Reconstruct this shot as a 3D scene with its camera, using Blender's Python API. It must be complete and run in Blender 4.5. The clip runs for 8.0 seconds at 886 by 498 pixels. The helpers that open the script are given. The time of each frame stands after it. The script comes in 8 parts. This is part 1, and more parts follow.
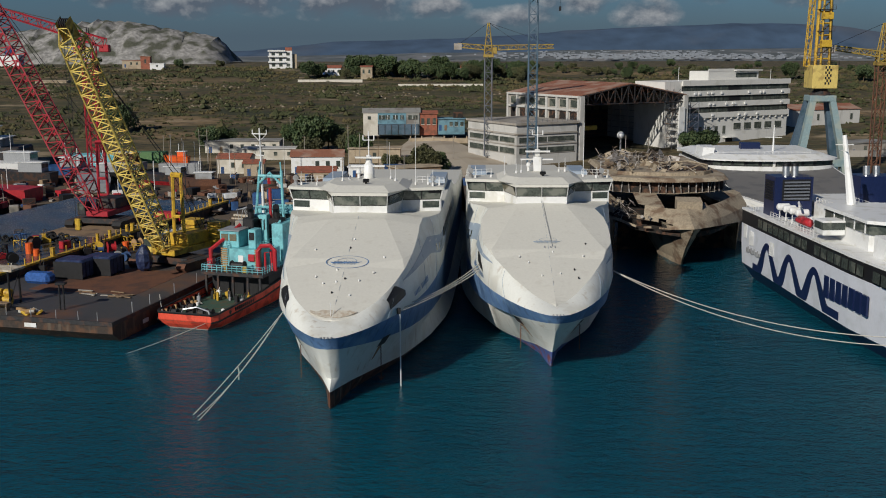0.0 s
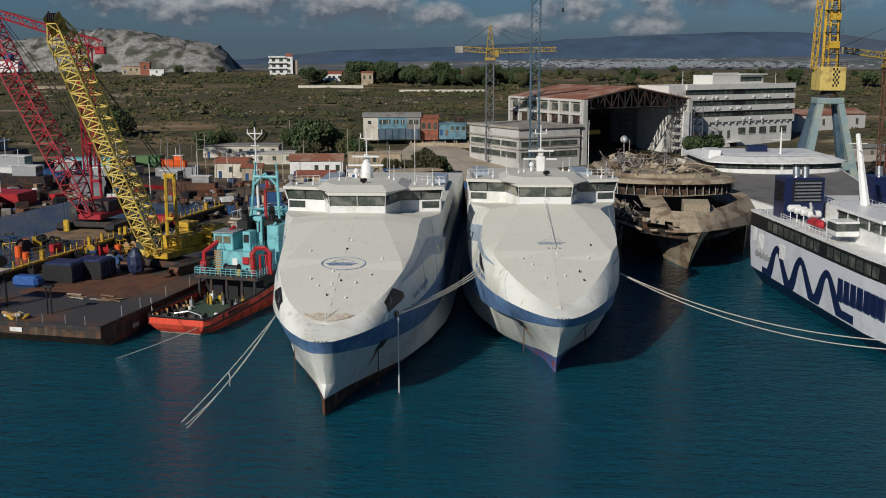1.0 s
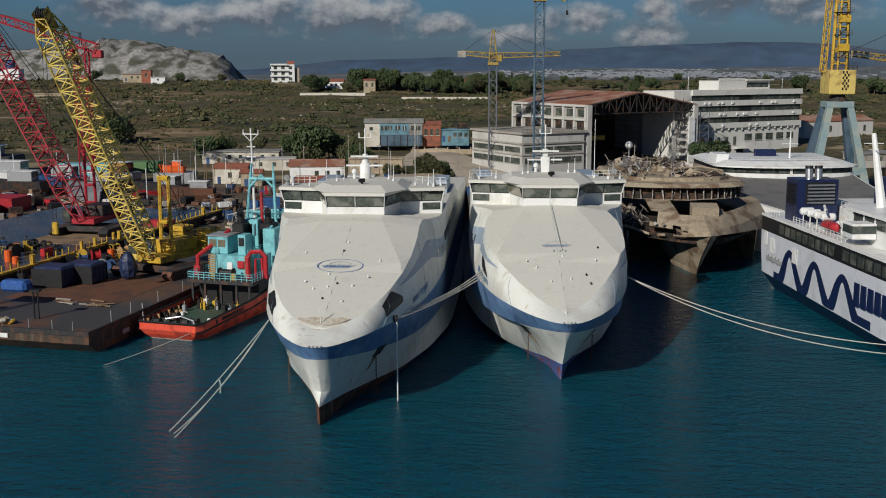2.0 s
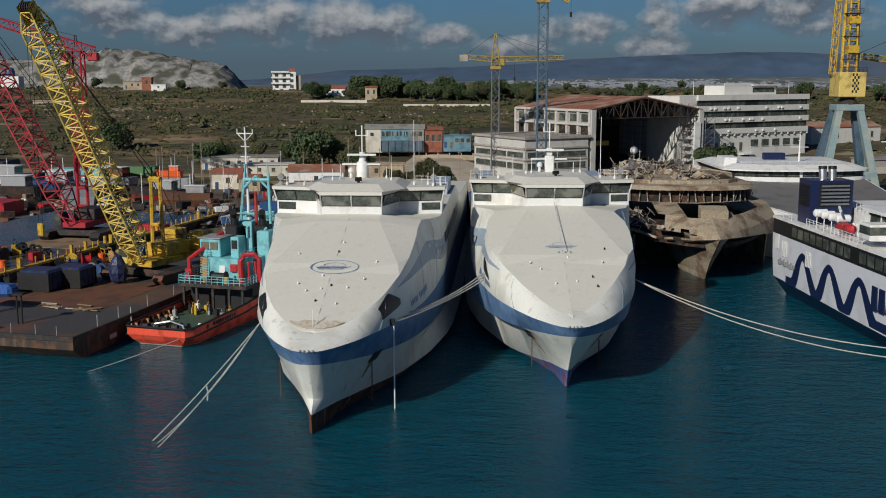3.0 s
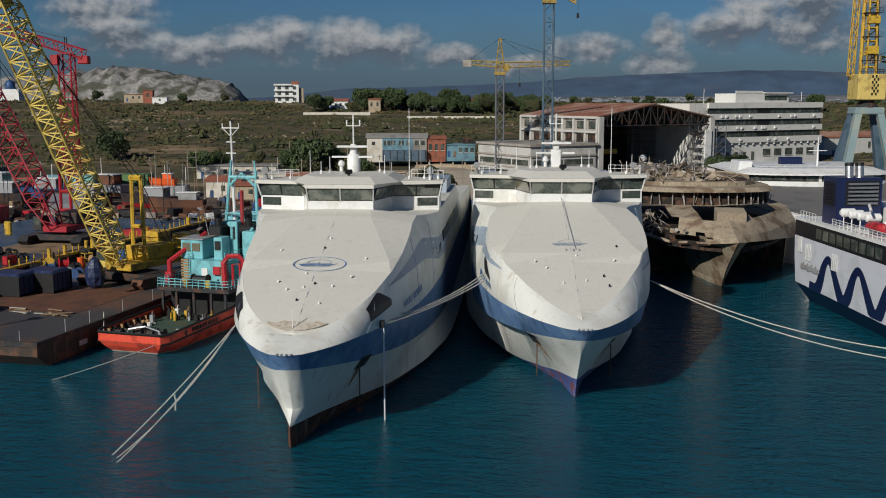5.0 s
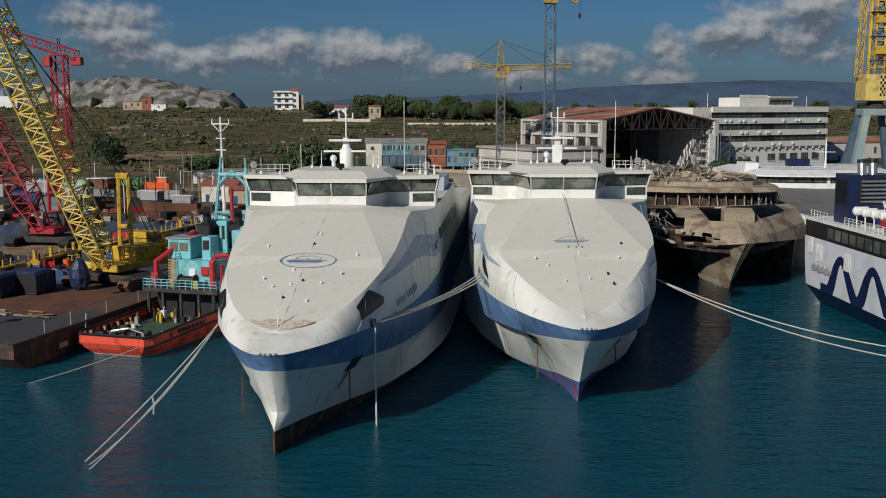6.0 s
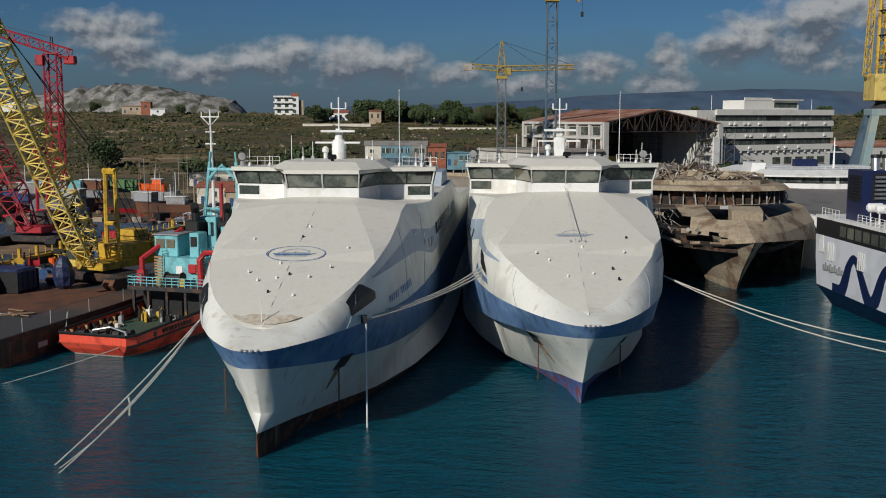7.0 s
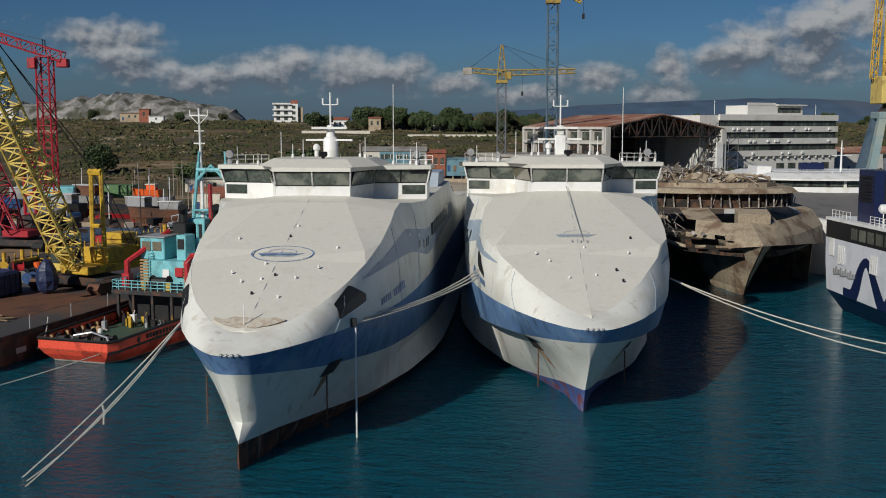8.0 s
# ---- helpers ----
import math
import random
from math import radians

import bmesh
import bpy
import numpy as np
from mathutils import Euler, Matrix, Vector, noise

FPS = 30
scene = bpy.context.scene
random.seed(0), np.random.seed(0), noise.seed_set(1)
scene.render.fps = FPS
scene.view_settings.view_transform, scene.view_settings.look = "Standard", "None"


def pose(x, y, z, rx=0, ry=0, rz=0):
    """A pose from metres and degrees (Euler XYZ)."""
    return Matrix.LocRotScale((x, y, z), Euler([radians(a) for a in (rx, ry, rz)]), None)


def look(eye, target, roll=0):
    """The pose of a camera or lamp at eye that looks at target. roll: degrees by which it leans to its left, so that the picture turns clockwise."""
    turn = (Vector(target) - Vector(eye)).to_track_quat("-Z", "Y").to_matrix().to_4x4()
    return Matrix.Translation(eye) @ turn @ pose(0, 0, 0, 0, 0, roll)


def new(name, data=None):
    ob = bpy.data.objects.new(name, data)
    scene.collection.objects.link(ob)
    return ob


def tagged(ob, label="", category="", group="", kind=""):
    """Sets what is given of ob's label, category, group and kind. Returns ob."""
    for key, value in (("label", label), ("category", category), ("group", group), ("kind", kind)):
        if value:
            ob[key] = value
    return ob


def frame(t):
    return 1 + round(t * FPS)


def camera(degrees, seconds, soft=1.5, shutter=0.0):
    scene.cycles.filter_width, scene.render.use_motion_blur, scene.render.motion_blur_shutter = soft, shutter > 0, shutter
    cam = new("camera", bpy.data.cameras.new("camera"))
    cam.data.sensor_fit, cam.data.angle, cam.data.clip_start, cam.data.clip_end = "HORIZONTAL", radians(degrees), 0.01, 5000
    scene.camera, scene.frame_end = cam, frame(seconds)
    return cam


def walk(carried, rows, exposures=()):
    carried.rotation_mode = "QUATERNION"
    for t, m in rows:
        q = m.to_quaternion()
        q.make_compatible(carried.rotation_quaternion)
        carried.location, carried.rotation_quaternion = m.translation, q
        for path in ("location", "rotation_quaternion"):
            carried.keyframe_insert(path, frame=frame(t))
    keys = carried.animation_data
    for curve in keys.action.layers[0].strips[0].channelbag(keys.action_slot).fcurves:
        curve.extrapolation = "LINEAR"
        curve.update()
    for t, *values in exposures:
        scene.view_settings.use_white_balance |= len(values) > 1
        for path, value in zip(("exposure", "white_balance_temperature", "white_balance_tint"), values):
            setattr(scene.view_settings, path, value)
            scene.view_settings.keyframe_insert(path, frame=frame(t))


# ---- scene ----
cam = camera(46.0, 8.0, soft=1.0)
PATH = [
    (0, (0.267, 1.715, 40.197), (0.257, 3.679, 39.82), -0.1),
    (0.5, (0.358, 3.914, 39.371), (0.347, 5.88, 39.002), -0.1),
    (1, (0.428, 6.471, 38.335), (0.415, 8.439, 37.974), -0.1),
    (1.5, (0.522, 8.823, 37.407), (0.506, 10.791, 37.056), -0.1),
    (3, (0.939, 16.682, 34.433), (0.915, 18.656, 34.111), -0.1),
    (3.5, (1.112, 19.159, 33.436), (1.085, 21.134, 33.124), -0.1),
    (4, (1.31, 21.632, 32.482), (1.28, 23.609, 32.178), -0.1),
    (4.5, (1.553, 24.175, 31.493), (1.52, 26.153, 31.197), -0.1),
    (6, (2.338, 31.959, 28.277), (2.299, 33.941, 28.01), -0.1),
    (6.5, (2.534, 34.452, 27.235), (2.494, 36.435, 26.976), -0.1),
    (7, (2.784, 37.002, 26.187), (2.742, 38.986, 25.936), -0.0),
    (7.5, (2.97, 39.434, 25.312), (2.927, 41.419, 25.071), 0.0),
    (8, (3.227, 41.713, 24.775), (3.183, 43.699, 24.542), 0.0),
]
walk(cam, [(t, look(eye, target, roll)) for t, eye, target, roll in PATH])

# ---- world and sun ----
SUN_AZ, SUN_EL = 213.0, 29.0          # compass-like: degrees clockwise from +y, and height
world = bpy.data.worlds.new("sky")
scene.world = world
world.use_nodes = True
wn, wl = world.node_tree.nodes, world.node_tree.links
wn.clear()
w_out = wn.new("ShaderNodeOutputWorld")
w_bg = wn.new("ShaderNodeBackground")
w_sky = wn.new("ShaderNodeTexSky")
w_sky.sky_type, w_sky.sun_disc = "NISHITA", False
w_sky.sun_elevation, w_sky.sun_rotation = radians(SUN_EL), radians(SUN_AZ)
w_sky.air_density, w_sky.dust_density, w_sky.ozone_density = 1.0, 0.0, 4.0
w_co = wn.new("ShaderNodeTexCoord")
w_sep = wn.new("ShaderNodeSeparateXYZ")
wl.new(w_co.outputs["Generated"], w_sep.inputs["Vector"])


def w_math(op, a, b=None, clamp=False):
    node = wn.new("ShaderNodeMath")
    node.operation, node.use_clamp = op, clamp
    for k, v in enumerate((a, b)):
        if v is None:
            continue
        if isinstance(v, (int, float)):
            node.inputs[k].default_value = v
        else:
            wl.new(v, node.inputs[k])
    return node.outputs["Value"]


def w_noise(vec, scale, detail, rough=0.5):
    node = wn.new("ShaderNodeTexNoise")
    node.inputs["Scale"].default_value, node.inputs["Detail"].default_value, node.inputs["Roughness"].default_value = scale, detail, rough
    wl.new(vec, node.inputs["Vector"])
    return node.outputs["Fac"]


def w_blend(fac, c1, c2, mode="MIX"):
    node = wn.new("ShaderNodeMixRGB")
    node.blend_type = mode
    for sock, v in ((node.inputs["Fac"], fac), (node.inputs["Color1"], c1), (node.inputs["Color2"], c2)):
        if isinstance(v, (int, float)):
            sock.default_value = v
        elif isinstance(v, tuple):
            sock.default_value = (*v, 1)
        else:
            wl.new(v, sock)
    return node.outputs["Color"]


# bearing and height of a sky direction, as ratios to the way ahead
w_y = w_math("MAXIMUM", w_sep.outputs["Y"], 0.05)
w_u = w_math("DIVIDE", w_sep.outputs["X"], w_y)
w_e = w_math("DIVIDE", w_sep.outputs["Z"], w_y)
w_vec = wn.new("ShaderNodeCombineXYZ")
wl.new(w_u, w_vec.inputs["X"])
wl.new(w_math("MULTIPLY", w_e, 1.3), w_vec.inputs["Y"])
w_vec2 = wn.new("ShaderNodeVectorMath")
w_vec2.operation = "ADD"
wl.new(w_vec.outputs["Vector"], w_vec2.inputs[0])
w_vec2.inputs[1].default_value = (-0.004, 0.008, 0.0)
n_a = w_noise(w_vec.outputs["Vector"], 26.0, 9.0, 0.56)
n_b = w_noise(w_vec2.outputs["Vector"], 26.0, 9.0, 0.56)
# cumulus heaps: bearing, height, half width, half height
HEAPS = [(0.315, 0.076, 0.085, 0.036), (0.37, 0.096, 0.07, 0.032), (0.250, 0.062, 0.040, 0.020), (0.190, 0.055, 0.020, 0.020), (0.120, 0.046, 0.036, 0.015),
         (-0.110, 0.052, 0.048, 0.024), (-0.175, 0.054, 0.060, 0.022), (-0.245, 0.044, 0.055, 0.016), (-0.060, 0.048, 0.034, 0.020), (-0.34, 0.080, 0.062, 0.023),
         (-0.32, 0.056, 0.05, 0.016), (-0.015, 0.040, 0.036, 0.012), (0.185, 0.032, 0.034, 0.014), (0.06, 0.030, 0.04, 0.011), (-0.62, 0.09, 0.16, 0.05), (0.75, 0.10, 0.20, 0.06)]
mask, lift = None, None
for u0, e0, hw, hh in HEAPS:
    du = w_math("DIVIDE", w_math("SUBTRACT", w_u, u0), hw)
    de = w_math("DIVIDE", w_math("SUBTRACT", w_e, e0), hh)
    m = w_math("SUBTRACT", 1.0, w_math("ADD", w_math("MULTIPLY", du, du), w_math("MULTIPLY", de, de)))
    up = w_math("MULTIPLY", de, w_math("MULTIPLY", w_math("ADD", m, 0.6), 1.2, True))
    mask = m if mask is None else w_math("MAXIMUM", mask, m)
    lift = up if lift is None else w_math("ADD", lift, up)
dens = w_math("ADD", w_math("MULTIPLY", w_math("MAXIMUM", mask, -1.2), 0.62), w_math("MULTIPLY", w_math("SUBTRACT", n_a, 0.50), 1.8))
alpha = w_math("MULTIPLY", w_math("ADD", dens, 0.14), 1.5, True)
shade = w_math("ADD", w_math("MULTIPLY", w_math("SUBTRACT", n_a, n_b), 3.6), w_math("ADD", w_math("MULTIPLY", lift, 0.55), 0.42), True)
cloud = w_blend(shade, (1.8, 2.3, 3.0), (6.6, 6.9, 7.2))
blue = w_blend(1.0, w_sky.outputs["Color"], (0.27, 0.44, 0.64), "MULTIPLY")
# grey-blue haze low over the horizon, and soft cloud sheets high up
n_c = w_noise(w_vec.outputs["Vector"], 7.0, 6.0)
low = w_math("SUBTRACT", 1.0, w_math("DIVIDE", w_math("SUBTRACT", w_e, 0.012), w_math("ADD", 0.025, w_math("MULTIPLY", n_c, 0.08))), True)
hazed = w_blend(w_math("MULTIPLY", low, 0.85), blue, (1.35, 2.0, 2.8))
n_d = w_noise(w_co.outputs["Generated"], 3.2, 7.0)
high = w_math("MULTIPLY", w_math("MULTIPLY", w_math("SUBTRACT", n_d, 0.52), 5.0, True), w_math("MULTIPLY", w_math("SUBTRACT", w_sep.outputs["Z"], 0.16), 6.0, True))
hazed = w_blend(w_math("MULTIPLY", high, 0.2), hazed, (3.6, 3.9, 4.2))
wl.new(w_blend(alpha, hazed, cloud), w_bg.inputs["Color"])
w_bg.inputs["Strength"].default_value = 0.051
wl.new(w_bg.outputs["Background"], w_out.inputs["Surface"])

sun = new("sun", bpy.data.lights.new("sun", "SUN"))
sun.data.energy, sun.data.angle, sun.data.color = 3.65, radians(0.53), (1.0, 0.955, 0.87)
_az, _el = radians(SUN_AZ), radians(SUN_EL)
sun_dir = Vector((math.sin(_az) * math.cos(_el), math.cos(_az) * math.cos(_el), math.sin(_el)))
sun.matrix_world = look(sun_dir * 300, (0, 0, 0))
scene.view_settings.exposure = 0.0


# ---- materials ----
def material(name, color, rough=0.6, metal=0.0, var=0.12, scale=0.6, second=None, amount=0.0, patch=0.25,
             streak=None, streak_amount=0.0, bump=0.0, bump_scale=6.0, pieces=0.0, ior=1.45):
    """Base colour with fine grain, larger patches of a second colour, vertical streaks and relief, in metres."""
    m = bpy.data.materials.new(name)
    m.use_nodes = True
    n, l = m.node_tree.nodes, m.node_tree.links
    b = n["Principled BSDF"]
    b.inputs["Metallic"].default_value, b.inputs["Roughness"].default_value = metal, rough
    b.inputs["IOR"].default_value = ior
    geo = n.new("ShaderNodeNewGeometry")
    def noise_node(sc, detail=5.0, stretch=None):
        t = n.new("ShaderNodeTexNoise")
        t.inputs["Scale"].default_value, t.inputs["Detail"].default_value = sc, detail
        if stretch:
            mp = n.new("ShaderNodeMapping")
            mp.inputs["Scale"].default_value = stretch
            l.new(geo.outputs["Position"], mp.inputs["Vector"])
            l.new(mp.outputs["Vector"], t.inputs["Vector"])
        else:
            l.new(geo.outputs["Position"], t.inputs["Vector"])
        return t
    def mix(fac, c1, c2, mode="MIX"):
        x = n.new("ShaderNodeMixRGB")
        x.blend_type = mode
        for sock, v in ((x.inputs["Fac"], fac), (x.inputs["Color1"], c1), (x.inputs["Color2"], c2)):
            if hasattr(v, "is_output"):
                l.new(v, sock)
            elif isinstance(v, (int, float)):
                sock.default_value = v
            else:
                sock.default_value = (*v, 1)
        return x.outputs["Color"]
    def ramp(src, lo, hi):
        r = n.new("ShaderNodeMapRange")
        r.inputs["From Min"].default_value, r.inputs["From Max"].default_value = lo, hi
        l.new(src, r.inputs["Value"])
        return r.outputs["Result"]
    grain = noise_node(scale * 5, 6.0)
    dark = tuple(c * (1 - var) for c in color)
    light = tuple(min(1, c * (1 + var)) for c in color)
    col = mix(ramp(grain.outputs["Fac"], 0.3, 0.7), dark, light)
    if second is not None:
        big = noise_node(patch, 8.0)
        f = ramp(big.outputs["Fac"], 0.62 - amount * 0.35, 0.70 - amount * 0.25)
        col = mix(f, col, second)
    if streak is not None:
        st = noise_node(1.0, 5.0, (1.3, 1.3, 0.12))
        f = ramp(st.outputs["Fac"], 0.66 - streak_amount * 0.3, 0.86 - streak_amount * 0.25)
        col = mix(f, col, streak)
    if pieces > 0:
        info = n.new("ShaderNodeObjectInfo")
        v = ramp(info.outputs["Random"], 0.0, 1.0)
        hs = n.new("ShaderNodeHueSaturation")
        mr = n.new("ShaderNodeMapRange")
        mr.inputs["To Min"].default_value, mr.inputs["To Max"].default_value = 1 - pieces, 1 + pieces
        l.new(v, mr.inputs["Value"])
        l.new(mr.outputs["Result"], hs.inputs["Value"])
        l.new(col, hs.inputs["Color"])
        col = hs.outputs["Color"]
    l.new(col, b.inputs["Base Color"])
    rr = n.new("ShaderNodeMapRange")
    rr.inputs["To Min"].default_value, rr.inputs["To Max"].default_value = max(0.03, rough - 0.12), min(1, rough + 0.12)
    l.new(grain.outputs["Fac"], rr.inputs["Value"])
    l.new(rr.outputs["Result"], b.inputs["Roughness"])
    if bump > 0:
        bn = noise_node(bump_scale, 6.0)
        bp = n.new("ShaderNodeBump")
        bp.inputs["Strength"].default_value, bp.inputs["Distance"].default_value = 0.6, bump
        l.new(bn.outputs["Fac"], bp.inputs["Height"])
        l.new(bp.outputs["Normal"], b.inputs["Normal"])
    return m


M = {
    "mustard": material("mustard", (0.36, 0.25, 0.055), 0.6, var=0.15, second=(0.22, 0.14, 0.04), amount=0.3, patch=0.6),
    "wrap_navy": material("wrap_navy", (0.018, 0.028, 0.075), 0.4, var=0.35, second=(0.035, 0.05, 0.11), amount=0.4, patch=1.2, bump=0.1, bump_scale=2.0),
    "bridge_glass": material("bridge_glass", (0.075, 0.090, 0.078), 0.06, var=0.4, second=(0.19, 0.20, 0.17), amount=0.4, patch=0.6),
    "rust_stain": material("rust_stain", (0.33, 0.20, 0.11), 0.8, var=0.3, second=(0.46, 0.36, 0.26), amount=0.3, patch=2.0),
    "office_white": material("office_white", (0.66, 0.65, 0.61), 0.8, var=0.04, second=(0.57, 0.56, 0.52), amount=0.25, patch=0.2, streak=(0.45, 0.44, 0.41), streak_amount=0.15),
    "teal_wall": material("teal_wall", (0.14, 0.27, 0.33), 0.8, var=0.12, second=(0.10, 0.18, 0.22), amount=0.35, patch=0.4),
    "ship_white": material("ship_white", (0.77, 0.775, 0.72), 0.42, var=0.03, second=(0.68, 0.67, 0.60), amount=0.3, patch=0.3, streak=(0.50, 0.43, 0.34), streak_amount=0.22),
    "ship_deck": material("ship_deck", (0.635, 0.62, 0.555), 0.7, var=0.035, second=(0.60, 0.58, 0.515), amount=0.08, patch=0.8, streak=(0.55, 0.52, 0.45), streak_amount=0.08),
    "deck_dirt": material("deck_dirt", (0.53, 0.48, 0.39), 0.8, var=0.15, second=(0.40, 0.31, 0.22), amount=0.4, patch=1.6),
    "deck_scuff": material("deck_scuff", (0.57, 0.525, 0.44), 0.8, var=0.12, second=(0.47, 0.39, 0.30), amount=0.5, patch=2.2),
    "ship_blue": material("ship_blue", (0.12, 0.225, 0.42), 0.4, var=0.1, second=(0.18, 0.30, 0.47), amount=0.35, patch=0.5, streak=(0.055, 0.09, 0.16), streak_amount=0.42),
    "ship_swoosh": material("ship_swoosh", (0.30, 0.37, 0.45), 0.45, var=0.05, second=(0.38, 0.43, 0.48), amount=0.3),
    "ship_boot": material("ship_boot", (0.05, 0.025, 0.018), 0.75, var=0.3, second=(0.14, 0.055, 0.03), amount=0.4, patch=0.8, streak=(0.26, 0.20, 0.15), streak_amount=0.35),
    "ship_boot_blue": material("ship_boot_blue", (0.07, 0.12, 0.33), 0.6, var=0.2, second=(0.20, 0.06, 0.07), amount=0.35, patch=0.7, streak=(0.25, 0.27, 0.35), streak_amount=0.3),
    "white": material("white", (0.78, 0.78, 0.76), 0.4, var=0.03, second=(0.66, 0.65, 0.6), amount=0.25, patch=0.5),
    "glass": material("glass", (0.055, 0.066, 0.058), 0.07, var=0.3, second=(0.12, 0.13, 0.11), amount=0.35, patch=0.5),
    "glass_pale": material("glass_pale", (0.16, 0.145, 0.10), 0.15, var=0.2),
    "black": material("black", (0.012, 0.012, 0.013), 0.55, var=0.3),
    "dark_steel": material("dark_steel", (0.035, 0.035, 0.037), 0.6, metal=0.2, var=0.3, second=(0.09, 0.05, 0.035), amount=0.35, patch=0.8),
    "grey_paint": material("grey_paint", (0.30, 0.31, 0.32), 0.55, var=0.1, second=(0.22, 0.21, 0.2), amount=0.3),
    "steel": material("steel", (0.45, 0.46, 0.47), 0.35, metal=0.8, var=0.1),
    "yellow": material("yellow", (0.54, 0.34, 0.035), 0.5, var=0.15, second=(0.30, 0.17, 0.03), amount=0.3, patch=0.9),
    "pale_yellow": material("pale_yellow", (0.62, 0.47, 0.14), 0.5, var=0.1, second=(0.40, 0.28, 0.09), amount=0.3, patch=0.5),
    "crane_yellow": material("crane_yellow", (0.66, 0.50, 0.12), 0.5, var=0.15, second=(0.38, 0.23, 0.05), amount=0.25, patch=0.9),
    "red": material("red", (0.42, 0.022, 0.03), 0.5, var=0.15, second=(0.22, 0.02, 0.02), amount=0.25, patch=0.7),
    "crane_red": material("crane_red", (0.36, 0.018, 0.030), 0.5, var=0.15, second=(0.26, 0.02, 0.03), amount=0.25),
    "tug_red": material("tug_red", (0.74, 0.085, 0.045), 0.5, var=0.1, second=(0.42, 0.045, 0.025), amount=0.3, patch=0.5, streak=(0.22, 0.06, 0.035), streak_amount=0.22),
    "orange": material("orange", (0.75, 0.12, 0.02), 0.5, var=0.08),
    "turquoise": material("turquoise", (0.19, 0.50, 0.54), 0.5, var=0.1, second=(0.14, 0.36, 0.40), amount=0.3, patch=0.7),
    "green_deck": material("green_deck", (0.05, 0.10, 0.07), 0.7, var=0.3, second=(0.09, 0.08, 0.05), amount=0.35, patch=0.8),
    "green": material("green", (0.10, 0.20, 0.08), 0.6, var=0.15),
    "blue": material("blue", (0.03, 0.09, 0.23), 0.5, var=0.2, second=(0.02, 0.05, 0.13), amount=0.35),
    "blue_tarp": material("blue_tarp", (0.03, 0.10, 0.32), 0.5, var=0.3, bump=0.08, bump_scale=2.5),
    "navy": material("navy", (0.010, 0.018, 0.065), 0.35, var=0.15),
    "hull_grey_white": material("hull_grey_white", (0.66, 0.68, 0.73), 0.4, var=0.03, second=(0.58, 0.6, 0.63), amount=0.3),
    "barge_side": material("barge_side", (0.045, 0.033, 0.026), 0.75, var=0.3, second=(0.11, 0.055, 0.03), amount=0.4, patch=0.5, streak=(0.13, 0.10, 0.07), streak_amount=0.35, bump=0.03),
    "barge_deck": material("barge_deck", (0.060, 0.058, 0.058), 0.6, var=0.3, second=(0.13, 0.07, 0.045), amount=0.35, patch=0.12, bump=0.01),
    "rust_plate": material("rust_plate", (0.14, 0.06, 0.033), 0.8, var=0.25, second=(0.09, 0.045, 0.03), amount=0.4, patch=0.3),
    "wet_deck": material("wet_deck", (0.05, 0.055, 0.06), 0.25, var=0.3, second=(0.09, 0.075, 0.06), amount=0.45, patch=0.15),
    "burnt": material("burnt", (0.34, 0.28, 0.20), 0.85, var=0.28, second=(0.17, 0.115, 0.075), amount=0.38, patch=0.28, streak=(0.38, 0.31, 0.23), streak_amount=0.3, bump=0.035, bump_scale=2.2),
    # near-black: real soot, and painted shade for openings and tunnels
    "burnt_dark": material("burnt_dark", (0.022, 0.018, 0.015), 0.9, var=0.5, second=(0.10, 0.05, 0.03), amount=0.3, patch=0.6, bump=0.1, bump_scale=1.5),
    "scrap": material("scrap", (0.22, 0.19, 0.16), 0.6, metal=0.3, var=0.4, second=(0.42, 0.39, 0.36), amount=0.45, patch=0.9, pieces=0.5),
    "grey_deck": material("grey_deck", (0.16, 0.155, 0.15), 0.7, var=0.08, second=(0.12, 0.12, 0.12), amount=0.3),
    "concrete": material("concrete", (0.36, 0.33, 0.29), 0.85, var=0.1, second=(0.27, 0.24, 0.2), amount=0.35, patch=0.25, streak=(0.2, 0.18, 0.16), streak_amount=0.25),
    "facade": material("facade", (0.52, 0.51, 0.48), 0.8, var=0.05, second=(0.43, 0.42, 0.39), amount=0.3, patch=0.15, streak=(0.34, 0.33, 0.31), streak_amount=0.2),
    "plaster": material("plaster", (0.62, 0.58, 0.50), 0.85, var=0.08, second=(0.5, 0.46, 0.38), amount=0.35, patch=0.3),
    "tan_wall": material("tan_wall", (0.42, 0.34, 0.24), 0.9, var=0.12, second=(0.33, 0.26, 0.18), amount=0.35, patch=0.3),
    "roof_rust": material("roof_rust", (0.27, 0.11, 0.065), 0.8, var=0.2, second=(0.36, 0.23, 0.17), amount=0.45, patch=0.15),
    "roof_red": material("roof_red", (0.30, 0.10, 0.06), 0.8, var=0.2, second=(0.2, 0.08, 0.05), amount=0.35, patch=0.6),
    "roof_grey": material("roof_grey", (0.27, 0.265, 0.245), 0.7, var=0.15, second=(0.2, 0.18, 0.16), amount=0.35, patch=0.3),
    "wood": material("wood", (0.25, 0.17, 0.10), 0.8, var=0.25, second=(0.14, 0.1, 0.07), amount=0.35),
    "teal_steel": material("teal_steel", (0.22, 0.30, 0.31), 0.55, var=0.12, second=(0.30, 0.34, 0.30), amount=0.45, patch=0.35),
    "blue_steel": material("blue_steel", (0.085, 0.13, 0.175), 0.55, var=0.15, second=(0.045, 0.09, 0.12), amount=0.3),
    "tower_steel": material("tower_steel", (0.13, 0.14, 0.165), 0.55, var=0.15, second=(0.16, 0.11, 0.08), amount=0.3),
    "rope": material("rope", (0.50, 0.48, 0.42), 0.85, var=0.15),
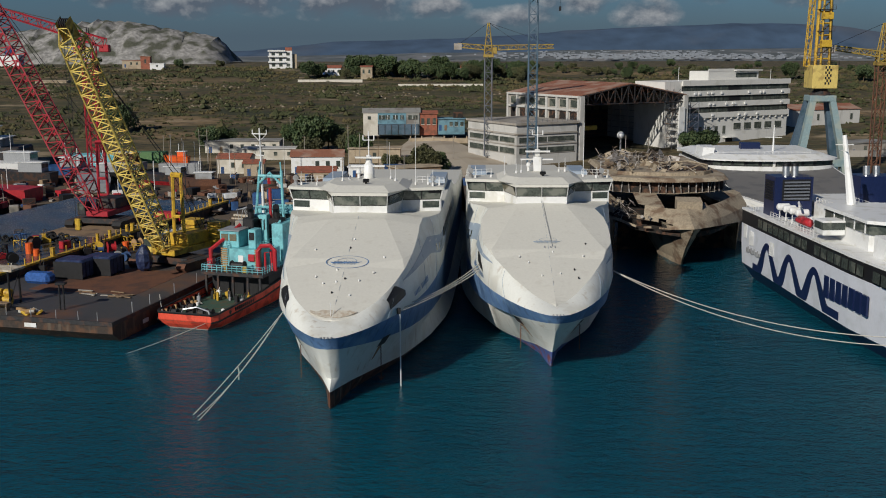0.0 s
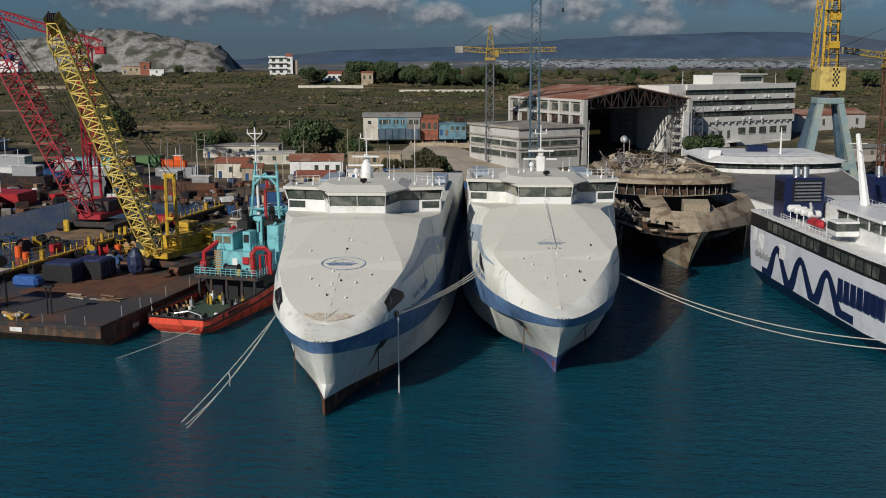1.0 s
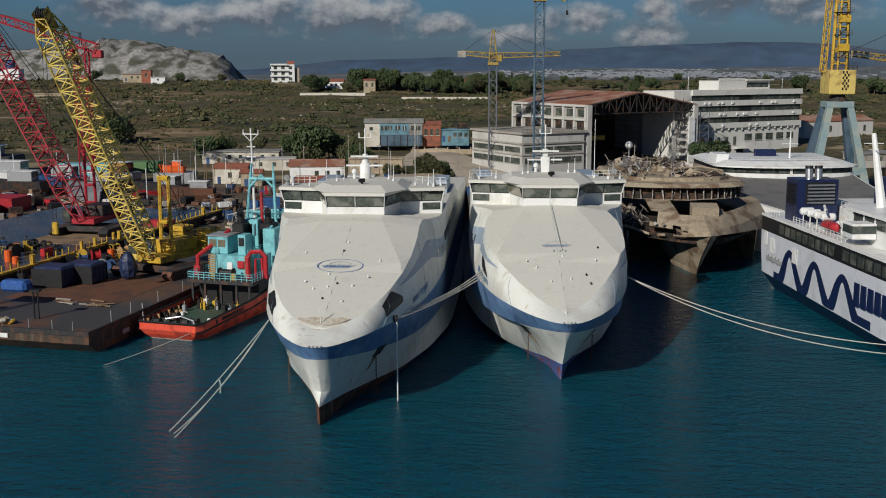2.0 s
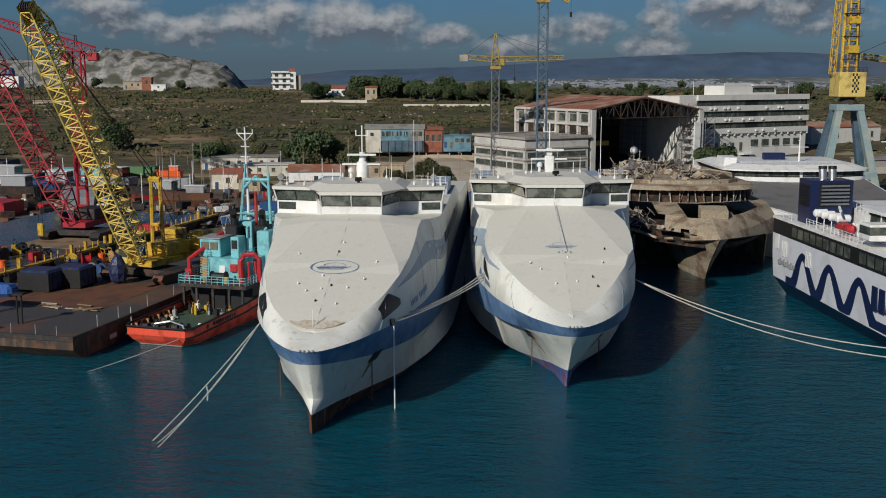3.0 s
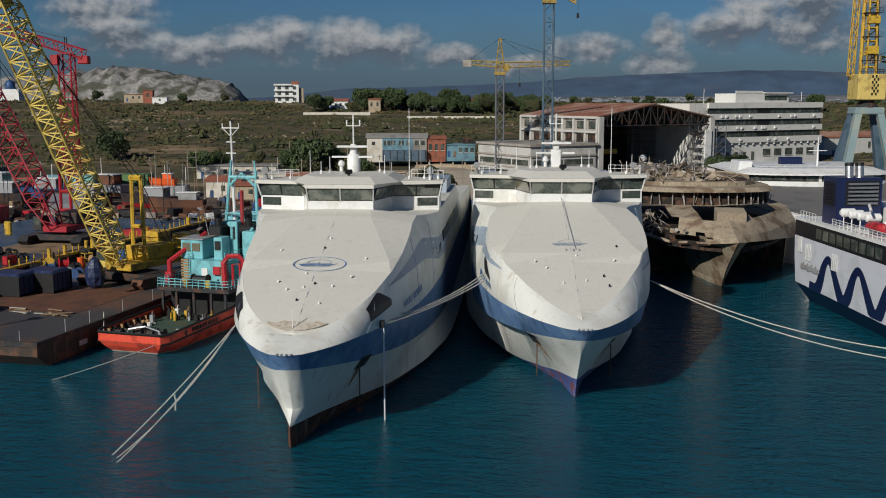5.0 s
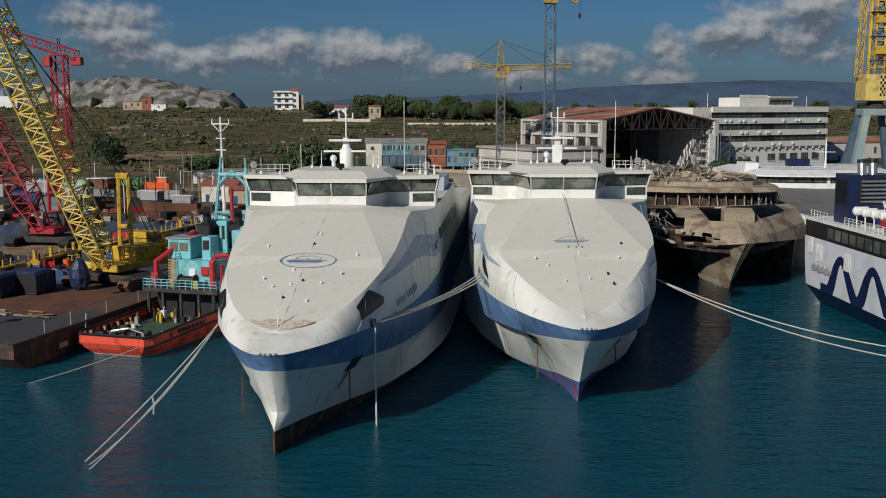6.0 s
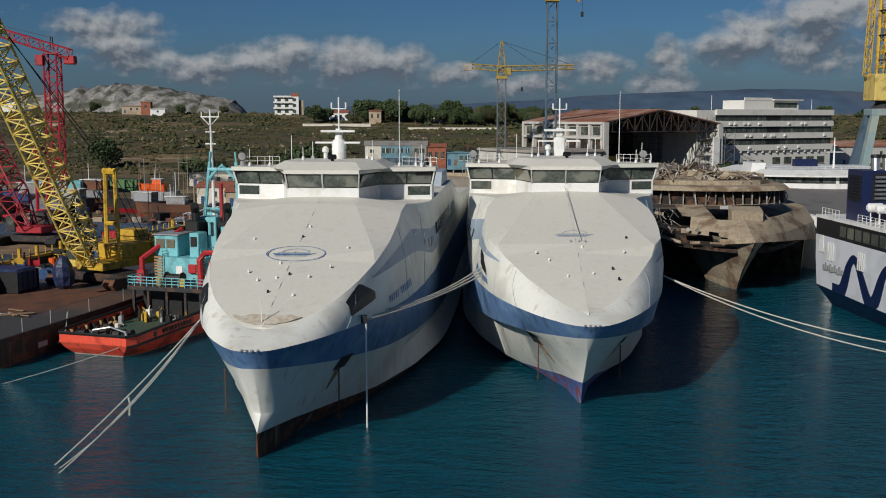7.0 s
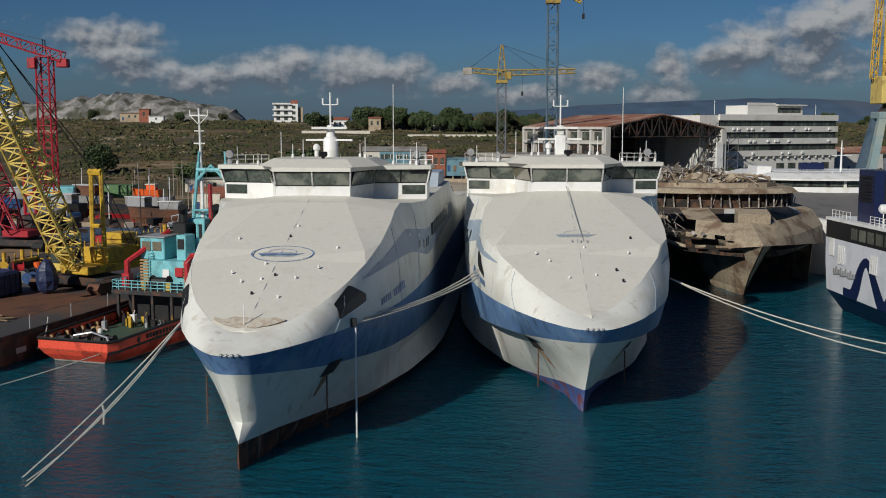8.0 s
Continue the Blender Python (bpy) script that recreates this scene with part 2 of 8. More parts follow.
    "dark_rope": material("dark_rope", (0.10, 0.09, 0.075), 0.85, var=0.2),
    "rubber": material("rubber", (0.018, 0.018, 0.018), 0.8, var=0.3),
    "canvas": material("canvas", (0.36, 0.22, 0.10), 0.85, var=0.2, bump=0.05, bump_scale=2),
    "bark": material("bark", (0.10, 0.075, 0.05), 0.9, var=0.3),
    "leaf": material("leaf", (0.045, 0.075, 0.028), 0.7, var=0.35, scale=0.3, second=(0.075, 0.10, 0.035), amount=0.45, patch=0.5),
    "leaf_olive": material("leaf_olive", (0.095, 0.095, 0.04), 0.75, var=0.3, second=(0.06, 0.065, 0.03), amount=0.45, patch=0.5),
    "scrub": material("scrub", (0.046, 0.052, 0.018), 0.85, var=0.35, second=(0.095, 0.075, 0.03), amount=0.35, patch=0.06),
    "rock": material("rock", (0.30, 0.25, 0.18), 0.9, var=0.25, second=(0.18, 0.14, 0.09), amount=0.4, patch=0.3),
    # town white dulled to grey-blue: distance haze put into the colour
    "far_white_haze": material("far_white_haze", (0.22, 0.24, 0.27), 0.8, var=0.25, scale=0.02),
}


# ---- mesh helpers ----
def part(name, bm, mat, parent=None, label="", smooth=False):
    """Links a bmesh as one mesh object, under a thing or a part; mat: one material or a list."""
    me = bpy.data.meshes.new(name)
    bmesh.ops.recalc_face_normals(bm, faces=bm.faces)
    if smooth:
        for f in bm.faces:
            f.smooth = True
    bm.to_mesh(me)
    bm.free()
    for m in (mat if isinstance(mat, (list, tuple)) else [mat]):
        me.materials.append(M[m])
    ob = new(name, me)
    if parent is not None:
        ob.parent = parent
    if label:
        ob["label"] = label
    if smooth:
        me.set_sharp_from_angle(angle=radians(38))
    return ob


def thing(name, m, label, category, group="", kind=""):
    ob = new(name)
    ob.matrix_world = m
    return tagged(ob, label, category, group, kind)


def bx(bm, x0, x1, y0, y1, z0, z1, m=None, bevel=0.0, mi=0):
    v = [bm.verts.new((x, y, z)) for z in (z0, z1) for x, y in ((x0, y0), (x1, y0), (x1, y1), (x0, y1))]
    if m is not None:
        for a in v:
            a.co = m @ a.co
    fs = [bm.faces.new([v[i] for i in q]) for q in ((3, 2, 1, 0), (4, 5, 6, 7), (0, 1, 5, 4), (1, 2, 6, 5), (2, 3, 7, 6), (3, 0, 4, 7))]
    for f in fs:
        f.material_index = mi
    if bevel > 0:
        es = list({e for f in fs for e in f.edges})
        bmesh.ops.bevel(bm, geom=es, offset=bevel, segments=1, affect="EDGES")
    return v


def box_bm(*a, **k):
    bm = bmesh.new()
    bx(bm, *a, **k)
    return bm


def rod(bm, a, b, r, n=5, r2=None, mi=0, cap=True):
    a, b = Vector(a), Vector(b)
    d = (b - a)
    if d.length < 1e-6:
        return
    d.normalize()
    u = d.orthogonal().normalized()
    w = d.cross(u)
    r2 = r if r2 is None else r2
    ring = [[bm.verts.new(p + (u * math.cos(2 * math.pi * i / n) + w * math.sin(2 * math.pi * i / n)) * q) for i in range(n)] for p, q in ((a, r), (b, r2))]
    for i in range(n):
        f = bm.faces.new((ring[0][i], ring[0][(i + 1) % n], ring[1][(i + 1) % n], ring[1][i]))
        f.material_index = mi
    if cap:
        for q in (list(reversed(ring[0])), ring[1]):
            f = bm.faces.new(q)
            f.material_index = mi


def tube(bm, pts, r, n=5, mi=0):
    """A continuous round bar along a polyline."""
    pts = [Vector(p) for p in pts]
    u, rings = None, []
    for i, p in enumerate(pts):
        d = (pts[min(i + 1, len(pts) - 1)] - pts[max(i - 1, 0)]).normalized()
        u = d.orthogonal() if u is None else u - d * u.dot(d)
        u = u.normalized() if u.length > 1e-4 else d.orthogonal().normalized()
        w = d.cross(u)
        rings.append([bm.verts.new(p + (u * math.cos(2 * math.pi * k / n) + w * math.sin(2 * math.pi * k / n)) * r) for k in range(n)])
    faces = [(a[k], a[(k + 1) % n], b[(k + 1) % n], b[k]) for a, b in zip(rings[:-1], rings[1:]) for k in range(n)]
    for q in faces + [list(reversed(rings[0])), rings[-1]]:
        f = bm.faces.new(q)
        f.material_index = mi


def slab(bm, pts, z0, z1, mi=0):
    """A prism over a plan polygon; z0 and z1 may be lists, one value a corner."""
    k = len(pts)
    z0 = z0 if isinstance(z0, (list, tuple)) else [z0] * k
    z1 = z1 if isinstance(z1, (list, tuple)) else [z1] * k
    lo = [bm.verts.new((p[0], p[1], z)) for p, z in zip(pts, z0)]
    hi = [bm.verts.new((p[0], p[1], z)) for p, z in zip(pts, z1)]
    fs = [bm.faces.new(list(reversed(lo))), bm.faces.new(hi)]
    for i in range(k):
        j = (i + 1) % k
        fs.append(bm.faces.new((lo[i], lo[j], hi[j], hi[i])))
    for f in fs:
        f.material_index = mi
    return lo, hi


def revolve(bm, profile, n=16, centre=(0, 0, 0), mi=0):
    c = Vector(centre)
    rings = [[bm.verts.new(c + Vector((r * math.cos(2 * math.pi * i / n), r * math.sin(2 * math.pi * i / n), z))) for i in range(n)] for r, z in profile]
    for a, b in zip(rings[:-1], rings[1:]):
        for i in range(n):
            f = bm.faces.new((a[i], a[(i + 1) % n], b[(i + 1) % n], b[i]))
            f.material_index = mi
    for q in (list(reversed(rings[0])), rings[-1]):
        f = bm.faces.new(q)
        f.material_index = mi


def lattice(bm, a, b, wa, wb, bays, r, r2=None, up=(0, 0, 1), mi=0):
    """A square lattice boom from a to b: four chords, rings and crossed diagonals. Returns nothing."""
    a, b = Vector(a), Vector(b)
    d = (b - a).normalized()
    s = d.cross(Vector(up))
    if s.length < 1e-4:
        s = Vector((1, 0, 0))
    s.normalize()
    t = s.cross(d)
    r2 = r2 or r * 0.55
    def corner(i, k):
        f = i / bays
        w = (wa + (wb - wa) * f) / 2
        sx, sy = ((-1, -1), (1, -1), (1, 1), (-1, 1))[k % 4]
        return a.lerp(b, f) + s * (w * sx) + t * (w * sy)
    for k in range(4):
        rod(bm, corner(0, k), corner(bays, k), r, 5, mi=mi)
    for i in range(bays + 1):
        for k in range(4):
            if i < bays:
                if (i + k) % 2:
                    rod(bm, corner(i, k), corner(i + 1, k + 1), r2, 4, mi=mi, cap=False)
                else:
                    rod(bm, corner(i, k + 1), corner(i + 1, k), r2, 4, mi=mi, cap=False)
            if i % 2 == 0:
                rod(bm, corner(i, k), corner(i, k + 1), r2, 4, mi=mi, cap=False)


def sag(a, b, drop, n=14):
    a, b = Vector(a), Vector(b)
    return [a.lerp(b, i / n) - Vector((0, 0, 4 * drop * (i / n) * (1 - i / n))) for i in range(n + 1)]


def rail(bm, pts, h=1.0, gap=1.6, r=0.035, rows=2):
    """A railing of posts and bars along a polyline."""
    for a, b in zip(pts[:-1], pts[1:]):
        a, b = Vector(a), Vector(b)
        k = max(1, round((b - a).length / gap))
        for i in range(k + 1):
            p = a.lerp(b, i / k)
            rod(bm, p, p + Vector((0, 0, h)), r, 4)
        for j in range(1, rows + 1):
            z = Vector((0, 0, h * j / rows))
            rod(bm, a + z, b + z, r, 4)


# ---- setting: water, ground, quay, distance ----
def water_material():
    m = bpy.data.materials.new("sea_water")
    m.use_nodes = True
    n, l = m.node_tree.nodes, m.node_tree.links
    b = n["Principled BSDF"]
    b.inputs["Roughness"].default_value, b.inputs["IOR"].default_value = 0.06, 1.33
    b.inputs["Subsurface Weight"].default_value, b.inputs["Subsurface Scale"].default_value = 0.45, 1.0
    b.inputs["Subsurface Radius"].default_value = (10.0, 26.0, 30.0)
    geo = n.new("ShaderNodeNewGeometry")
    big = n.new("ShaderNodeTexNoise")
    big.inputs["Scale"].default_value, big.inputs["Detail"].default_value = 0.02, 4
    l.new(geo.outputs["Position"], big.inputs["Vector"])
    mix = n.new("ShaderNodeMixRGB")
    mix.inputs["Color1"].default_value, mix.inputs["Color2"].default_value = (0.003, 0.052, 0.088, 1), (0.004, 0.086, 0.121, 1)
    l.new(big.outputs["Fac"], mix.inputs["Fac"])
    l.new(mix.outputs["Color"], b.inputs["Base Color"])
    mp = n.new("ShaderNodeMapping")
    mp.inputs["Rotation"].default_value = (0, 0, radians(20))
    mp.inputs["Scale"].default_value = (0.55, 1.0, 1.0)
    l.new(geo.outputs["Position"], mp.inputs["Vector"])
    prev = None
    for sc, st, dist in ((0.16, 1.0, 0.6), (0.7, 1.0, 0.55), (2.0, 1.0, 0.26), (5.5, 1.0, 0.06)):
        t = n.new("ShaderNodeTexNoise")
        t.inputs["Scale"].default_value, t.inputs["Detail"].default_value, t.inputs["Roughness"].default_value = sc, 4, 0.6
        l.new(mp.outputs["Vector"], t.inputs["Vector"])
        bp = n.new("ShaderNodeBump")
        bp.inputs["Strength"].default_value, bp.inputs["Distance"].default_value = st, dist
        l.new(t.outputs["Fac"], bp.inputs["Height"])
        if prev:
            l.new(prev.outputs["Normal"], bp.inputs["Normal"])
        prev = bp
    l.new(prev.outputs["Normal"], b.inputs["Normal"])
    return m


def ground_material():
    m = bpy.data.materials.new("scrubland")
    m.use_nodes = True
    n, l = m.node_tree.nodes, m.node_tree.links
    b = n["Principled BSDF"]
    b.inputs["Roughness"].default_value = 0.95
    geo = n.new("ShaderNodeNewGeometry")
    mp = n.new("ShaderNodeMapping")
    mp.inputs["Scale"].default_value = (0.45, 1.0, 1.0)
    l.new(geo.outputs["Position"], mp.inputs["Vector"])
    def nz(scale, detail=6):
        t = n.new("ShaderNodeTexNoise")
        t.inputs["Scale"].default_value, t.inputs["Detail"].default_value = scale, detail
        l.new(mp.outputs["Vector"], t.inputs["Vector"])
        return t.outputs["Fac"]
    def ramp(src, stops):
        r = n.new("ShaderNodeValToRGB")
        while len(r.color_ramp.elements) < len(stops):
            r.color_ramp.elements.new(0.5)
        for e, (p, c) in zip(r.color_ramp.elements, stops):
            e.position, e.color = p, (*c, 1)
        l.new(src, r.inputs["Fac"])
        return r.outputs["Color"]
    base = ramp(nz(0.03, 9), [(0.38, (0.040, 0.044, 0.016)), (0.46, (0.115, 0.085, 0.038)), (0.54, (0.052, 0.052, 0.019)), (0.64, (0.20, 0.14, 0.072))])
    fine = ramp(nz(0.5), [(0.35, (0.45, 0.45, 0.45)), (0.7, (1.35, 1.3, 1.2))])
    mul = n.new("ShaderNodeMixRGB")
    mul.blend_type = "MULTIPLY"
    mul.inputs["Fac"].default_value = 1
    l.new(base, mul.inputs["Color1"])
    l.new(fine, mul.inputs["Color2"])
    stone = n.new("ShaderNodeMixRGB")
    stone.inputs["Color2"].default_value = (0.33, 0.25, 0.155, 1)
    l.new(ramp(nz(0.055, 8), [(0.60, (0, 0, 0)), (0.68, (0.8, 0.8, 0.8))]), stone.inputs["Fac"])
    l.new(mul.outputs["Color"], stone.inputs["Color1"])
    l.new(stone.outputs["Color"], b.inputs["Base Color"])
    bp = n.new("ShaderNodeBump")
    bp.inputs["Strength"].default_value, bp.inputs["Distance"].default_value = 0.7, 0.6
    l.new(nz(0.7), bp.inputs["Height"])
    l.new(bp.outputs["Normal"], b.inputs["Normal"])
    return m


M["water"] = water_material()
M["ground"] = ground_material()
M["yard"] = material("yard_dirt", (0.115, 0.086, 0.058), 0.95, var=0.3, second=(0.055, 0.042, 0.032), amount=0.45, patch=0.09, bump=0.05)
M["road"] = material("yard_road", (0.42, 0.36, 0.28), 0.95, var=0.1, second=(0.34, 0.28, 0.21), amount=0.35, patch=0.1)
# mountain and plain: distance haze painted into the base colours
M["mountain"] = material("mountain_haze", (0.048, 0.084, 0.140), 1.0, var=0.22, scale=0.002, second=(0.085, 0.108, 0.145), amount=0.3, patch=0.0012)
M["plain"] = material("far_plain_haze", (0.10, 0.115, 0.12), 1.0, var=0.2, scale=0.004, second=(0.2, 0.2, 0.2), amount=0.3, patch=0.006)
M["cliff"] = material("limestone_hill", (0.27, 0.26, 0.245), 0.95, var=0.45, scale=0.02, second=(0.075, 0.078, 0.055), amount=0.42, patch=0.025, streak=(0.35, 0.33, 0.30), streak_amount=0.2, bump=7.0, bump_scale=0.04)

SHORE = [(-420, 300), (-150, 300), (-120, 262), (-64, 240), (-58, 214), (-21, 214), (-20, 258), (420, 258)]


def land_height(x, y):
    h = np.interp(y, [270, 330, 400, 520, 620, 700, 780, 1000, 1500, 4900], [1.8, 2.4, 6.0, 14.5, 21.0, 26.0, 25.0, 6.0, 1.5, 1.0])
    t = min(1, max(0, (y - 420) / 150)) * min(1, max(0, (1100 - y) / 200))
    h += t * (3.2 * noise.noise((x * 0.006, y * 0.009, 1.0)) + 1.2 * noise.noise((x * 0.03, y * 0.04, 4.0)))
    h += min(1, max(0, (-x - 90) / 160)) * t * 3.5
    return float(h)


bm = bmesh.new()
bx(bm, -4900, 4900, -1500, 4900, -0.02, 0.0)
for v in bm.verts:
    v.co.z = 0.0 if v.co.z > -0.01 else -80.0
tagged(part("water", bm, "water"), "deep blue-green rippled harbour water", "water", kind="structure")

bm = bmesh.new()
gx = [-4800, -3000, -2000, -1300, -900, -700] + list(range(-560, 561, 14)) + [700, 900, 1300, 2000, 3000, 4800]
gy = [268, 300] + list(range(320, 780, 10)) + [800, 830, 870, 920, 1000, 1150, 1400, 2000, 3000, 4200, 4900]
rows = [[bm.verts.new((x, y, land_height(x, y) if y > 268 else 1.2)) for x in gx] for y in gy]
for a, b in zip(rows[:-1], rows[1:]):
    for i in range(len(gx) - 1):
        bm.faces.new((a[i], a[i + 1], b[i + 1], b[i]))
for v in bm.verts:
    if v.co.y > 1200:
        v.co.z = 0.3
tagged(part("ground", bm, "ground", smooth=True), "dry brown and green scrubland rising behind the shipyard", "ground", kind="structure")

bm = bmesh.new()
slab(bm, SHORE + [(420, 345), (-420, 345)], -4, 2.45)
tagged(part("quay", bm, "yard"), "dirt and concrete shipyard quay", "quay", kind="structure")

bm = bmesh.new()
slab(bm, [(-20, 292), (12, 300), (20, 345), (-8, 420), (-26, 440), (-30, 432), (-14, 400), (-24, 330)], [2.3] * 3 + [6.2, 7.5, 7.3, 5.5, 2.3], [2.62, 2.62, 3.6, 7.8, 9.3, 9.0, 6.6, 2.7])
tagged(part("road", bm, "road"), "pale dusty road climbing through the yard", "road", kind="structure")


def ridge(name, prof, y0, depth, base, mat, label, category, kind, rough=0.12, seed=0, steps=60):
    """A far range: a sheet that climbs from its foot to an uneven crest and falls behind."""
    bm = bmesh.new()
    xs = np.linspace(prof[0][0], prof[-1][0], steps)
    grid = []
    fs = [0, 0.25, 0.5, 0.75, 0.92, 1.0, 1.3]
    for x in xs:
        top = np.interp(x, [p[0] for p in prof], [p[1] for p in prof])
        col = []
        for f in fs:
            k = math.sin(min(f, 1) * math.pi / 2) if f <= 1 else 0.6
            nz = noise.noise((x * 12 / depth + seed, f * 3, seed)) * rough
            z = base + (top - base) * (k + nz * min(1, f * 2) * (1 if f < 1 else 0.4))
            col.append(bm.verts.new((x + noise.noise((x, f * 9, 2)) * depth * 0.05, y0 + depth * f, z)))
        grid.append(col)
    for a, b in zip(grid[:-1], grid[1:]):
        for i in range(len(fs) - 1):
            bm.faces.new((a[i], b[i], b[i + 1], a[i + 1]))
    return tagged(part(name, bm, mat, smooth=True), label, category, kind=kind)


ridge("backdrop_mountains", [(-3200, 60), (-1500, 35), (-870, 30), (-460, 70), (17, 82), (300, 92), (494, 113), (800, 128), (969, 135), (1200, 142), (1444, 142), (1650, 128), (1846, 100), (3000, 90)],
      4100, 400, -5, "mountain", "mountain range on the horizon in painted blue haze", "mountains", "structure", 0.08, 3, 90)
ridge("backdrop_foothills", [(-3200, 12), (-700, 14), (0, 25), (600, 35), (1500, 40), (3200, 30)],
      3300, 500, -5, "plain", "plain at the foot of the mountains in painted haze", "plain", "structure", 0.2, 7, 60)
ridge("rocky_hill", [(-2300, 70), (-1800, 80), (-1240, 92), (-1120, 108), (-974, 122), (-880, 112), (-816, 100), (-740, 86), (-670, 74), (-636, 44), (-612, 6)],
      2860, 240, -4, "cliff", "bare grey limestone hill with scattered shrubs", "hill", "structure", 0.14, 5, 150)


# ---- ferries ----
from mathutils.bvhtree import BVHTree

SHELL = {}


def curve(pts):
    xs, ys = [p[0] for p in pts], [p[1] for p in pts]
    return lambda s: float(np.interp(s, xs, ys))


LEN = 138.0
KNUCKLE_B = curve([(0, 0), (0.25, 0.9), (0.6, 1.45), (1.4, 2.2), (3, 3.3), (5, 4.45), (9, 6.2), (13, 7.6), (17, 8.6), (23, 9.7), (30, 10.4), (40, 10.9), (120, 11), (138, 10.6)])
WATER_B = curve([(0, 0), (6.5, 1.0), (12.2, 3.1), (18.2, 5.5), (29, 8.4), (42, 10.4), (60, 10.9), (138, 10.7)])
EDGE_B = curve([(4.4, 0), (4.5, 1.0), (4.8, 1.7), (5.5, 2.5), (7, 3.7), (9, 5.0), (12, 6.3), (16, 7.4), (20, 8.05), (25, 8.4), (30.5, 8.4), (31.5, 8.6), (36, 10.6), (40, 10.8), (138, 10.6)])
EDGE_B2 = curve([(2.6, 0), (5.5, 2.5), (9.5, 4.9), (14, 6.95), (18.5, 8.6), (23, 9.0), (27, 8.7), (30.5, 7.6), (31.5, 8.0), (36, 10.6), (40, 10.8), (138, 10.6)])


def crown(s):
    """Height of the sloping foredeck on the centreline, and of the roof behind the wheelhouse."""
    return float(np.interp(s, [0, 4.4, 16, 30.3, 32, 36, 46, 78, 82, 100, 138], [8.9, 9.85, 13.7, 18.05, 18.0, 17.35, 17.3, 17.3, 15.0, 13.5, 12.0]))


STATIONS = [0, .12, .3, .6, 1, 1.6, 2.4, 3.4, 4.5, 5.7, 7, 8.5, 10, 12, 14, 16.5, 19, 22, 25, 28, 30.5, 33, 36, 40, 46, 54, 64, 74, 78, 90, 104, 120, 136]


def ferry(name, m, label, second):
    t = thing(name, m, label, "ferry", "laid-up high-speed ferries")
    edge = EDGE_B2 if second else EDGE_B
    s_edge = 2.6 if second else 4.4
    if second:
        rows = [  # start at the stem, height, half-breadth along the row
            (9.2, lambda s: -1.5, lambda s: WATER_B(s + 1.0) * 0.95 * min(1, s * 2)),
            (8.7, lambda s: 0.0, lambda s: WATER_B(s + 1.0) if s > 0 else 0),
            (7.2, lambda s: np.interp(s, [0, 14, 40], [2.3, 0.9, 0.7]), lambda s: (WATER_B(s + 1) * 1.02 + min(s, 8) * 0.12) * min(1, s * 2)),
            (3.0, lambda s: 6.0, lambda s: WATER_B(s) * 0.30 + KNUCKLE_B(s + 0.8) * 0.64 * min(1, s / 1.5)),
            (1.0, lambda s: np.interp(s, [0, 8, 20, 40, 60], [7.7, 6.7, 5.7, 4.5, 2.8]), lambda s: WATER_B(s) * 0.2 + KNUCKLE_B(s) * 0.8),
        ]
    else:
        rows = [
            (2.6, lambda s: -1.5, lambda s: WATER_B(s) * 0.95 + 0.25 * min(1, s)),
            (2.3, lambda s: 0.0, lambda s: WATER_B(s) + 0.3 * min(1, s)),
            (2.1, lambda s: np.interp(s, [0, 8, 20, 40], [2.0, 1.5, 0.9, 0.7]), lambda s: WATER_B(s) * 1.03 + min(s, 7) * 0.13),
            (3.4, lambda s: np.interp(s, [0, 5], [3.2, 3.2]), lambda s: (0.25 + WATER_B(s + 2) * 0.55 + KNUCKLE_B(s) * 0.40) * min(1, s * 1.2) ** 0.7),
            (1.3, lambda s: np.interp(s, [0, 8, 20, 40, 60], [7.3, 6.1, 5.0, 4.0, 2.7]), lambda s: WATER_B(s) * 0.30 + KNUCKLE_B(s + 0.3) * 0.70 * min(1, s * 3) ** 0.7),
        ]
    rows += [(0.0, lambda s: np.interp(s, [0, 10, 40, 138], [8.9, 9.0, 9.3, 9.3]), KNUCKLE_B)]
    bm = bmesh.new()
    grid = []
    for sgn in (1, -1):
        lines = []
        for s0, zf, bf in rows:
            line = []
            for st in STATIONS:
                q = st * (LEN - s0) / LEN
                line.append(bm.verts.new((sgn * bf(q), s0 + q, zf(q))))
            lines.append(line)
        top = []
        for st in STATIONS:  # side's upper edge
            s = s_edge + st * (LEN - s_edge) / LEN
            drop = float(np.interp(s, [0, 12, 30, 33, 37], [0.05, 0.15, 0.7, 0.6, 0.0]))
            top.append(bm.verts.new((sgn * edge(s), s, crown(s) - drop)))
        # one row between knuckle and edge keeps the flare round
        mid = [bm.verts.new(a.co.lerp(b.co, 0.5) + Vector((sgn * 0.25 * min(1, a.co.y / 5), 0, 0.1))) for a, b in zip(lines[-1], top)]
        lines += [mid, top]
        for j, (a, b) in enumerate(zip(lines[:-1], lines[1:])):
            for i in range(len(STATIONS) - 1):
                f = bm.faces.new((a[i], a[i + 1], b[i + 1], b[i]))
                f.material_index = 1 if j < 2 else (0 if j < 4 else (2 if j == 4 else 0))
        f = bm.faces.new([l[-1] for l in lines] + [bm.verts.new((0, l[-1].co.y, l[-1].co.z)) for l in reversed(lines)])
    bmesh.ops.remove_doubles(bm, verts=bm.verts, dist=0.002)
    SHELL[second] = BVHTree.FromBMesh(bm)
    hull = part("hull", bm, ["ship_white", "ship_boot_blue" if second else "ship_boot", "ship_blue"], t, "white hull with a broad blue band and stained waterline", smooth=True)

    # foredeck: middle plane, side facets that fall away, then the roof behind
    bm = bmesh.new()
    cols = []
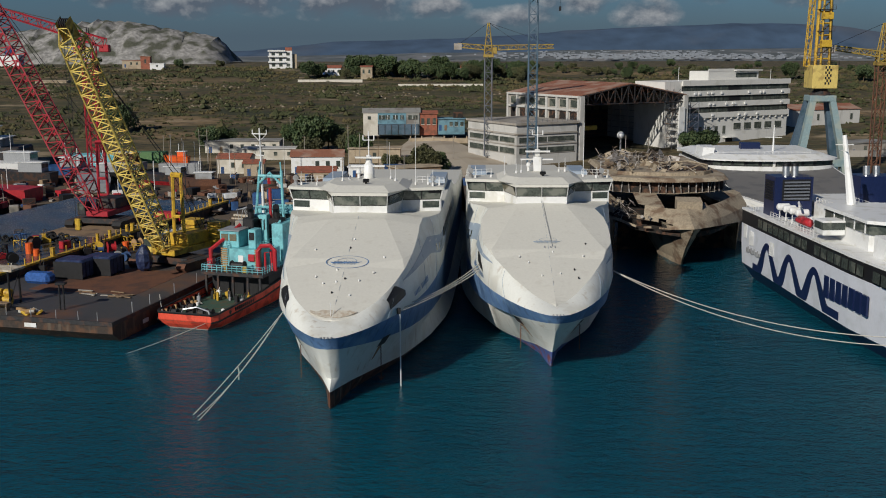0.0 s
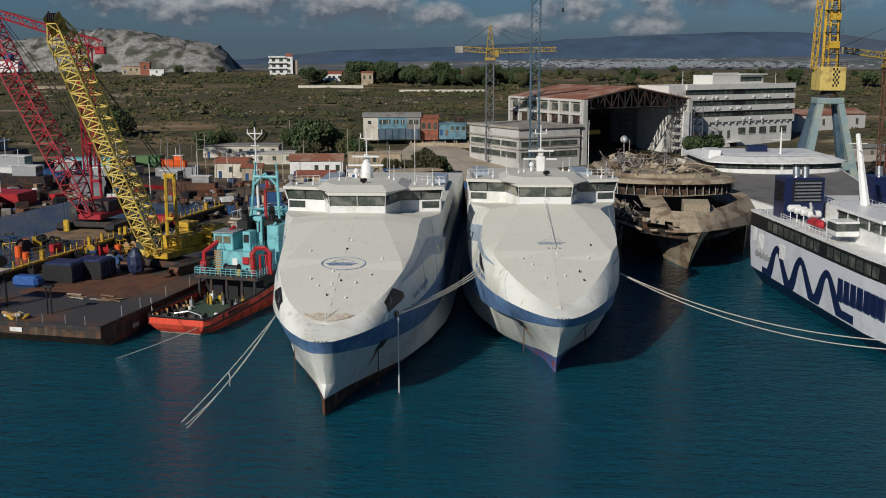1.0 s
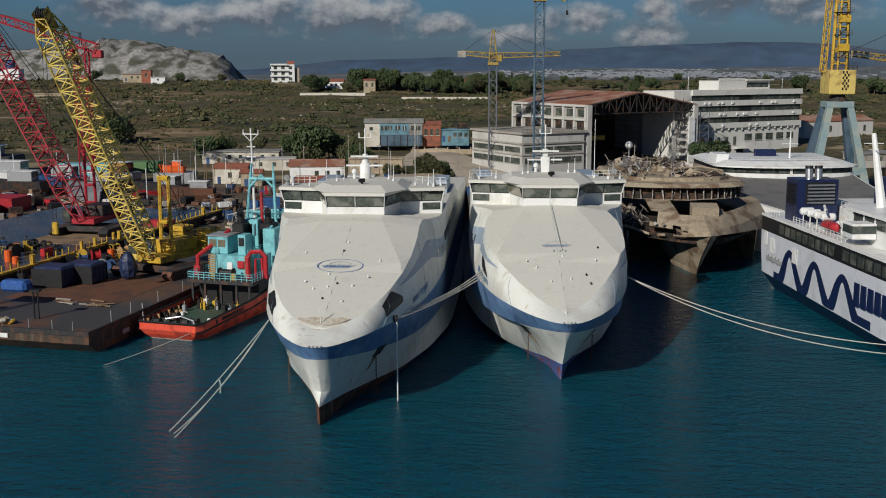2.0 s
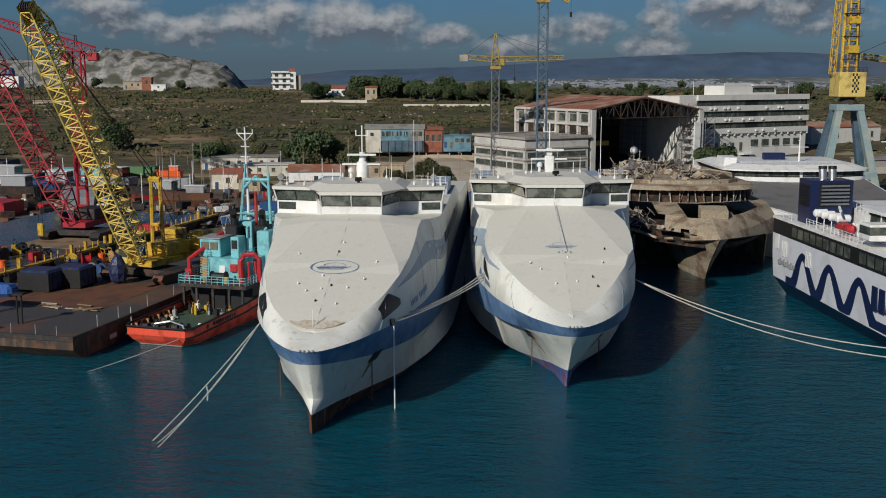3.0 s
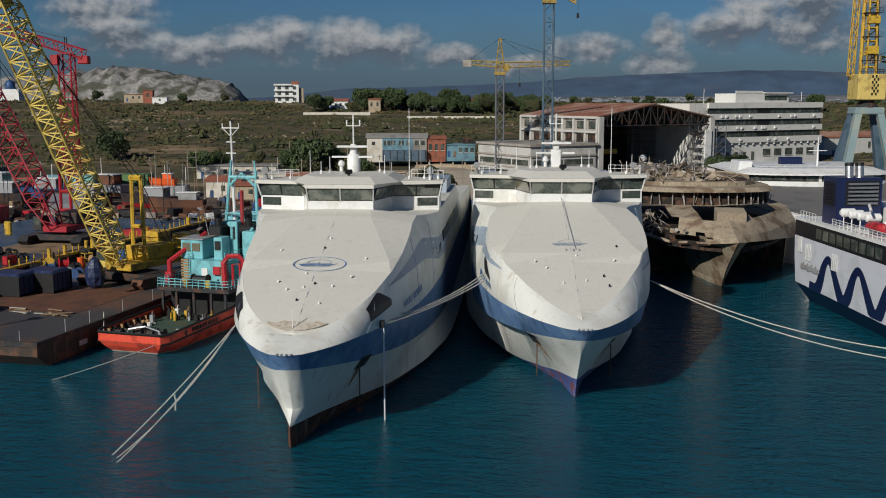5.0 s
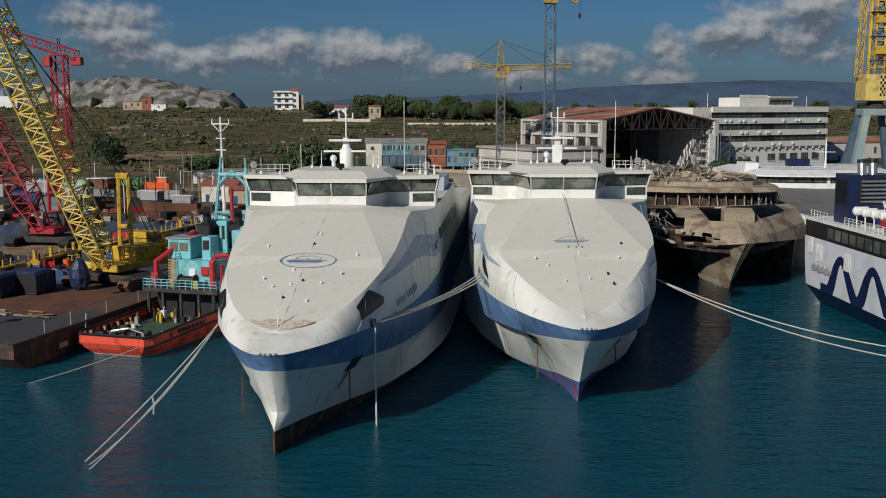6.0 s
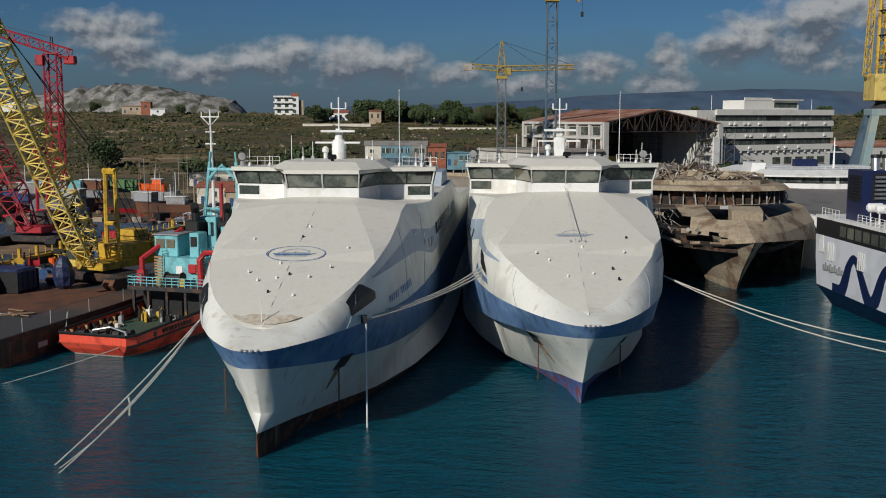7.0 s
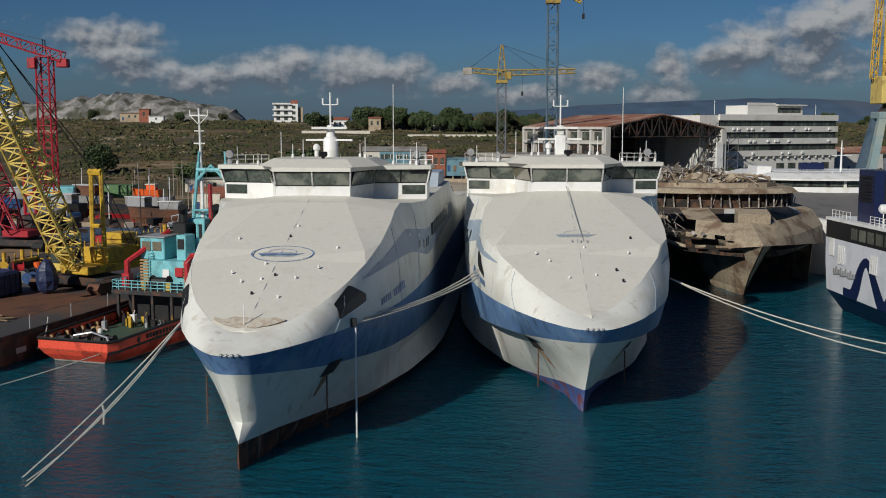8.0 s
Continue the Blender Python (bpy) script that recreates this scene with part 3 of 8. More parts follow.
    for st in STATIONS:
        s = s_edge + st * (LEN - s_edge) / LEN
        drop = float(np.interp(s, [0, 12, 30, 33, 37], [0.05, 0.15, 0.7, 0.6, 0.0]))
        e = edge(s)
        fac = min(e * 0.995, float(np.interp(s, [0, 13, 18, 30.3, 34, 40], [99, 9, 7.0, 3.3, 3.3, 6])))
        zf = crown(s) - 0.02 if s < 31 else crown(s)
        cols.append([bm.verts.new(p) for p in ((-e, s, crown(s) - drop), (-fac, s, zf - (drop if fac > e * 0.99 else 0)), (0, s, crown(s) + 0.05),
                                               (fac, s, zf - (drop if fac > e * 0.99 else 0)), (e, s, crown(s) - drop))])
    for a, b in zip(cols[:-1], cols[1:]):
        for i in range(4):
            bm.faces.new((a[i], a[i + 1], b[i + 1], b[i]))
    part("foredeck", bm, "ship_deck", t, "sloping cream foredeck shield")

    def skin(s, z):
        """Half-breadth of the lower hull at a station and height."""
        hit = SHELL[second].ray_cast(Vector((40, s, z)), Vector((-1, 0, 0)))[0]
        return hit.x if hit else 0.0
    return t, skin


def pane(bm, a, b, h, tilt, inset=0.1, out=0.03):
    """A thin pane on the wall line a-b, from height 0 to h, leaning out by tilt at the top."""
    a, b = Vector(a), Vector(b)
    d = (b - a).normalized()
    nrm = Vector((d.y, -d.x, 0))
    a2, b2 = a + d * inset, b - d * inset
    lo, hi = Vector((0, 0, inset)), Vector((0, 0, h - inset)) + nrm * tilt
    for o, fl in ((nrm * out, False), (nrm * (out - 0.05), True)):
        q = [bm.verts.new(p + o) for p in (a2 + lo + nrm * tilt * inset / h, b2 + lo + nrm * tilt * inset / h, b2 + hi, a2 + hi)]
        bm.faces.new(q if not fl else list(reversed(q)))


def wheelhouse(t, second):
    y0 = -1.0 if second else 0.0
    half = [(0, 31.6), (3.7, 31.6), (5.3, 37.2), (10.7, 38.4)]
    half = [(x, y + y0) for x, y in half]
    front = [(-x, y) for x, y in reversed(half)] + half[1:]
    back = [(10.7, 41.6 + y0), (5.6, 43.5 + y0), (5.6, 47 + y0), (-5.6, 47 + y0), (-5.6, 43.5 + y0), (-10.7, 41.6 + y0)]
    zs, zt = 18.95, 20.4
    bm = bmesh.new()
    plan = front + back
    low = [16.9 if abs(p[0]) > 5 else 17.2 for p in plan]
    slab(bm, plan, low, zs)
    slab(bm, [(x * 0.985, y + 0.25) for x, y in front] + [(x * 0.985, y - 0.1) for x, y in back], zs + 0.002, zt)
    wall = part("wheelhouse", bm, "white", t, "white wheelhouse with bridge wings")
    # dark window band, then the panes on it
    bm = bmesh.new()
    ring = plan
    k = len(ring)
    lo = [bm.verts.new((x, y, zs + 0.01)) for x, y in ring]
    hi = [bm.verts.new((x * 1.03, y - (0.45 if i < len(front) else -0.1), zt)) for i, (x, y) in enumerate(ring)]
    for i in range(k):
        j = (i + 1) % k
        bm.faces.new((lo[i], lo[j], hi[j], hi[i]))
    part("window_band", bm, "black", wall, "black window surround")
    for i, (a, b) in enumerate(zip(front[:-1], front[1:])):
        a3, b3 = Vector((*a, zs + 0.02)), Vector((*b, zs + 0.02))
        wide = (b3 - a3).length
        n = 2 if wide > 5 and abs(a[0] + b[0]) > 6 and wide < 5.8 else (1 if wide < 4 else 2)
        if abs((a[0] + b[0]) / 2) > 3.8 and abs((a[0] + b[0]) / 2) < 5.2:
            n = 1
        for q in range(n):
            bm = bmesh.new()
            pane(bm, a3.lerp(b3, q / n), a3.lerp(b3, (q + 1) / n), zt - zs - 0.04, 0.43, 0.09)
            if q == 0:
                for e in (a3, b3):
                    mb_ = bmesh.new()
                    rod(mb_, e + Vector((0, -0.06, 0)), e + Vector((e.x * 0.03, -0.52, zt - zs)), 0.11, 4)
                    part("mullion", mb_, "white", wall)
            part("window", bm, "glass_pale" if n == 1 and abs((a[0] + b[0]) / 2) > 3.8 and a[0] < 0 else "bridge_glass", wall)
    for sg in (-1, 1):  # small lower windows under the wings
        bm = bmesh.new()
        a, b = (8.1, 37.82 + y0), (10.55, 38.37 + y0)
        p, q = (Vector((a[0] * sg, a[1], 17.75)), Vector((b[0] * sg, b[1], 17.75)))
        if sg < 0:
            p, q = q, p
        pane(bm, p, q, 1.05, 0.0, 0.05)
        part("lower_window", bm, "glass", wall)
    # roof: slab with overhang and a raised middle
    bm = bmesh.new()
    eave = [(x * 1.045, y - 0.75) for x, y in front] + [(x * 1.045, y + 0.3) for x, y in back]
    slab(bm, eave, zt + 0.003, zt + 0.42)
    mid = [(-6.3, 35.2 + y0), (-4.0, 31.4 + y0), (4.0, 31.4 + y0), (6.3, 35.2 + y0), (6.3, 44 + y0), (-6.3, 44 + y0)]
    lo, hi = slab(bm, mid, zt + 0.42, zt + 1.15)
    for v in hi:
        v.co.x *= 0.78
        v.co.y = 38.5 + y0 + (v.co.y - 38.5 - y0) * 0.72
    roof = part("roof", bm, "ship_deck", wall, "white roof slab")
    # mast
    bm = bmesh.new()
    mx, my = 0.0, 42.0 + y0
    z0 = zt + 1.1
    if second:
        bx(bm, mx - 0.65, mx + 0.65, my - 0.8, my + 0.8, z0, z0 + 2.3, bevel=0.12)
        bx(bm, mx - 0.42, mx + 0.42, my - 0.5, my + 0.5, z0 + 2.3, z0 + 3.4, bevel=0.1)
    else:
        revolve(bm, [(0.82, z0), (0.80, z0 + 1.9), (0.62, z0 + 2.15), (0.5, z0 + 2.2), (0.36, z0 + 3.4)], 20, (mx, my, 0))
    bx(bm, mx - 2.6, mx + 2.4, my - 0.5, my + 0.3, z0 + 1.75, z0 + 1.95)
    bx(bm, mx - 1.9, mx + 1.9, my - 0.9, my - 0.55, z0 + 3.0, z0 + 3.25)
    rod(bm, (mx, my, z0 + 3.4), (mx, my, z0 + 6.9), 0.10, 6)
    rod(bm, (mx - 0.8, my, z0 + 5.6), (mx + 0.8, my, z0 + 5.6), 0.06, 5)
    for d in (-0.8, 0.0, 0.8):
        rod(bm, (mx + d, my, z0 + 5.6), (mx + d, my, z0 + 6.3), 0.09, 5)
    revolve(bm, [(0.22, z0 + 0.1), (0.22, z0 + 0.7), (0.38, z0 + 0.85), (0.38, z0 + 1.2), (0.15, z0 + 1.45)], 12, (mx - 1.4, my - 0.8, 0))
    part("mast", bm, "white", t, "white drum mast with radar scanner", smooth=True)
    # aerials and lamps on the roof
    rnd = random.Random(4 if second else 9)
    for x, h in ((-10.4, 1.2), (-9.6, 1.9), (-7.2, 1.2), (-5.2, 3.4), (-3.4, 1.5), (-2.6, 2.0), (3.3, 1.5), (4.2, 2.2), (7.0, 8.4), (8.8, 1.6), (9.6, 2.4), (10.5, 1.2)):
        bm = bmesh.new()
        yy = 38.5 + y0 + rnd.uniform(0.0, 3.0)
        zr = zt + (0.4 if abs(x) > 5 else 1.1)
        revolve(bm, [(0.16, zr), (0.16, zr + 0.35), (0.05, zr + 0.45), (0.035, zr + h)], 6, (x, yy, 0))
        part("aerial", bm, "white", t)
    for x in (-10.3, 9.6):
        bm = bmesh.new()
        revolve(bm, [(0.3, zt + 0.4), (0.3, zt + 0.9), (0.14, zt + 1.0), (0.14, zt + 1.2)], 8, (x, 39.3 + y0, 0))
        rod(bm, (x, 38.9 + y0, zt + 1.5), (x, 39.5 + y0, zt + 1.5), 0.42, 10)
        part("searchlight", bm, "grey_paint", t)
    bm = bmesh.new()
    revolve(bm, [(0.18, zt + 1.1), (0.18, zt + 1.5)], 8, (0.4, 35.2 + y0, 0))
    rod(bm, (0.05, 34.9 + y0, zt + 1.6), (0.75, 35.3 + y0, zt + 1.6), 0.26, 8)
    part("roof_lamp", bm, "black", t)
    for sg in (-1, 1):
        bm = bmesh.new()
        rail(bm, [(sg * 11, 41.8 + y0, zt + 0.42), (sg * 7, 43 + y0, zt + 0.42)], 0.9, 0.8, 0.03)
        part("railing", bm, "white", t)


def ship_pose(x, y, k):
    return pose(x, y, 0, 0, 0, -math.degrees(math.atan(k)))


ferry_a, hull_a = ferry("ferry", ship_pose(-13.25, 112.4, 0.045), "white high-speed ferry with a blue band and rust-stained bow, tied up", False)
wheelhouse(ferry_a, False)
ferry_b, hull_b = ferry("ferry", ship_pose(13.35, 122.3, 0.018), "white high-speed ferry with a pointed foredeck and faded ship drawing", True)
wheelhouse(ferry_b, True)
# ---- details of the two ferries ----
def on_deck(bm_pts, s_list=None):
    return [(u, s, crown(s) + 0.07) for u, s in bm_pts]


def ellipse_ring(bm, cu, cs, ru, rs, w, n=40, z=0.075):
    for i in range(n):
        a, b = 2 * math.pi * i / n, 2 * math.pi * (i + 1) / n
        q = []
        for ang, k in ((a, 1), (b, 1), (b, 1 - w), (a, 1 - w)):
            s = cs + rs * k * math.sin(ang)
            q.append(bm.verts.new((cu + ru * k * math.cos(ang), s, crown(s) + z)))
        bm.faces.new(q)


def flat_on_deck(bm, pts, z=0.08):
    bm.faces.new([bm.verts.new((u, s, crown(s) + z)) for u, s in pts])


def side_point(edge, s, f, out=0.04, sgn=1):
    """A place on the hull's upper side: f = 0 at the knuckle, 1 at the deck edge."""
    kz = float(np.interp(s, [0, 10, 40, 138], [8.9, 9.0, 9.3, 9.3]))
    drop = float(np.interp(s, [0, 12, 30, 33, 37], [0.05, 0.15, 0.7, 0.6, 0.0]))
    z = kz + (crown(s) - drop - kz) * min(0.97, max(0.01, f))
    hit, nrm, _, _ = SHELL[edge is EDGE_B2].ray_cast(Vector((40, s, z)), Vector((-1, 0, 0)))
    if hit is None:
        return Vector((edge(s) * sgn, s, z))
    if nrm.x < 0:
        nrm = -nrm
    p = hit + nrm * out
    return Vector((p.x * sgn, p.y, p.z))


def side_patch(bm, edge, s0, s1, lo, hi, n=10, out=0.04, sgn=1):
    cols = []
    for i in range(n + 1):
        f = i / n
        s = s0 + (s1 - s0) * f
        l, h = lo(f), hi(f)
        cols.append([bm.verts.new(side_point(edge, s, l + (h - l) * k / 4, out, sgn)) for k in range(5)])
    for a, b in zip(cols[:-1], cols[1:]):
        for k in range(4):
            bm.faces.new((a[k], b[k], b[k + 1], a[k + 1]))


def ferry_details(t, second, skin):
    edge = EDGE_B2 if second else EDGE_B
    # painted emblem: ring and a plain ship shape
    bm = bmesh.new()
    cs = 18.6 if second else 17.0
    if not second:
        ellipse_ring(bm, 0.15, cs, 2.7, 1.55, 0.045)
    flat_on_deck(bm, [(-2.0, cs - 0.02), (-1.7, cs - 0.38), (1.3, cs - 0.36), (2.0, cs + 0.12), (1.2, cs - 0.12), (-1.2, cs - 0.10)])
    for k in range(17):
        x = -1.5 + k * 0.17
        flat_on_deck(bm, [(x, cs - 0.08), (x + 0.06, cs - 0.08), (x + 0.12, cs + 0.20), (x + 0.06, cs + 0.20)])
        flat_on_deck(bm, [(x, cs - 0.40), (x + 0.05, cs - 0.40), (x - 0.12, cs - 0.66), (x - 0.16, cs - 0.66)])
    for k in range(8):
        a0, a1 = math.pi * k / 8, math.pi * (k + 1) / 8
        q = [(0.1 + rr * 1.25 * math.cos(a), cs + 0.3 + rr * 0.62 * math.sin(a)) for a, rr in ((a0, 1.0), (a1, 1.0), (a1, 0.93), (a0, 0.93))]
        flat_on_deck(bm, q)
    part("emblem", bm, "ship_blue" if not second else "ship_swoosh", t, "painted oval emblem with a ship" if not second else "faded painted ship emblem")
    # seam along the middle and small added fittings, mostly white in place of gulls
    bm = bmesh.new()
    for s in np.arange(6, 29.5, 1.5):
        rod(bm, (0.02, s, crown(s) + 0.055), (0.02, s + (1.0 if int(s) % 3 else 1.5), crown(s + 1.2) + 0.05), 0.018, 4)
    part("seam", bm, "ship_swoosh", t)
    rnd = random.Random(3 + second)
    for u, s in ((-3.2, 13.4), (-2.1, 11.9), (-0.6, 12.3), (0.5, 13.0), (2.2, 12.6), (3.6, 14.5), (-0.9, 15.0), (1.4, 9.4), (-0.8, 9.9), (0.1, 20.5), (0.3, 22.8), (4.6, 18.2), (-4.3, 20.0)) if not second else (
            (-3.9, 14.4), (-2.8, 12.9), (0.6, 15.6), (2.9, 11.2), (4.4, 14.6), (1.1, 10.2), (-1.2, 9.7), (3.4, 9.2), (5.0, 17.8)):
        bm = bmesh.new()
        z = crown(s) + 0.02
        revolve(bm, [(0.11, z), (0.11, z + 0.16), (0.06, z + 0.24)], 7, (u + rnd.uniform(-.1, .1), s, 0))
        part("deck_fitting", bm, "white" if rnd.random() < 0.65 else "black", t)
    if not second:
        bm = bmesh.new()
        cols = []
        for k in range(25):
            u = -2.75 + 5.5 * k / 24
            e0 = 4.75 + 0.16 * u * u + 0.12 * noise.noise((u * 2.0, 1.0, 0.0))
            e1 = max(e0 + 0.05, 6.35 + 0.35 * noise.noise((u * 1.3, 6.0, 0.0)) - 0.03 * u * u)
            cols.append([bm.verts.new((u, e0 + (e1 - e0) * v / 3, crown(e0 + (e1 - e0) * v / 3) + 0.045)) for v in range(4)])
        for ca, cb in zip(cols[:-1], cols[1:]):
            for v in range(3):
                bm.faces.new((ca[v], cb[v], cb[v + 1], ca[v + 1]))
        part("dirt_patch", bm, "deck_scuff", t, "brown scuffed dirt at the deck tip")
    # jackstaff / stay
    bm = bmesh.new()
    if second:
        rod(bm, (0.6, 17.0, crown(17) + 0.12), (-0.1, 30.3, crown(30.3) + 0.5), 0.035, 5)
        for d in (-0.5, 0.3, 0.9):
            revolve(bm, [(0.10, crown(16.8)), (0.10, crown(16.8) + 0.22), (0.05, crown(16.8) + 0.3)], 8, (d, 16.8, 0))
    else:
        rod(bm, (-0.2, 5.2, crown(5.2)), (-0.2, 5.2, crown(5.2) + 1.7), 0.04, 6)
    part("jackstaff", bm, "grey_paint" if second else "white", t)
    # three fairlead eyes under the tip
    for u in (-0.55, -0.15, 0.25, 0.65):
        bm = bmesh.new()
        bmesh.ops.create_uvsphere(bm, u_segments=8, v_segments=6, radius=0.13)
        bmesh.ops.translate(bm, vec=(u, 0.05 + abs(u) * 0.22, 8.95), verts=bm.verts)
        part("bow_eye", bm, "steel", t, smooth=True)
    for sgn in (1, -1):
        # mooring port: flat black patch painting the opening's shade
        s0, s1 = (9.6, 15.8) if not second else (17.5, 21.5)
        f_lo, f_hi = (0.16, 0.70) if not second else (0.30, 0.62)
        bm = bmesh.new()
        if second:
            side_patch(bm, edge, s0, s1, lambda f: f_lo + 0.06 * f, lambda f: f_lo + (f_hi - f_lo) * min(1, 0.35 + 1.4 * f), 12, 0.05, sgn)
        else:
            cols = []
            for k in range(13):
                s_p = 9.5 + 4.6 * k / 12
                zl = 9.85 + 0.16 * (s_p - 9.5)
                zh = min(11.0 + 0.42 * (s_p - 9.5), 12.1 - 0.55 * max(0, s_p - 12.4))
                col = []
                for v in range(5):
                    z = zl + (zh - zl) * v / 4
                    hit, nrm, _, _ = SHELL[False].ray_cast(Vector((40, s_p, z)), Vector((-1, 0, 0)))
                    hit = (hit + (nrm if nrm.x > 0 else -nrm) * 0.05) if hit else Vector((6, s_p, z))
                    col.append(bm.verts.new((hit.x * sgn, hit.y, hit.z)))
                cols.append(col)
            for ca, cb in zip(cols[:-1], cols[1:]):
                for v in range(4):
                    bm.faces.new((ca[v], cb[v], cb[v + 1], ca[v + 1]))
        part("mooring_port", bm, "black", t, "mooring port, its shaded opening painted flat black")
        # grey-blue swoosh along the side
        bm = bmesh.new()
        side_patch(bm, edge, 14.5, 37, lambda f: 0.82 - 0.52 * f ** 0.8, lambda f: 0.84 - 0.20 * f, 20, 0.03, sgn)
        part("side_swoosh", bm, "ship_swoosh", t, "grey-blue painted swoosh")
        bm = bmesh.new()
        side_patch(bm, edge, 37.2, 76, lambda f: 0.30 + 0.1 * f, lambda f: 0.64, 12, 0.03, sgn)
        part("side_swoosh", bm, "ship_swoosh", t, "grey-blue painted swoosh")
        # shell seams
        for s_a, s_b in ((8.6, 11.5), (23, 25), (31, 33.5)):
            bm = bmesh.new()
            tube(bm, [side_point(edge, s_a + (s_b - s_a) * k / 6, 0.02 + 0.94 * k / 6, 0.03, sgn) for k in range(7)], 0.025, 4)
            part("shell_seam", bm, "ship_swoosh", t)
        # windows further aft on the side
        for k in range(9):
            s = 39.5 + k * 3.1
            bm = bmesh.new()
            side_patch(bm, edge, s, s + 2.2, lambda f: 0.50, lambda f: 0.66, 2, 0.05, sgn)
            part("side_window", bm, "glass", t)
        for k in range(4):
            s = 32.5 + k * 1.3
            bm = bmesh.new()
            side_patch(bm, edge, s, s + 0.45, lambda f: 0.42, lambda f: 0.54, 2, 0.05, sgn)
            part("side_window", bm, "glass", t)
        # unreadable lettering as bars
        for k in range(14):
            if k in (5, 13):
                continue
            s = 17.2 + k * 0.62
            bm = bmesh.new()
            side_patch(bm, edge, s, s + 0.4, lambda f: 0.13, lambda f: 0.24, 1, 0.045, sgn)
            part("name_bar", bm, "ship_blue", t)
        # anchor pocket low in the bow: flat dark patch painting the hole's shade
        s = 9.6
        bz = 5.0
        def low(s, z):
            return Vector((sgn * (skin(s, z) + 0.05), s, z))
        bm = bmesh.new()
        grid = [[bm.verts.new(low(s + 0.7 + 0.25 * v + 1.9 * u, bz + 1.15 * v)) for u in (0, 0.25, 0.5, 0.75, 1)] for v in (0, 0.33, 0.66, 1)]
        for ra, rb in zip(grid[:-1], grid[1:]):
            for k in range(4):
                bm.faces.new((ra[k], ra[k + 1], rb[k + 1], rb[k]))
        part("anchor_pocket", bm, "dark_steel", t, "rust-stained patch darkened for the shaded anchor pocket")
        bm = bmesh.new()
        cols = []
        for k in range(7):
            z = 3.2 + k * 0.31
            w = 0.2 + 0.08 * k
            cols.append([bm.verts.new((sgn * (skin(s + 1.5 + d * w, z) + 0.03), s + 1.5 + d * w, z)) for d in (-0.5, 0, 0.5, 1.0)])
        for ca, cb in zip(cols[:-1], cols[1:]):
            for k in range(3):
                bm.faces.new((ca[k], ca[k + 1], cb[k + 1], cb[k]))
        part("rust_streak", bm, "rust_stain", t, "rust streak below the anchor pocket")
        bm = bmesh.new()
        p0 = low(s + 1.4, bz)
        for k in range(int(18 if sgn > 0 or second else 22)):
            z = p0.z - k * 0.19
            if z < 0.4:
                break
            rod(bm, (p0.x + sgn * 0.15 + (0.03 if k % 2 else -0.03), p0.y, z), (p0.x + sgn * 0.15, p0.y + (0.04 if k % 2 else -0.04), z - 0.22), 0.06, 5)
        part("anchor_chain", bm, "rust_plate", t, "rusty anchor chain")
    if not second:
        bm = bmesh.new()
        p = side_point(edge, 11.2, 0.04, 0.25)
        rod(bm, p + Vector((0.05, 0, 0.1)), Vector((p.x + 0.1, p.y - 0.2, -0.3)), 0.08, 6)
        part("hanging_hose", bm, "white", t)
        bm = bmesh.new()
        p = side_point(edge, 11.2, 0.02, 0.1)
        bx(bm, p.x - 0.2, p.x + 0.25, p.y - 0.25, p.y + 0.25, p.z - 0.1, p.z + 0.55)
        part("fairlead", bm, "black", t)
        bm = bmesh.new()
        p0 = Vector((skin(11.0, 5.0) + 0.2, 11.0, 0.0))
        rod(bm, (p0.x, p0.y, 0.9), (p0.x, p0.y, 2.0), 0.10, 6)
        for d in (-0.45, 0.45):
            rod(bm, (p0.x, p0.y, 0.75), (p0.x + d, p0.y, 1.35), 0.11, 5, 0.05)
        part("anchor", bm, "rust_plate", t, "small rusty anchor hanging by its chain")
    # long funnel casing and vents on the roof behind the wheelhouse
    for sg in (-1, 1):
        bm = bmesh.new()
        lo, hi = slab(bm, [(sg * 7.5, 60), (sg * 10.2, 60), (sg * 10.2, 74), (sg * 7.5, 74)], 16.5, 19.0)
        for v in hi:
            v.co.y = 67.5 + (v.co.y - 67.5) * 0.7
        part("funnel_casing", bm, "ship_swoosh", t)


ferry_details(ferry_a, False, hull_a)
ferry_details(ferry_b, True, hull_b)


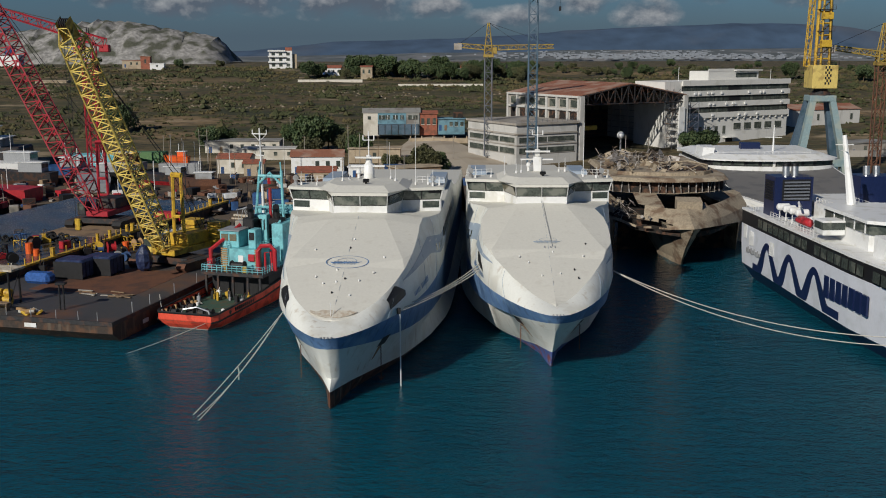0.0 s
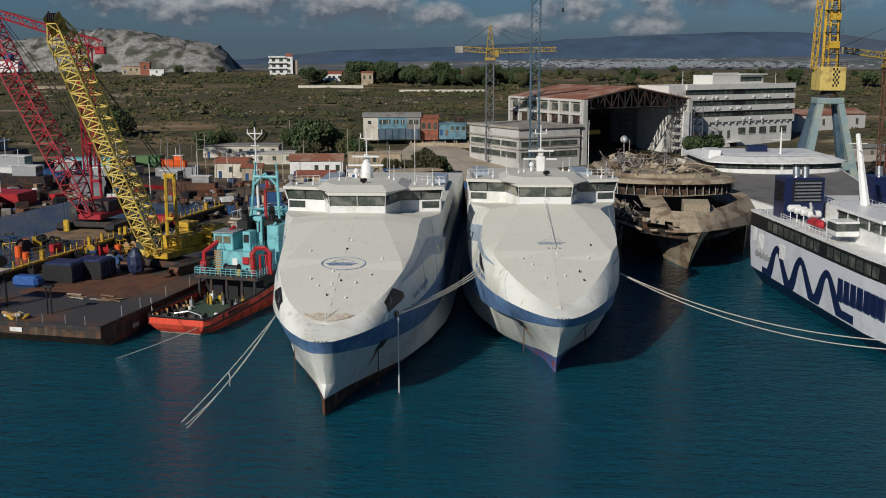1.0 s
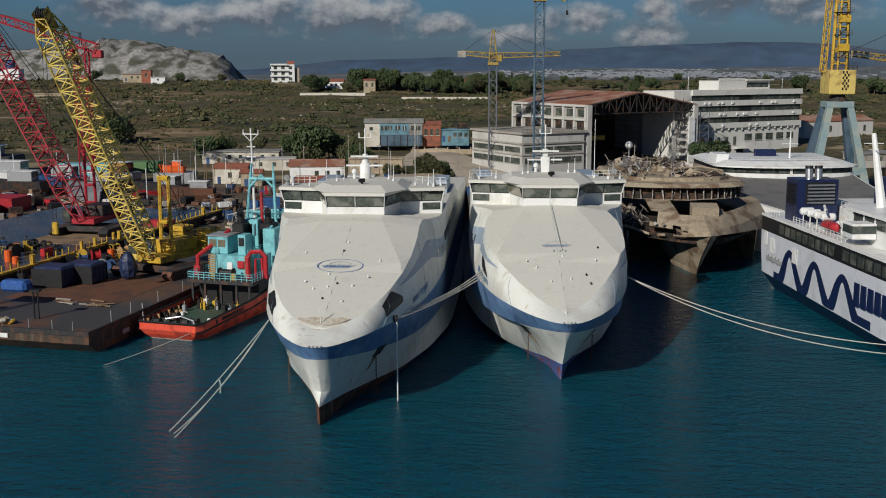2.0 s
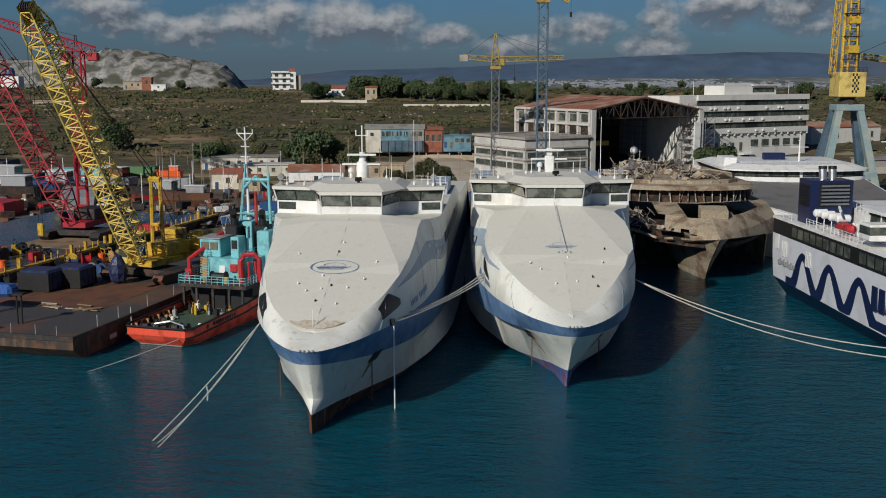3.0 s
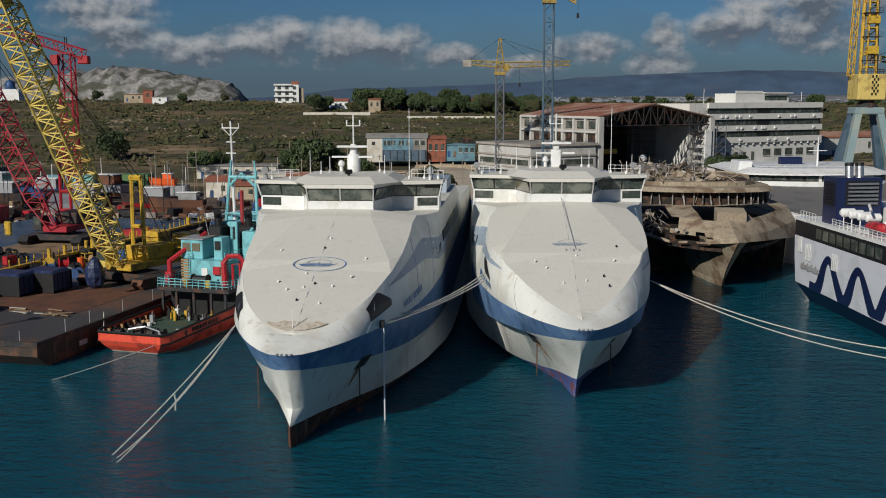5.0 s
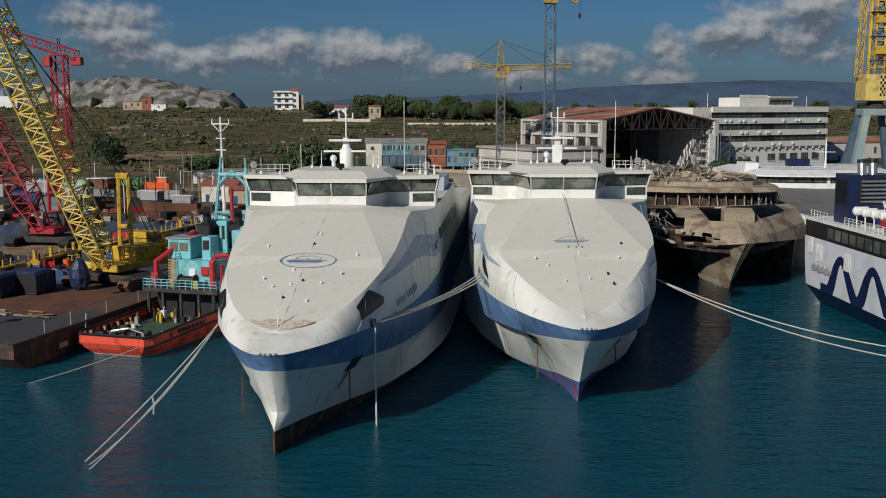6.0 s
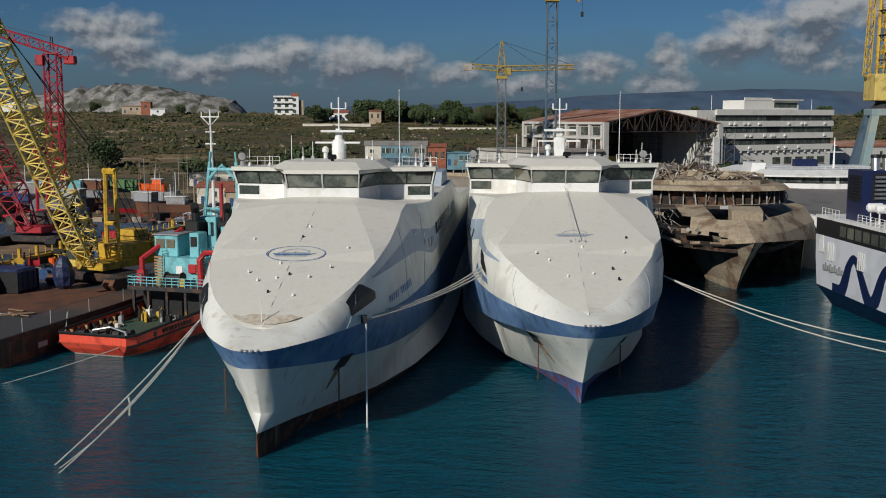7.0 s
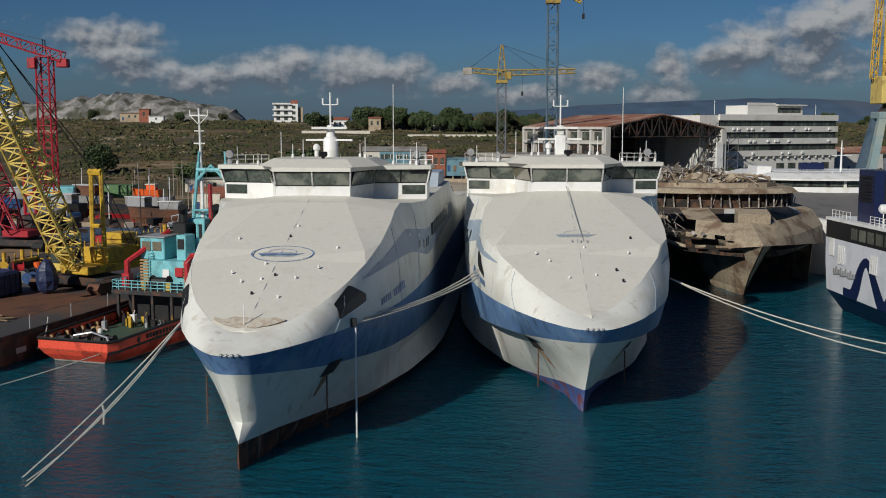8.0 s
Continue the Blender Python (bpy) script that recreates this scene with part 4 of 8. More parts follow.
# ---- navy and white ferry with a wave ribbon ----
def wave_ferry():
    t = thing("ferry", pose(52.28, 184.36, 2.41, 0, 0, 183.44) @ Matrix.Scale(0.94, 4), "white ferry with a painted navy wave ribbon and navy funnels", "ferry")
    L, W = 92.0, 24.0
    def inset(v):
        return float(np.interp(v, [0, 45, 65, 80, 92], [0, 0, 1.2, 4.5, 11]))
    bm = bmesh.new()
    vs = [0, 6, 14, 24, 36, 46, 56, 65, 72, 80, 87, 92]
    zr = [(-4.0, 3.4), (-2.6, 2.4), (0.30, 0.45), (0.36, 0.42), (4.5, 0.1), (8.0, 0.0)]
    for side in (0, 1):
        lines = []
        for z, inn in zr:
            lines.append([bm.verts.new((-(inset(v) + inn) if side == 0 else -(W - inset(v) - inn), v + (0.0 if z > 0 else 1.2), z + (0.03 * max(0, v - 50) - 0.012 * min(v, 50) if 0.2 < z < 1 else 0))) for v in vs])
        for j, (a, b) in enumerate(zip(lines[:-1], lines[1:])):
            for i in range(len(vs) - 1):
                f = bm.faces.new((a[i], a[i + 1], b[i + 1], b[i]))
                f.material_index = 1 if j < 3 else 0
        if side == 0:
            first = lines
        else:
            for j in range(len(zr) - 1):
                for e in (0, -1):
                    f = bm.faces.new((first[j][e], first[j + 1][e], lines[j + 1][e], lines[j][e]))
                    f.material_index = 1 if j < 3 else 0
    part("hull", bm, ["hull_grey_white", "navy"], t, "pale hull with a navy foot")
    bm = bmesh.new()  # window band
    slab(bm, [(-0.03 - inset(v), v) for v in vs] + [(-(W - 0.03 - inset(v)), v) for v in reversed(vs)], 8.0, 10.5)
    band = part("window_band", bm, "black", t, "long black window band")
    for k in range(20):
        v = 8.5 + k * 2.5
        if k in (9, 17):
            continue
        part("window", box_bm(-0.05, 0.02, v, v + 1.9, 8.45, 10.0), "glass", band)
    bm = bmesh.new()
    slab(bm, [(0.12 - inset(v), v) for v in vs] + [(-(W + 0.12 - inset(v)), v) for v in reversed(vs)], 10.5, 10.9)
    part("upper_deck", bm, "white", t, "white upper deck edge")
    for v in (4.5, 5.1, 5.7, 6.3, 14.6, 15.2, 15.8, 16.4):
        part("vent", box_bm(0.0, 0.06, v, v + 0.35, 4.6, 7.2 if v < 10 else 7.0), "white", t)
    part("hull_door", box_bm(-0.02, 0.05, 1.4, 3.0, 5.5, 8.0), "white", t)
    # wave ribbon
    xs = np.linspace(6, 43, 75)
    zc = [0.35 + 2.75 * (1 - math.cos(2 * math.pi * (x - 8.3) / 10.25)) if 8.3 <= x <= 39.05 else 0.35 for x in xs]
    bm = bmesh.new()
    cols = []
    for i, (x, z) in enumerate(zip(xs, zc)):
        x0, x1 = xs[max(0, i - 1)], xs[min(74, i + 1)]
        z0, z1 = zc[max(0, i - 1)], zc[min(74, i + 1)]
        d = Vector((0, x1 - x0, z1 - z0)).normalized()
        nn = Vector((0, -d.z, d.y))
        w = 0.62 + 0.5 * (1 - min(1, max(0, (z - 0.35) / 5.5)) ** 2)
        out = 0.04 - 0.32 * max(0, (4.5 - z) / 3.3) * 0.9 + 0.02
        p = Vector((0, x, z))
        def onside(q):
            return (0.05 - float(np.interp(q.z, [1.2, 4.5, 8.0], [0.35, 0.1, 0.0])), q.y, max(0.2, q.z))
        cols.append((bm.verts.new(onside(p - nn * w)), bm.verts.new(onside(p + nn * w))))
    for a, b in zip(cols[:-1], cols[1:]):
        bm.faces.new((a[0], b[0], b[1], a[1]))
    part("wave_ribbon", bm, "navy", t, "painted navy wave ribbon")
    for k in range(7):  # lettering as plain blocks
        v = 37.9 + k * 2.15
        bm = bmesh.new()
        bx(bm, -0.25, 0.035, v, v + 1.6, 2.75 + 0.08 * k, 6.1)
        part("letter_block", bm, "navy", t)
    for k in range(9):
        v = 3.0 + k * 0.8
        part("name_bar", box_bm(-0.15, 0.03, v, v + 0.5, 3.0 + 0.1 * (k % 3), 3.8 + 0.35 * (k % 2)), "grey_paint", t)
    # funnel
    bm = bmesh.new()
    lo, hi = slab(bm, [(-1.2, 7.5), (-8.0, 7.5), (-8.0, 12.5), (-1.2, 12.5)], 10.9, 18.0)
    fun = part("funnel", bm, "navy", t, "navy funnel with louvres and two exhaust pipes")
    for k in range(6):
        z = 14.2 + k * 0.58
        bm = bmesh.new()
        rod(bm, (-2.8, 12.75, z), (-7.3, 12.75, z + 0.05), 0.17, 6)
        part("louvre", bm, "steel", fun)
    part("louvre_backing", box_bm(-7.6, -2.5, 12.4, 12.55, 13.8, 17.6), "black", fun)
    for k in range(8):
        part("side_louvre", box_bm(-1.2, -1.0, 8.2, 11.8, 13.8 + k * 0.45, 14.05 + k * 0.45), "black", fun)
    for x in (-4.0, -5.6):
        bm = bmesh.new()
        rod(bm, (x, 10.0, 17.9), (x, 9.8, 19.6), 0.62, 12)
        p = part("exhaust_pipe", bm, "steel", fun)
        bm = bmesh.new()
        rod(bm, (x, 9.8, 19.6), (x, 9.75, 20.1), 0.66, 12)
        part("pipe_top", bm, "black", p)
    # deck house and wheelhouse
    bm = bmesh.new()
    slab(bm, [(-9, 1.0), (-20, 1.0), (-20, 26), (-9, 26)], 10.9, 13.4)
    part("deck_house", bm, "white", t)
    bm = bmesh.new()
    slab(bm, [(-3.6, 28.5), (-20.4, 28.5), (-20.4, 44), (-16, 48), (-8, 48), (-3.6, 44)], 10.9, 13.4)
    wh = part("wheelhouse", bm, "white", t, "white wheelhouse with dark raked windows")
    bm = bmesh.new()
    slab(bm, [(-3.4, 28.4), (-20.6, 28.4), (-20.6, 44.2), (-16, 48.4), (-8, 48.4), (-3.4, 44.2)], 13.4, 15.1)
    part("window_band", bm, "glass", wh)
    bm = bmesh.new()
    slab(bm, [(-2.8, 27.5), (-21, 27.5), (-21, 44.8), (-16, 49.2), (-8, 49.2), (-2.8, 44.8)], 15.1, 15.6)
    part("roof", bm, "white", wh)
    for k in range(5):
        part("mullion", box_bm(-3.42, -3.3, 28.6 + k * 3.6, 28.85 + k * 3.6, 13.4, 15.1), "white", wh)
    part("bridge_wing", box_bm(-3.5, 0.1, 33.0, 36.5, 11.9, 14.2, bevel=0.15), "white", wh)
    part("wing_window", box_bm(-3.3, 0.16, 33.3, 36.6, 12.8, 13.9), "glass", wh)
    # sloping foredeck
    bm = bmesh.new()
    slab(bm, [(-2.5, 48), (-21.5, 48), (-19, 80), (-12, 90), (-5, 80)], 10.9, [14.0, 14.0, 11.4, 11.0, 11.4])
    part("foredeck", bm, "white", t)
    # mast
    bm = bmesh.new()
    rod(bm, (-7.5, 29, 15.5), (-6.5, 27.0, 26.5), 0.75, 8, 0.35)
    rod(bm, (-6.5, 25.6, 24.0), (-6.5, 28.6, 24.0), 0.08, 5)
    rod(bm, (-5.0, 27.3, 25.0), (-8.0, 27.3, 25.0), 0.08, 5)
    part("mast", bm, "white", t, "raked white mast", smooth=True)
    # liferaft canisters, davit, rescue boat, rails
    for k in range(4):
        bm = bmesh.new()
        c = Vector((-2.0 - 0.2 * k, 14.6 + k * 2.3, 13.1))
        rod(bm, c + Vector((-1.0, 0, 0)), c + Vector((0.8, 0, 0)), 0.62, 12)
        for e, sx in ((-1.0, -1), (0.8, 1)):
            rod(bm, c + Vector((e, 0, 0)), c + Vector((e + sx * 0.25, 0, 0)), 0.62, 12, 0.35)
        part("liferaft_canister", bm, "white", t, smooth=True)
        for dx in (-0.7, 0.5):
            bm = bmesh.new()
            rod(bm, c + Vector((dx, 0, -2.2)), c + Vector((dx, 0, -0.5)), 0.08, 5)
            part("raft_cradle", bm, "white", t)
    bm = bmesh.new()
    tube(bm, [(-3.2, 20.5, 10.9), (-2.4, 21.3, 14.2), (-1.6, 22.4, 15.0), (-1.0, 24.2, 14.6)], 0.2, 6)
    tube(bm, [(-3.4, 25.5, 10.9), (-2.6, 25.2, 13.0)], 0.2, 6)
    part("davit", bm, "white", t)
    bm = bmesh.new()
    prof = [(0, 0.1), (0.5, 0.9), (1.6, 1.1), (3.6, 1.1), (4.6, 0.5), (4.9, 0.05)]
    rings = []
    for y, w in prof:
        rings.append([bm.verts.new((-2.2 + w * math.cos(a), 21.5 + y, 12.0 + (0.75 if math.sin(a) > 0 else 0.55) * math.sin(a))) for a in np.linspace(0, 2 * math.pi, 11)[:-1]])
    for a, b in zip(rings[:-1], rings[1:]):
        for i in range(10):
            bm.faces.new((a[i], a[(i + 1) % 10], b[(i + 1) % 10], b[i]))
    bm.faces.new(rings[0]); bm.faces.new(rings[-1])
    part("rescue_boat", bm, "red", t, "red covered rescue boat", smooth=True)
    bm = bmesh.new()
    rail(bm, [(-0.4, 1, 10.9), (-0.4, 7, 10.9)], 1.1, 1.2, 0.04)
    rail(bm, [(-0.5, 13, 10.9), (-0.5, 33, 10.9)], 1.1, 1.3, 0.045, 3)
    part("railing", bm, "white", t)
    bm = bmesh.new()
    for sx in (-8.5, -15):
        rail(bm, [(sx, 13, 13.4), (sx, 26, 13.4)], 1.1, 1.3, 0.04)
    part("railing", bm, "white", t)
    bm = bmesh.new()
    lo, hi = slab(bm, [(-16.5, 7.5), (-23, 7.5), (-23, 12.5), (-16.5, 12.5)], 10.9, 18.0)
    fun2 = part("funnel", bm, "navy", t, "second navy funnel")
    for x in (-18.6, -20.4):
        bm = bmesh.new()
        rod(bm, (x, 10.0, 17.9), (x, 9.8, 19.6), 0.62, 12)
        part("exhaust_pipe", bm, "steel", fun2)
    return t


wave_ferry()


# ---- white catamaran with a grey foredeck, behind ----
def white_catamaran():
    t = thing("catamaran", pose(76, 214, 0), "white catamaran with a broad grey foredeck and low black windows", "catamaran")
    bm = bmesh.new()
    front = [(-15.5, 34), (-15.0, 8), (-10, -3), (0, -7), (10, -3), (15, 8), (15.5, 34)]
    slab(bm, front, -0.5, [12.5, 9.6, 8.6, 8.3, 8.6, 9.6, 12.5])
    part("hull", bm, "white", t)
    bm = bmesh.new()
    lo, hi = slab(bm, [(-14.8, 33), (-14.2, 8.6), (-9.5, -1.8), (0, -5.5), (9.5, -1.8), (14.2, 8.6), (14.8, 33)], [12.4, 9.5, 8.5, 8.2, 8.5, 9.5, 12.4], [12.62, 9.8, 8.8, 8.5, 8.8, 9.8, 12.62])
    part("foredeck", bm, "grey_deck", t, "grey sloping foredeck")
    def arc(w, y0, depth, y1, n=14):
        return [(w * math.cos(math.pi + math.pi * k / n), y0 + depth * math.sin(math.pi + math.pi * k / n)) for k in range(n + 1)] + [(w, y1), (-w, y1)]
    bm = bmesh.new()
    slab(bm, arc(15.5, 34.6, 5.6, 60), 0.5, 13.2)
    house = part("superstructure", bm, "white", t)
    bm = bmesh.new()
    slab(bm, arc(15.2, 34.6, 5.3, 58), 13.2, 14.5)
    part("window_band", bm, "black", house, "black window band")
    for k in range(2, 13):
        a, b = math.pi + math.pi * (k + 0.12) / 14, math.pi + math.pi * (k + 0.88) / 14
        bm = bmesh.new()
        bm.faces.new([bm.verts.new((15.26 * math.cos(q), 34.6 + 5.36 * math.sin(q), z)) for q, z in ((a, 13.4), (b, 13.4), (b, 14.35), (a, 14.35))])
        part("window", bm, "glass", house)
    part("mullion", box_bm(-0.5, 0.1, 29.15, 29.4, 13.2, 14.5), "white", house)
    bm = bmesh.new()
    slab(bm, arc(16.2, 34.4, 6.4, 60), 14.5, 14.85)
    lo, hi = slab(bm, arc(15.9, 34.6, 6.0, 59), 14.85, 15.75)
    for v in hi:
        v.co.x *= 0.84
        v.co.y = 44 + (v.co.y - 44) * 0.80
    part("roof", bm, "white", house)
    bm = bmesh.new()
    rod(bm, (3, 41, 15.7), (3, 41, 22), 0.25, 8, 0.1)
    rod(bm, (1, 41, 19), (5, 41, 19), 0.09, 5)
    rod(bm, (3, 40, 20.4), (3, 42, 20.4), 0.07, 5)
    part("mast", bm, "white", t)
    part("roof_unit", box_bm(-3.4, 1.4, 46, 48, 15.5, 17.3, bevel=0.08), "navy", t)
    bm = bmesh.new()
    lo, hi = slab(bm, [(-15.4, 36), (-12.9, 35), (-11.8, 43), (-15.4, 43)], 14.86, 16.9)
    for v in hi:
        v.co.x += 0.8
        v.co.y += 2
    part("side_fairing", bm, "white", t)
    bm = bmesh.new()
    slab(bm, [(-15.56, 10), (-15.52, 10), (-15.52, 14), (-15.56, 14)], 5.5, 8.0)
    part("side_plate", bm, "grey_paint", t)
    bm = bmesh.new()
    rail(bm, [(-12.8, 37, 15.4), (-9.6, 33.6, 15.7), (0, 32.2, 15.75), (9.6, 33.6, 15.7)], 0.7, 1.6, 0.03)
    part("railing", bm, "white", t)


white_catamaran()


# ---- burnt-out catamaran ----
def burnt_wreck():
    t = thing("wreck", pose(44.3, 186, 0), "burnt-out rusty brown catamaran with collapsed upper decks", "shipwreck")
    rnd = random.Random(11)
    # main shell: deck plates fold down from a centre ridge to the sides
    rows = [
        [(-12.6, 18, 7.6), (-8.6, 10, 7.0), (-4.0, 4.2, 7.6), (0, 0, 8.3), (4.2, 5.0, 7.9), (9, 12, 7.3), (15.8, 22, 6.4)],
        [(-12.6, 19, 10.0), (-8.4, 11.0, 8.6), (-4.0, 5.0, 8.6), (0.0, 0.6, 8.7), (4.0, 5.8, 8.8), (9, 13, 8.8), (16.0, 23.5, 9.2)],
        [(-12.0, 21, 11.2), (-7.6, 14, 10.9), (-3.4, 9.4, 10.8), (0.3, 7.4, 10.8), (4.0, 10.0, 10.9), (8.6, 16, 11.0), (15.2, 26, 11.4)],
        [(-11.4, 24.5, 12.0), (-7.4, 21.5, 12.0), (-3.0, 20, 12.0), (0.5, 19.6, 12.0), (4.2, 20, 12.1), (8.6, 22, 12.1), (13.2, 29, 12.3)],
        [(-11.4, 60, 12.2), (-7.4, 60, 12.2), (-3.0, 60, 12.2), (0.5, 60, 12.2), (4.2, 60, 12.2), (8.6, 60, 12.2), (15.2, 60, 12.3)],
    ]
    bm = bmesh.new()
    def dense(rws, sub=4):
        out = []
        R, C = len(rws), len(rws[0])
        for r in range((R - 1) * sub + 1):
            i, f = min(r // sub, R - 2), r / sub - min(r // sub, R - 2)
            line = []
            for c in range((C - 1) * sub + 1):
                j, g = min(c // sub, C - 2), c / sub - min(c // sub, C - 2)
                p = Vector(rws[i][j]).lerp(Vector(rws[i][j + 1]), g).lerp(Vector(rws[i + 1][j]).lerp(Vector(rws[i + 1][j + 1]), g), f)
                k = noise.noise_vector((p.x * 0.5, p.y * 0.5, p.z * 0.5)) * 0.09
                line.append(bm.verts.new(p + k))
            out.append(line)
        return out
    g = dense(rows)
    for r in range(len(g) - 1):
        for c in range(len(g[0]) - 1):
            m = (g[r][c].co + g[r + 1][c + 1].co) / 2
            # torn openings in the foredeck and the broken corner
            if 8 <= r <= 11 and 8 <= c <= 21 and not (11 <= c <= 15 and r < 10) and noise.noise((m.x * 0.4, m.y * 0.4, 5.0)) > -0.45:
                continue
            if c <= 5 - r // 4 and 1 <= r <= 11 and noise.noise((m.x * 0.9, m.y * 0.6, 2.2)) > -0.4:
                continue
            if r <= 4 and c <= 8 and noise.noise((m.x * 0.55, m.y * 0.5, m.z * 1.1 + 3.0)) > 0.22:
                continue
            bm.faces.new((g[r][c], g[r][c + 1], g[r + 1][c + 1], g[r + 1][c]))
    part("shell", bm, "burnt", t, "scorched and torn brown shell plating")
    # hold under the holes, near-black with its shade painted in
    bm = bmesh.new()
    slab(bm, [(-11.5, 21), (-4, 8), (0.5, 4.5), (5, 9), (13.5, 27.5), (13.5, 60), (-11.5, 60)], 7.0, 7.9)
    part("hold", bm, "burnt_dark", t, "sooty hold with its shade painted in")
    # centre prow
    bm = bmesh.new()
    zz = [(-0.8, 9.6, 0.15), (1.0, 8.6, 0.3), (3.5, 6.0, 1.2), (6.0, 2.8, 2.3), (8.4, 0.0, 0.1)]
    lines = []
    for sgn in (-1, 1):
        line = []
        for z, y0, w in zz:
            row = []
            for k in range(7):
                f = k / 6
                y = y0 + f * (20 - y0)
                b = sgn * (0.08 + (1.9 + 0.66 * max(z, 0)) * (f ** 0.7))
                row.append(bm.verts.new(Vector((b, y, z)) + noise.noise_vector((b * 0.7, y * 0.6, z)) * 0.12))
            line.append(row)
        for a, b in zip(line[:-1], line[1:]):
            for k in range(6):
                bm.faces.new((a[k], a[k + 1], b[k + 1], b[k]))
    part("prow", bm, "burnt", t, "buckled centre prow")
    # side hulls and the bridge deck between, with added near-black tunnel faces
    for cx, y0, w, lab in ((-11.0, 22, 2.4, "burnt"), (14.2, 22, 2.6, "burnt")):
        bm = bmesh.new()
        lo, hi = slab(bm, [(cx, y0), (cx + w * 0.7, y0 + 5), (cx + w, y0 + 14), (cx + w, 60), (cx - w, 60), (cx - w, y0 + 14), (cx - w * 0.7, y0 + 5)], -1.0, 9.0)
        for v in lo:
            v.co.x = cx + (v.co.x - cx) * 0.5
            v.co.y += 2.0 if v.co.y < y0 + 10 else 0
        part("side_hull", bm, lab, t)
    bm = bmesh.new()
    slab(bm, [(-11, 27), (14, 30), (14, 60), (-11, 60)], 5.2, 7.3)
    # added tunnel wall and ceilings, near-black to paint the tunnels' shade
    slab(bm, [(-9.5, 24.5), (12.5, 26.5), (12.5, 27.5), (-9.5, 25.5)], -1.0, 7.2)
    slab(bm, [(-9.0, 12.5), (-4.2, 6.4), (-1.6, 4.0), (-1.6, 25), (-9.5, 24.5)], 6.3, [6.6, 7.0, 7.2, 7.2, 7.2])
    slab(bm, [(1.6, 4.4), (4.4, 6.6), (9, 13.5), (14.6, 24), (1.6, 25)], 6.2, [7.2, 7.0, 6.7, 6.2, 7.2])
    part("bridge_deck", bm, "burnt_dark", t)
    # window band: bent posts under a rounded deck edge
    arc = [(-11.0, 23.8), (-8, 22.0), (-4, 20.9), (0.5, 20.4), (5, 20.8), (9, 22.3), (11.6, 25.2), (12.4, 29), (12.4, 34)]
    # solid near-black block: the interior's shade painted behind the posts
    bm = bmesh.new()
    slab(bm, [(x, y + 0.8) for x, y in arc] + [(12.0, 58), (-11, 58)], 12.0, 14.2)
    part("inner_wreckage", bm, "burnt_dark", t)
    k = 0
    for a, b in zip(arc[:-1], arc[1:]):
        n = max(2, round((Vector(b) - Vector(a)).length / 1.7))
        for i in range(n):
            p = Vector(a).lerp(Vector(b), i / n)
            lean = rnd.uniform(-0.35, 0.35) if p.x < 6 else rnd.uniform(-0.08, 0.08)
            bm = bmesh.new()
            rod(bm, (p.x, p.y, 12.0), (p.x + lean, p.y + 0.25, 14.35), 0.13, 4)
            part("window_post", bm, "scrap", t)
            if rnd.random() < 0.5:
                bm = bmesh.new()
                rod(bm, (p.x + 0.3, p.y + 0.5, 12.1), (p.x + rnd.uniform(-.6, .9), p.y + 0.6, rnd.uniform(13, 14.2)), 0.09, 4)
                part("bent_bar", bm, "scrap", t)
    bm = bmesh.new()
    lo, hi = slab(bm, [(x * 1.06, y - 0.9) for x, y in arc] + [(12.8, 58), (-11.6, 58)], 14.3, 15.0)
    for v in hi:
        v.co.y += 0.9 if v.co.y < 50 else 0
        v.co.x *= 0.95
    lo, hi = slab(bm, [(x * 0.86, y + 4.0) for x, y in arc] + [(10.2, 58), (-9.0, 58)], 15.0, 15.7)
    part("upper_deck", bm, "burnt", t, "sagging rounded upper deck edge")
    # thin near-black sheet on the deck paints the hole's shade
    bm = bmesh.new()
    slab(bm, [(2.0, 27), (8.5, 27.6), (9.8, 33), (7, 37), (1, 36), (-0.5, 31)], 15.702, 15.78)
    part("burnt_hole", bm, "burnt_dark", t, "burnt-out deck hole, its shade a near-black sheet")
    bm = bmesh.new()
    tube(bm, [(1.6, 26.6, 15.9), (3, 27.2, 16.7), (5.2, 27.0, 16.2), (7, 27.6, 16.9), (8.8, 28.2, 16.1), (10, 33, 16.3), (7, 37.4, 16.6), (1, 36.4, 16.4)], 0.22, 5)
    part("curled_plate", bm, "burnt", t)
    # raised stump on the foredeck
    bm = bmesh.new()
    lo, hi = slab(bm, [(-1.4, 8.2), (3.4, 8.6), (3.6, 11.4), (-1.2, 11.2)], 10.6, [12.2, 12.0, 12.6, 12.7])
    part("deck_stump", bm, "burnt", t)
    # collapsed superstructure: sheets, beams, frames
    for i in range(240):
        x, y = rnd.uniform(-10, 6), rnd.uniform(26, 58)
        z = 15.7 + max(0, rnd.gauss(0.5, 0.6)) * (1.2 if x < 2 else 0.4)
        bm = bmesh.new()
        if i % 2 == 0:
            mt = pose(x, y, z, rnd.uniform(-60, 60), rnd.uniform(-60, 60), rnd.uniform(0, 180))
            w, l = rnd.uniform(0.5, 2.2), rnd.uniform(0.5, 2.6)
            bx(bm, -w / 2, w / 2, -l / 2, l / 2, -0.05, 0.05, mt)
            part("torn_sheet", bm, "burnt" if rnd.random() < 0.5 else "scrap", t)
        else:
            d = Vector((rnd.uniform(-1, 1), rnd.uniform(-1, 1), rnd.uniform(-0.6, 0.7))).normalized() * rnd.uniform(0.4, 1.5)
            p = Vector((x, y, z))
            rod(bm, p - d, p + d, rnd.uniform(0.05, 0.13), 4)
            part("twisted_beam", bm, "scrap" if rnd.random() < 0.7 else "burnt_dark", t)
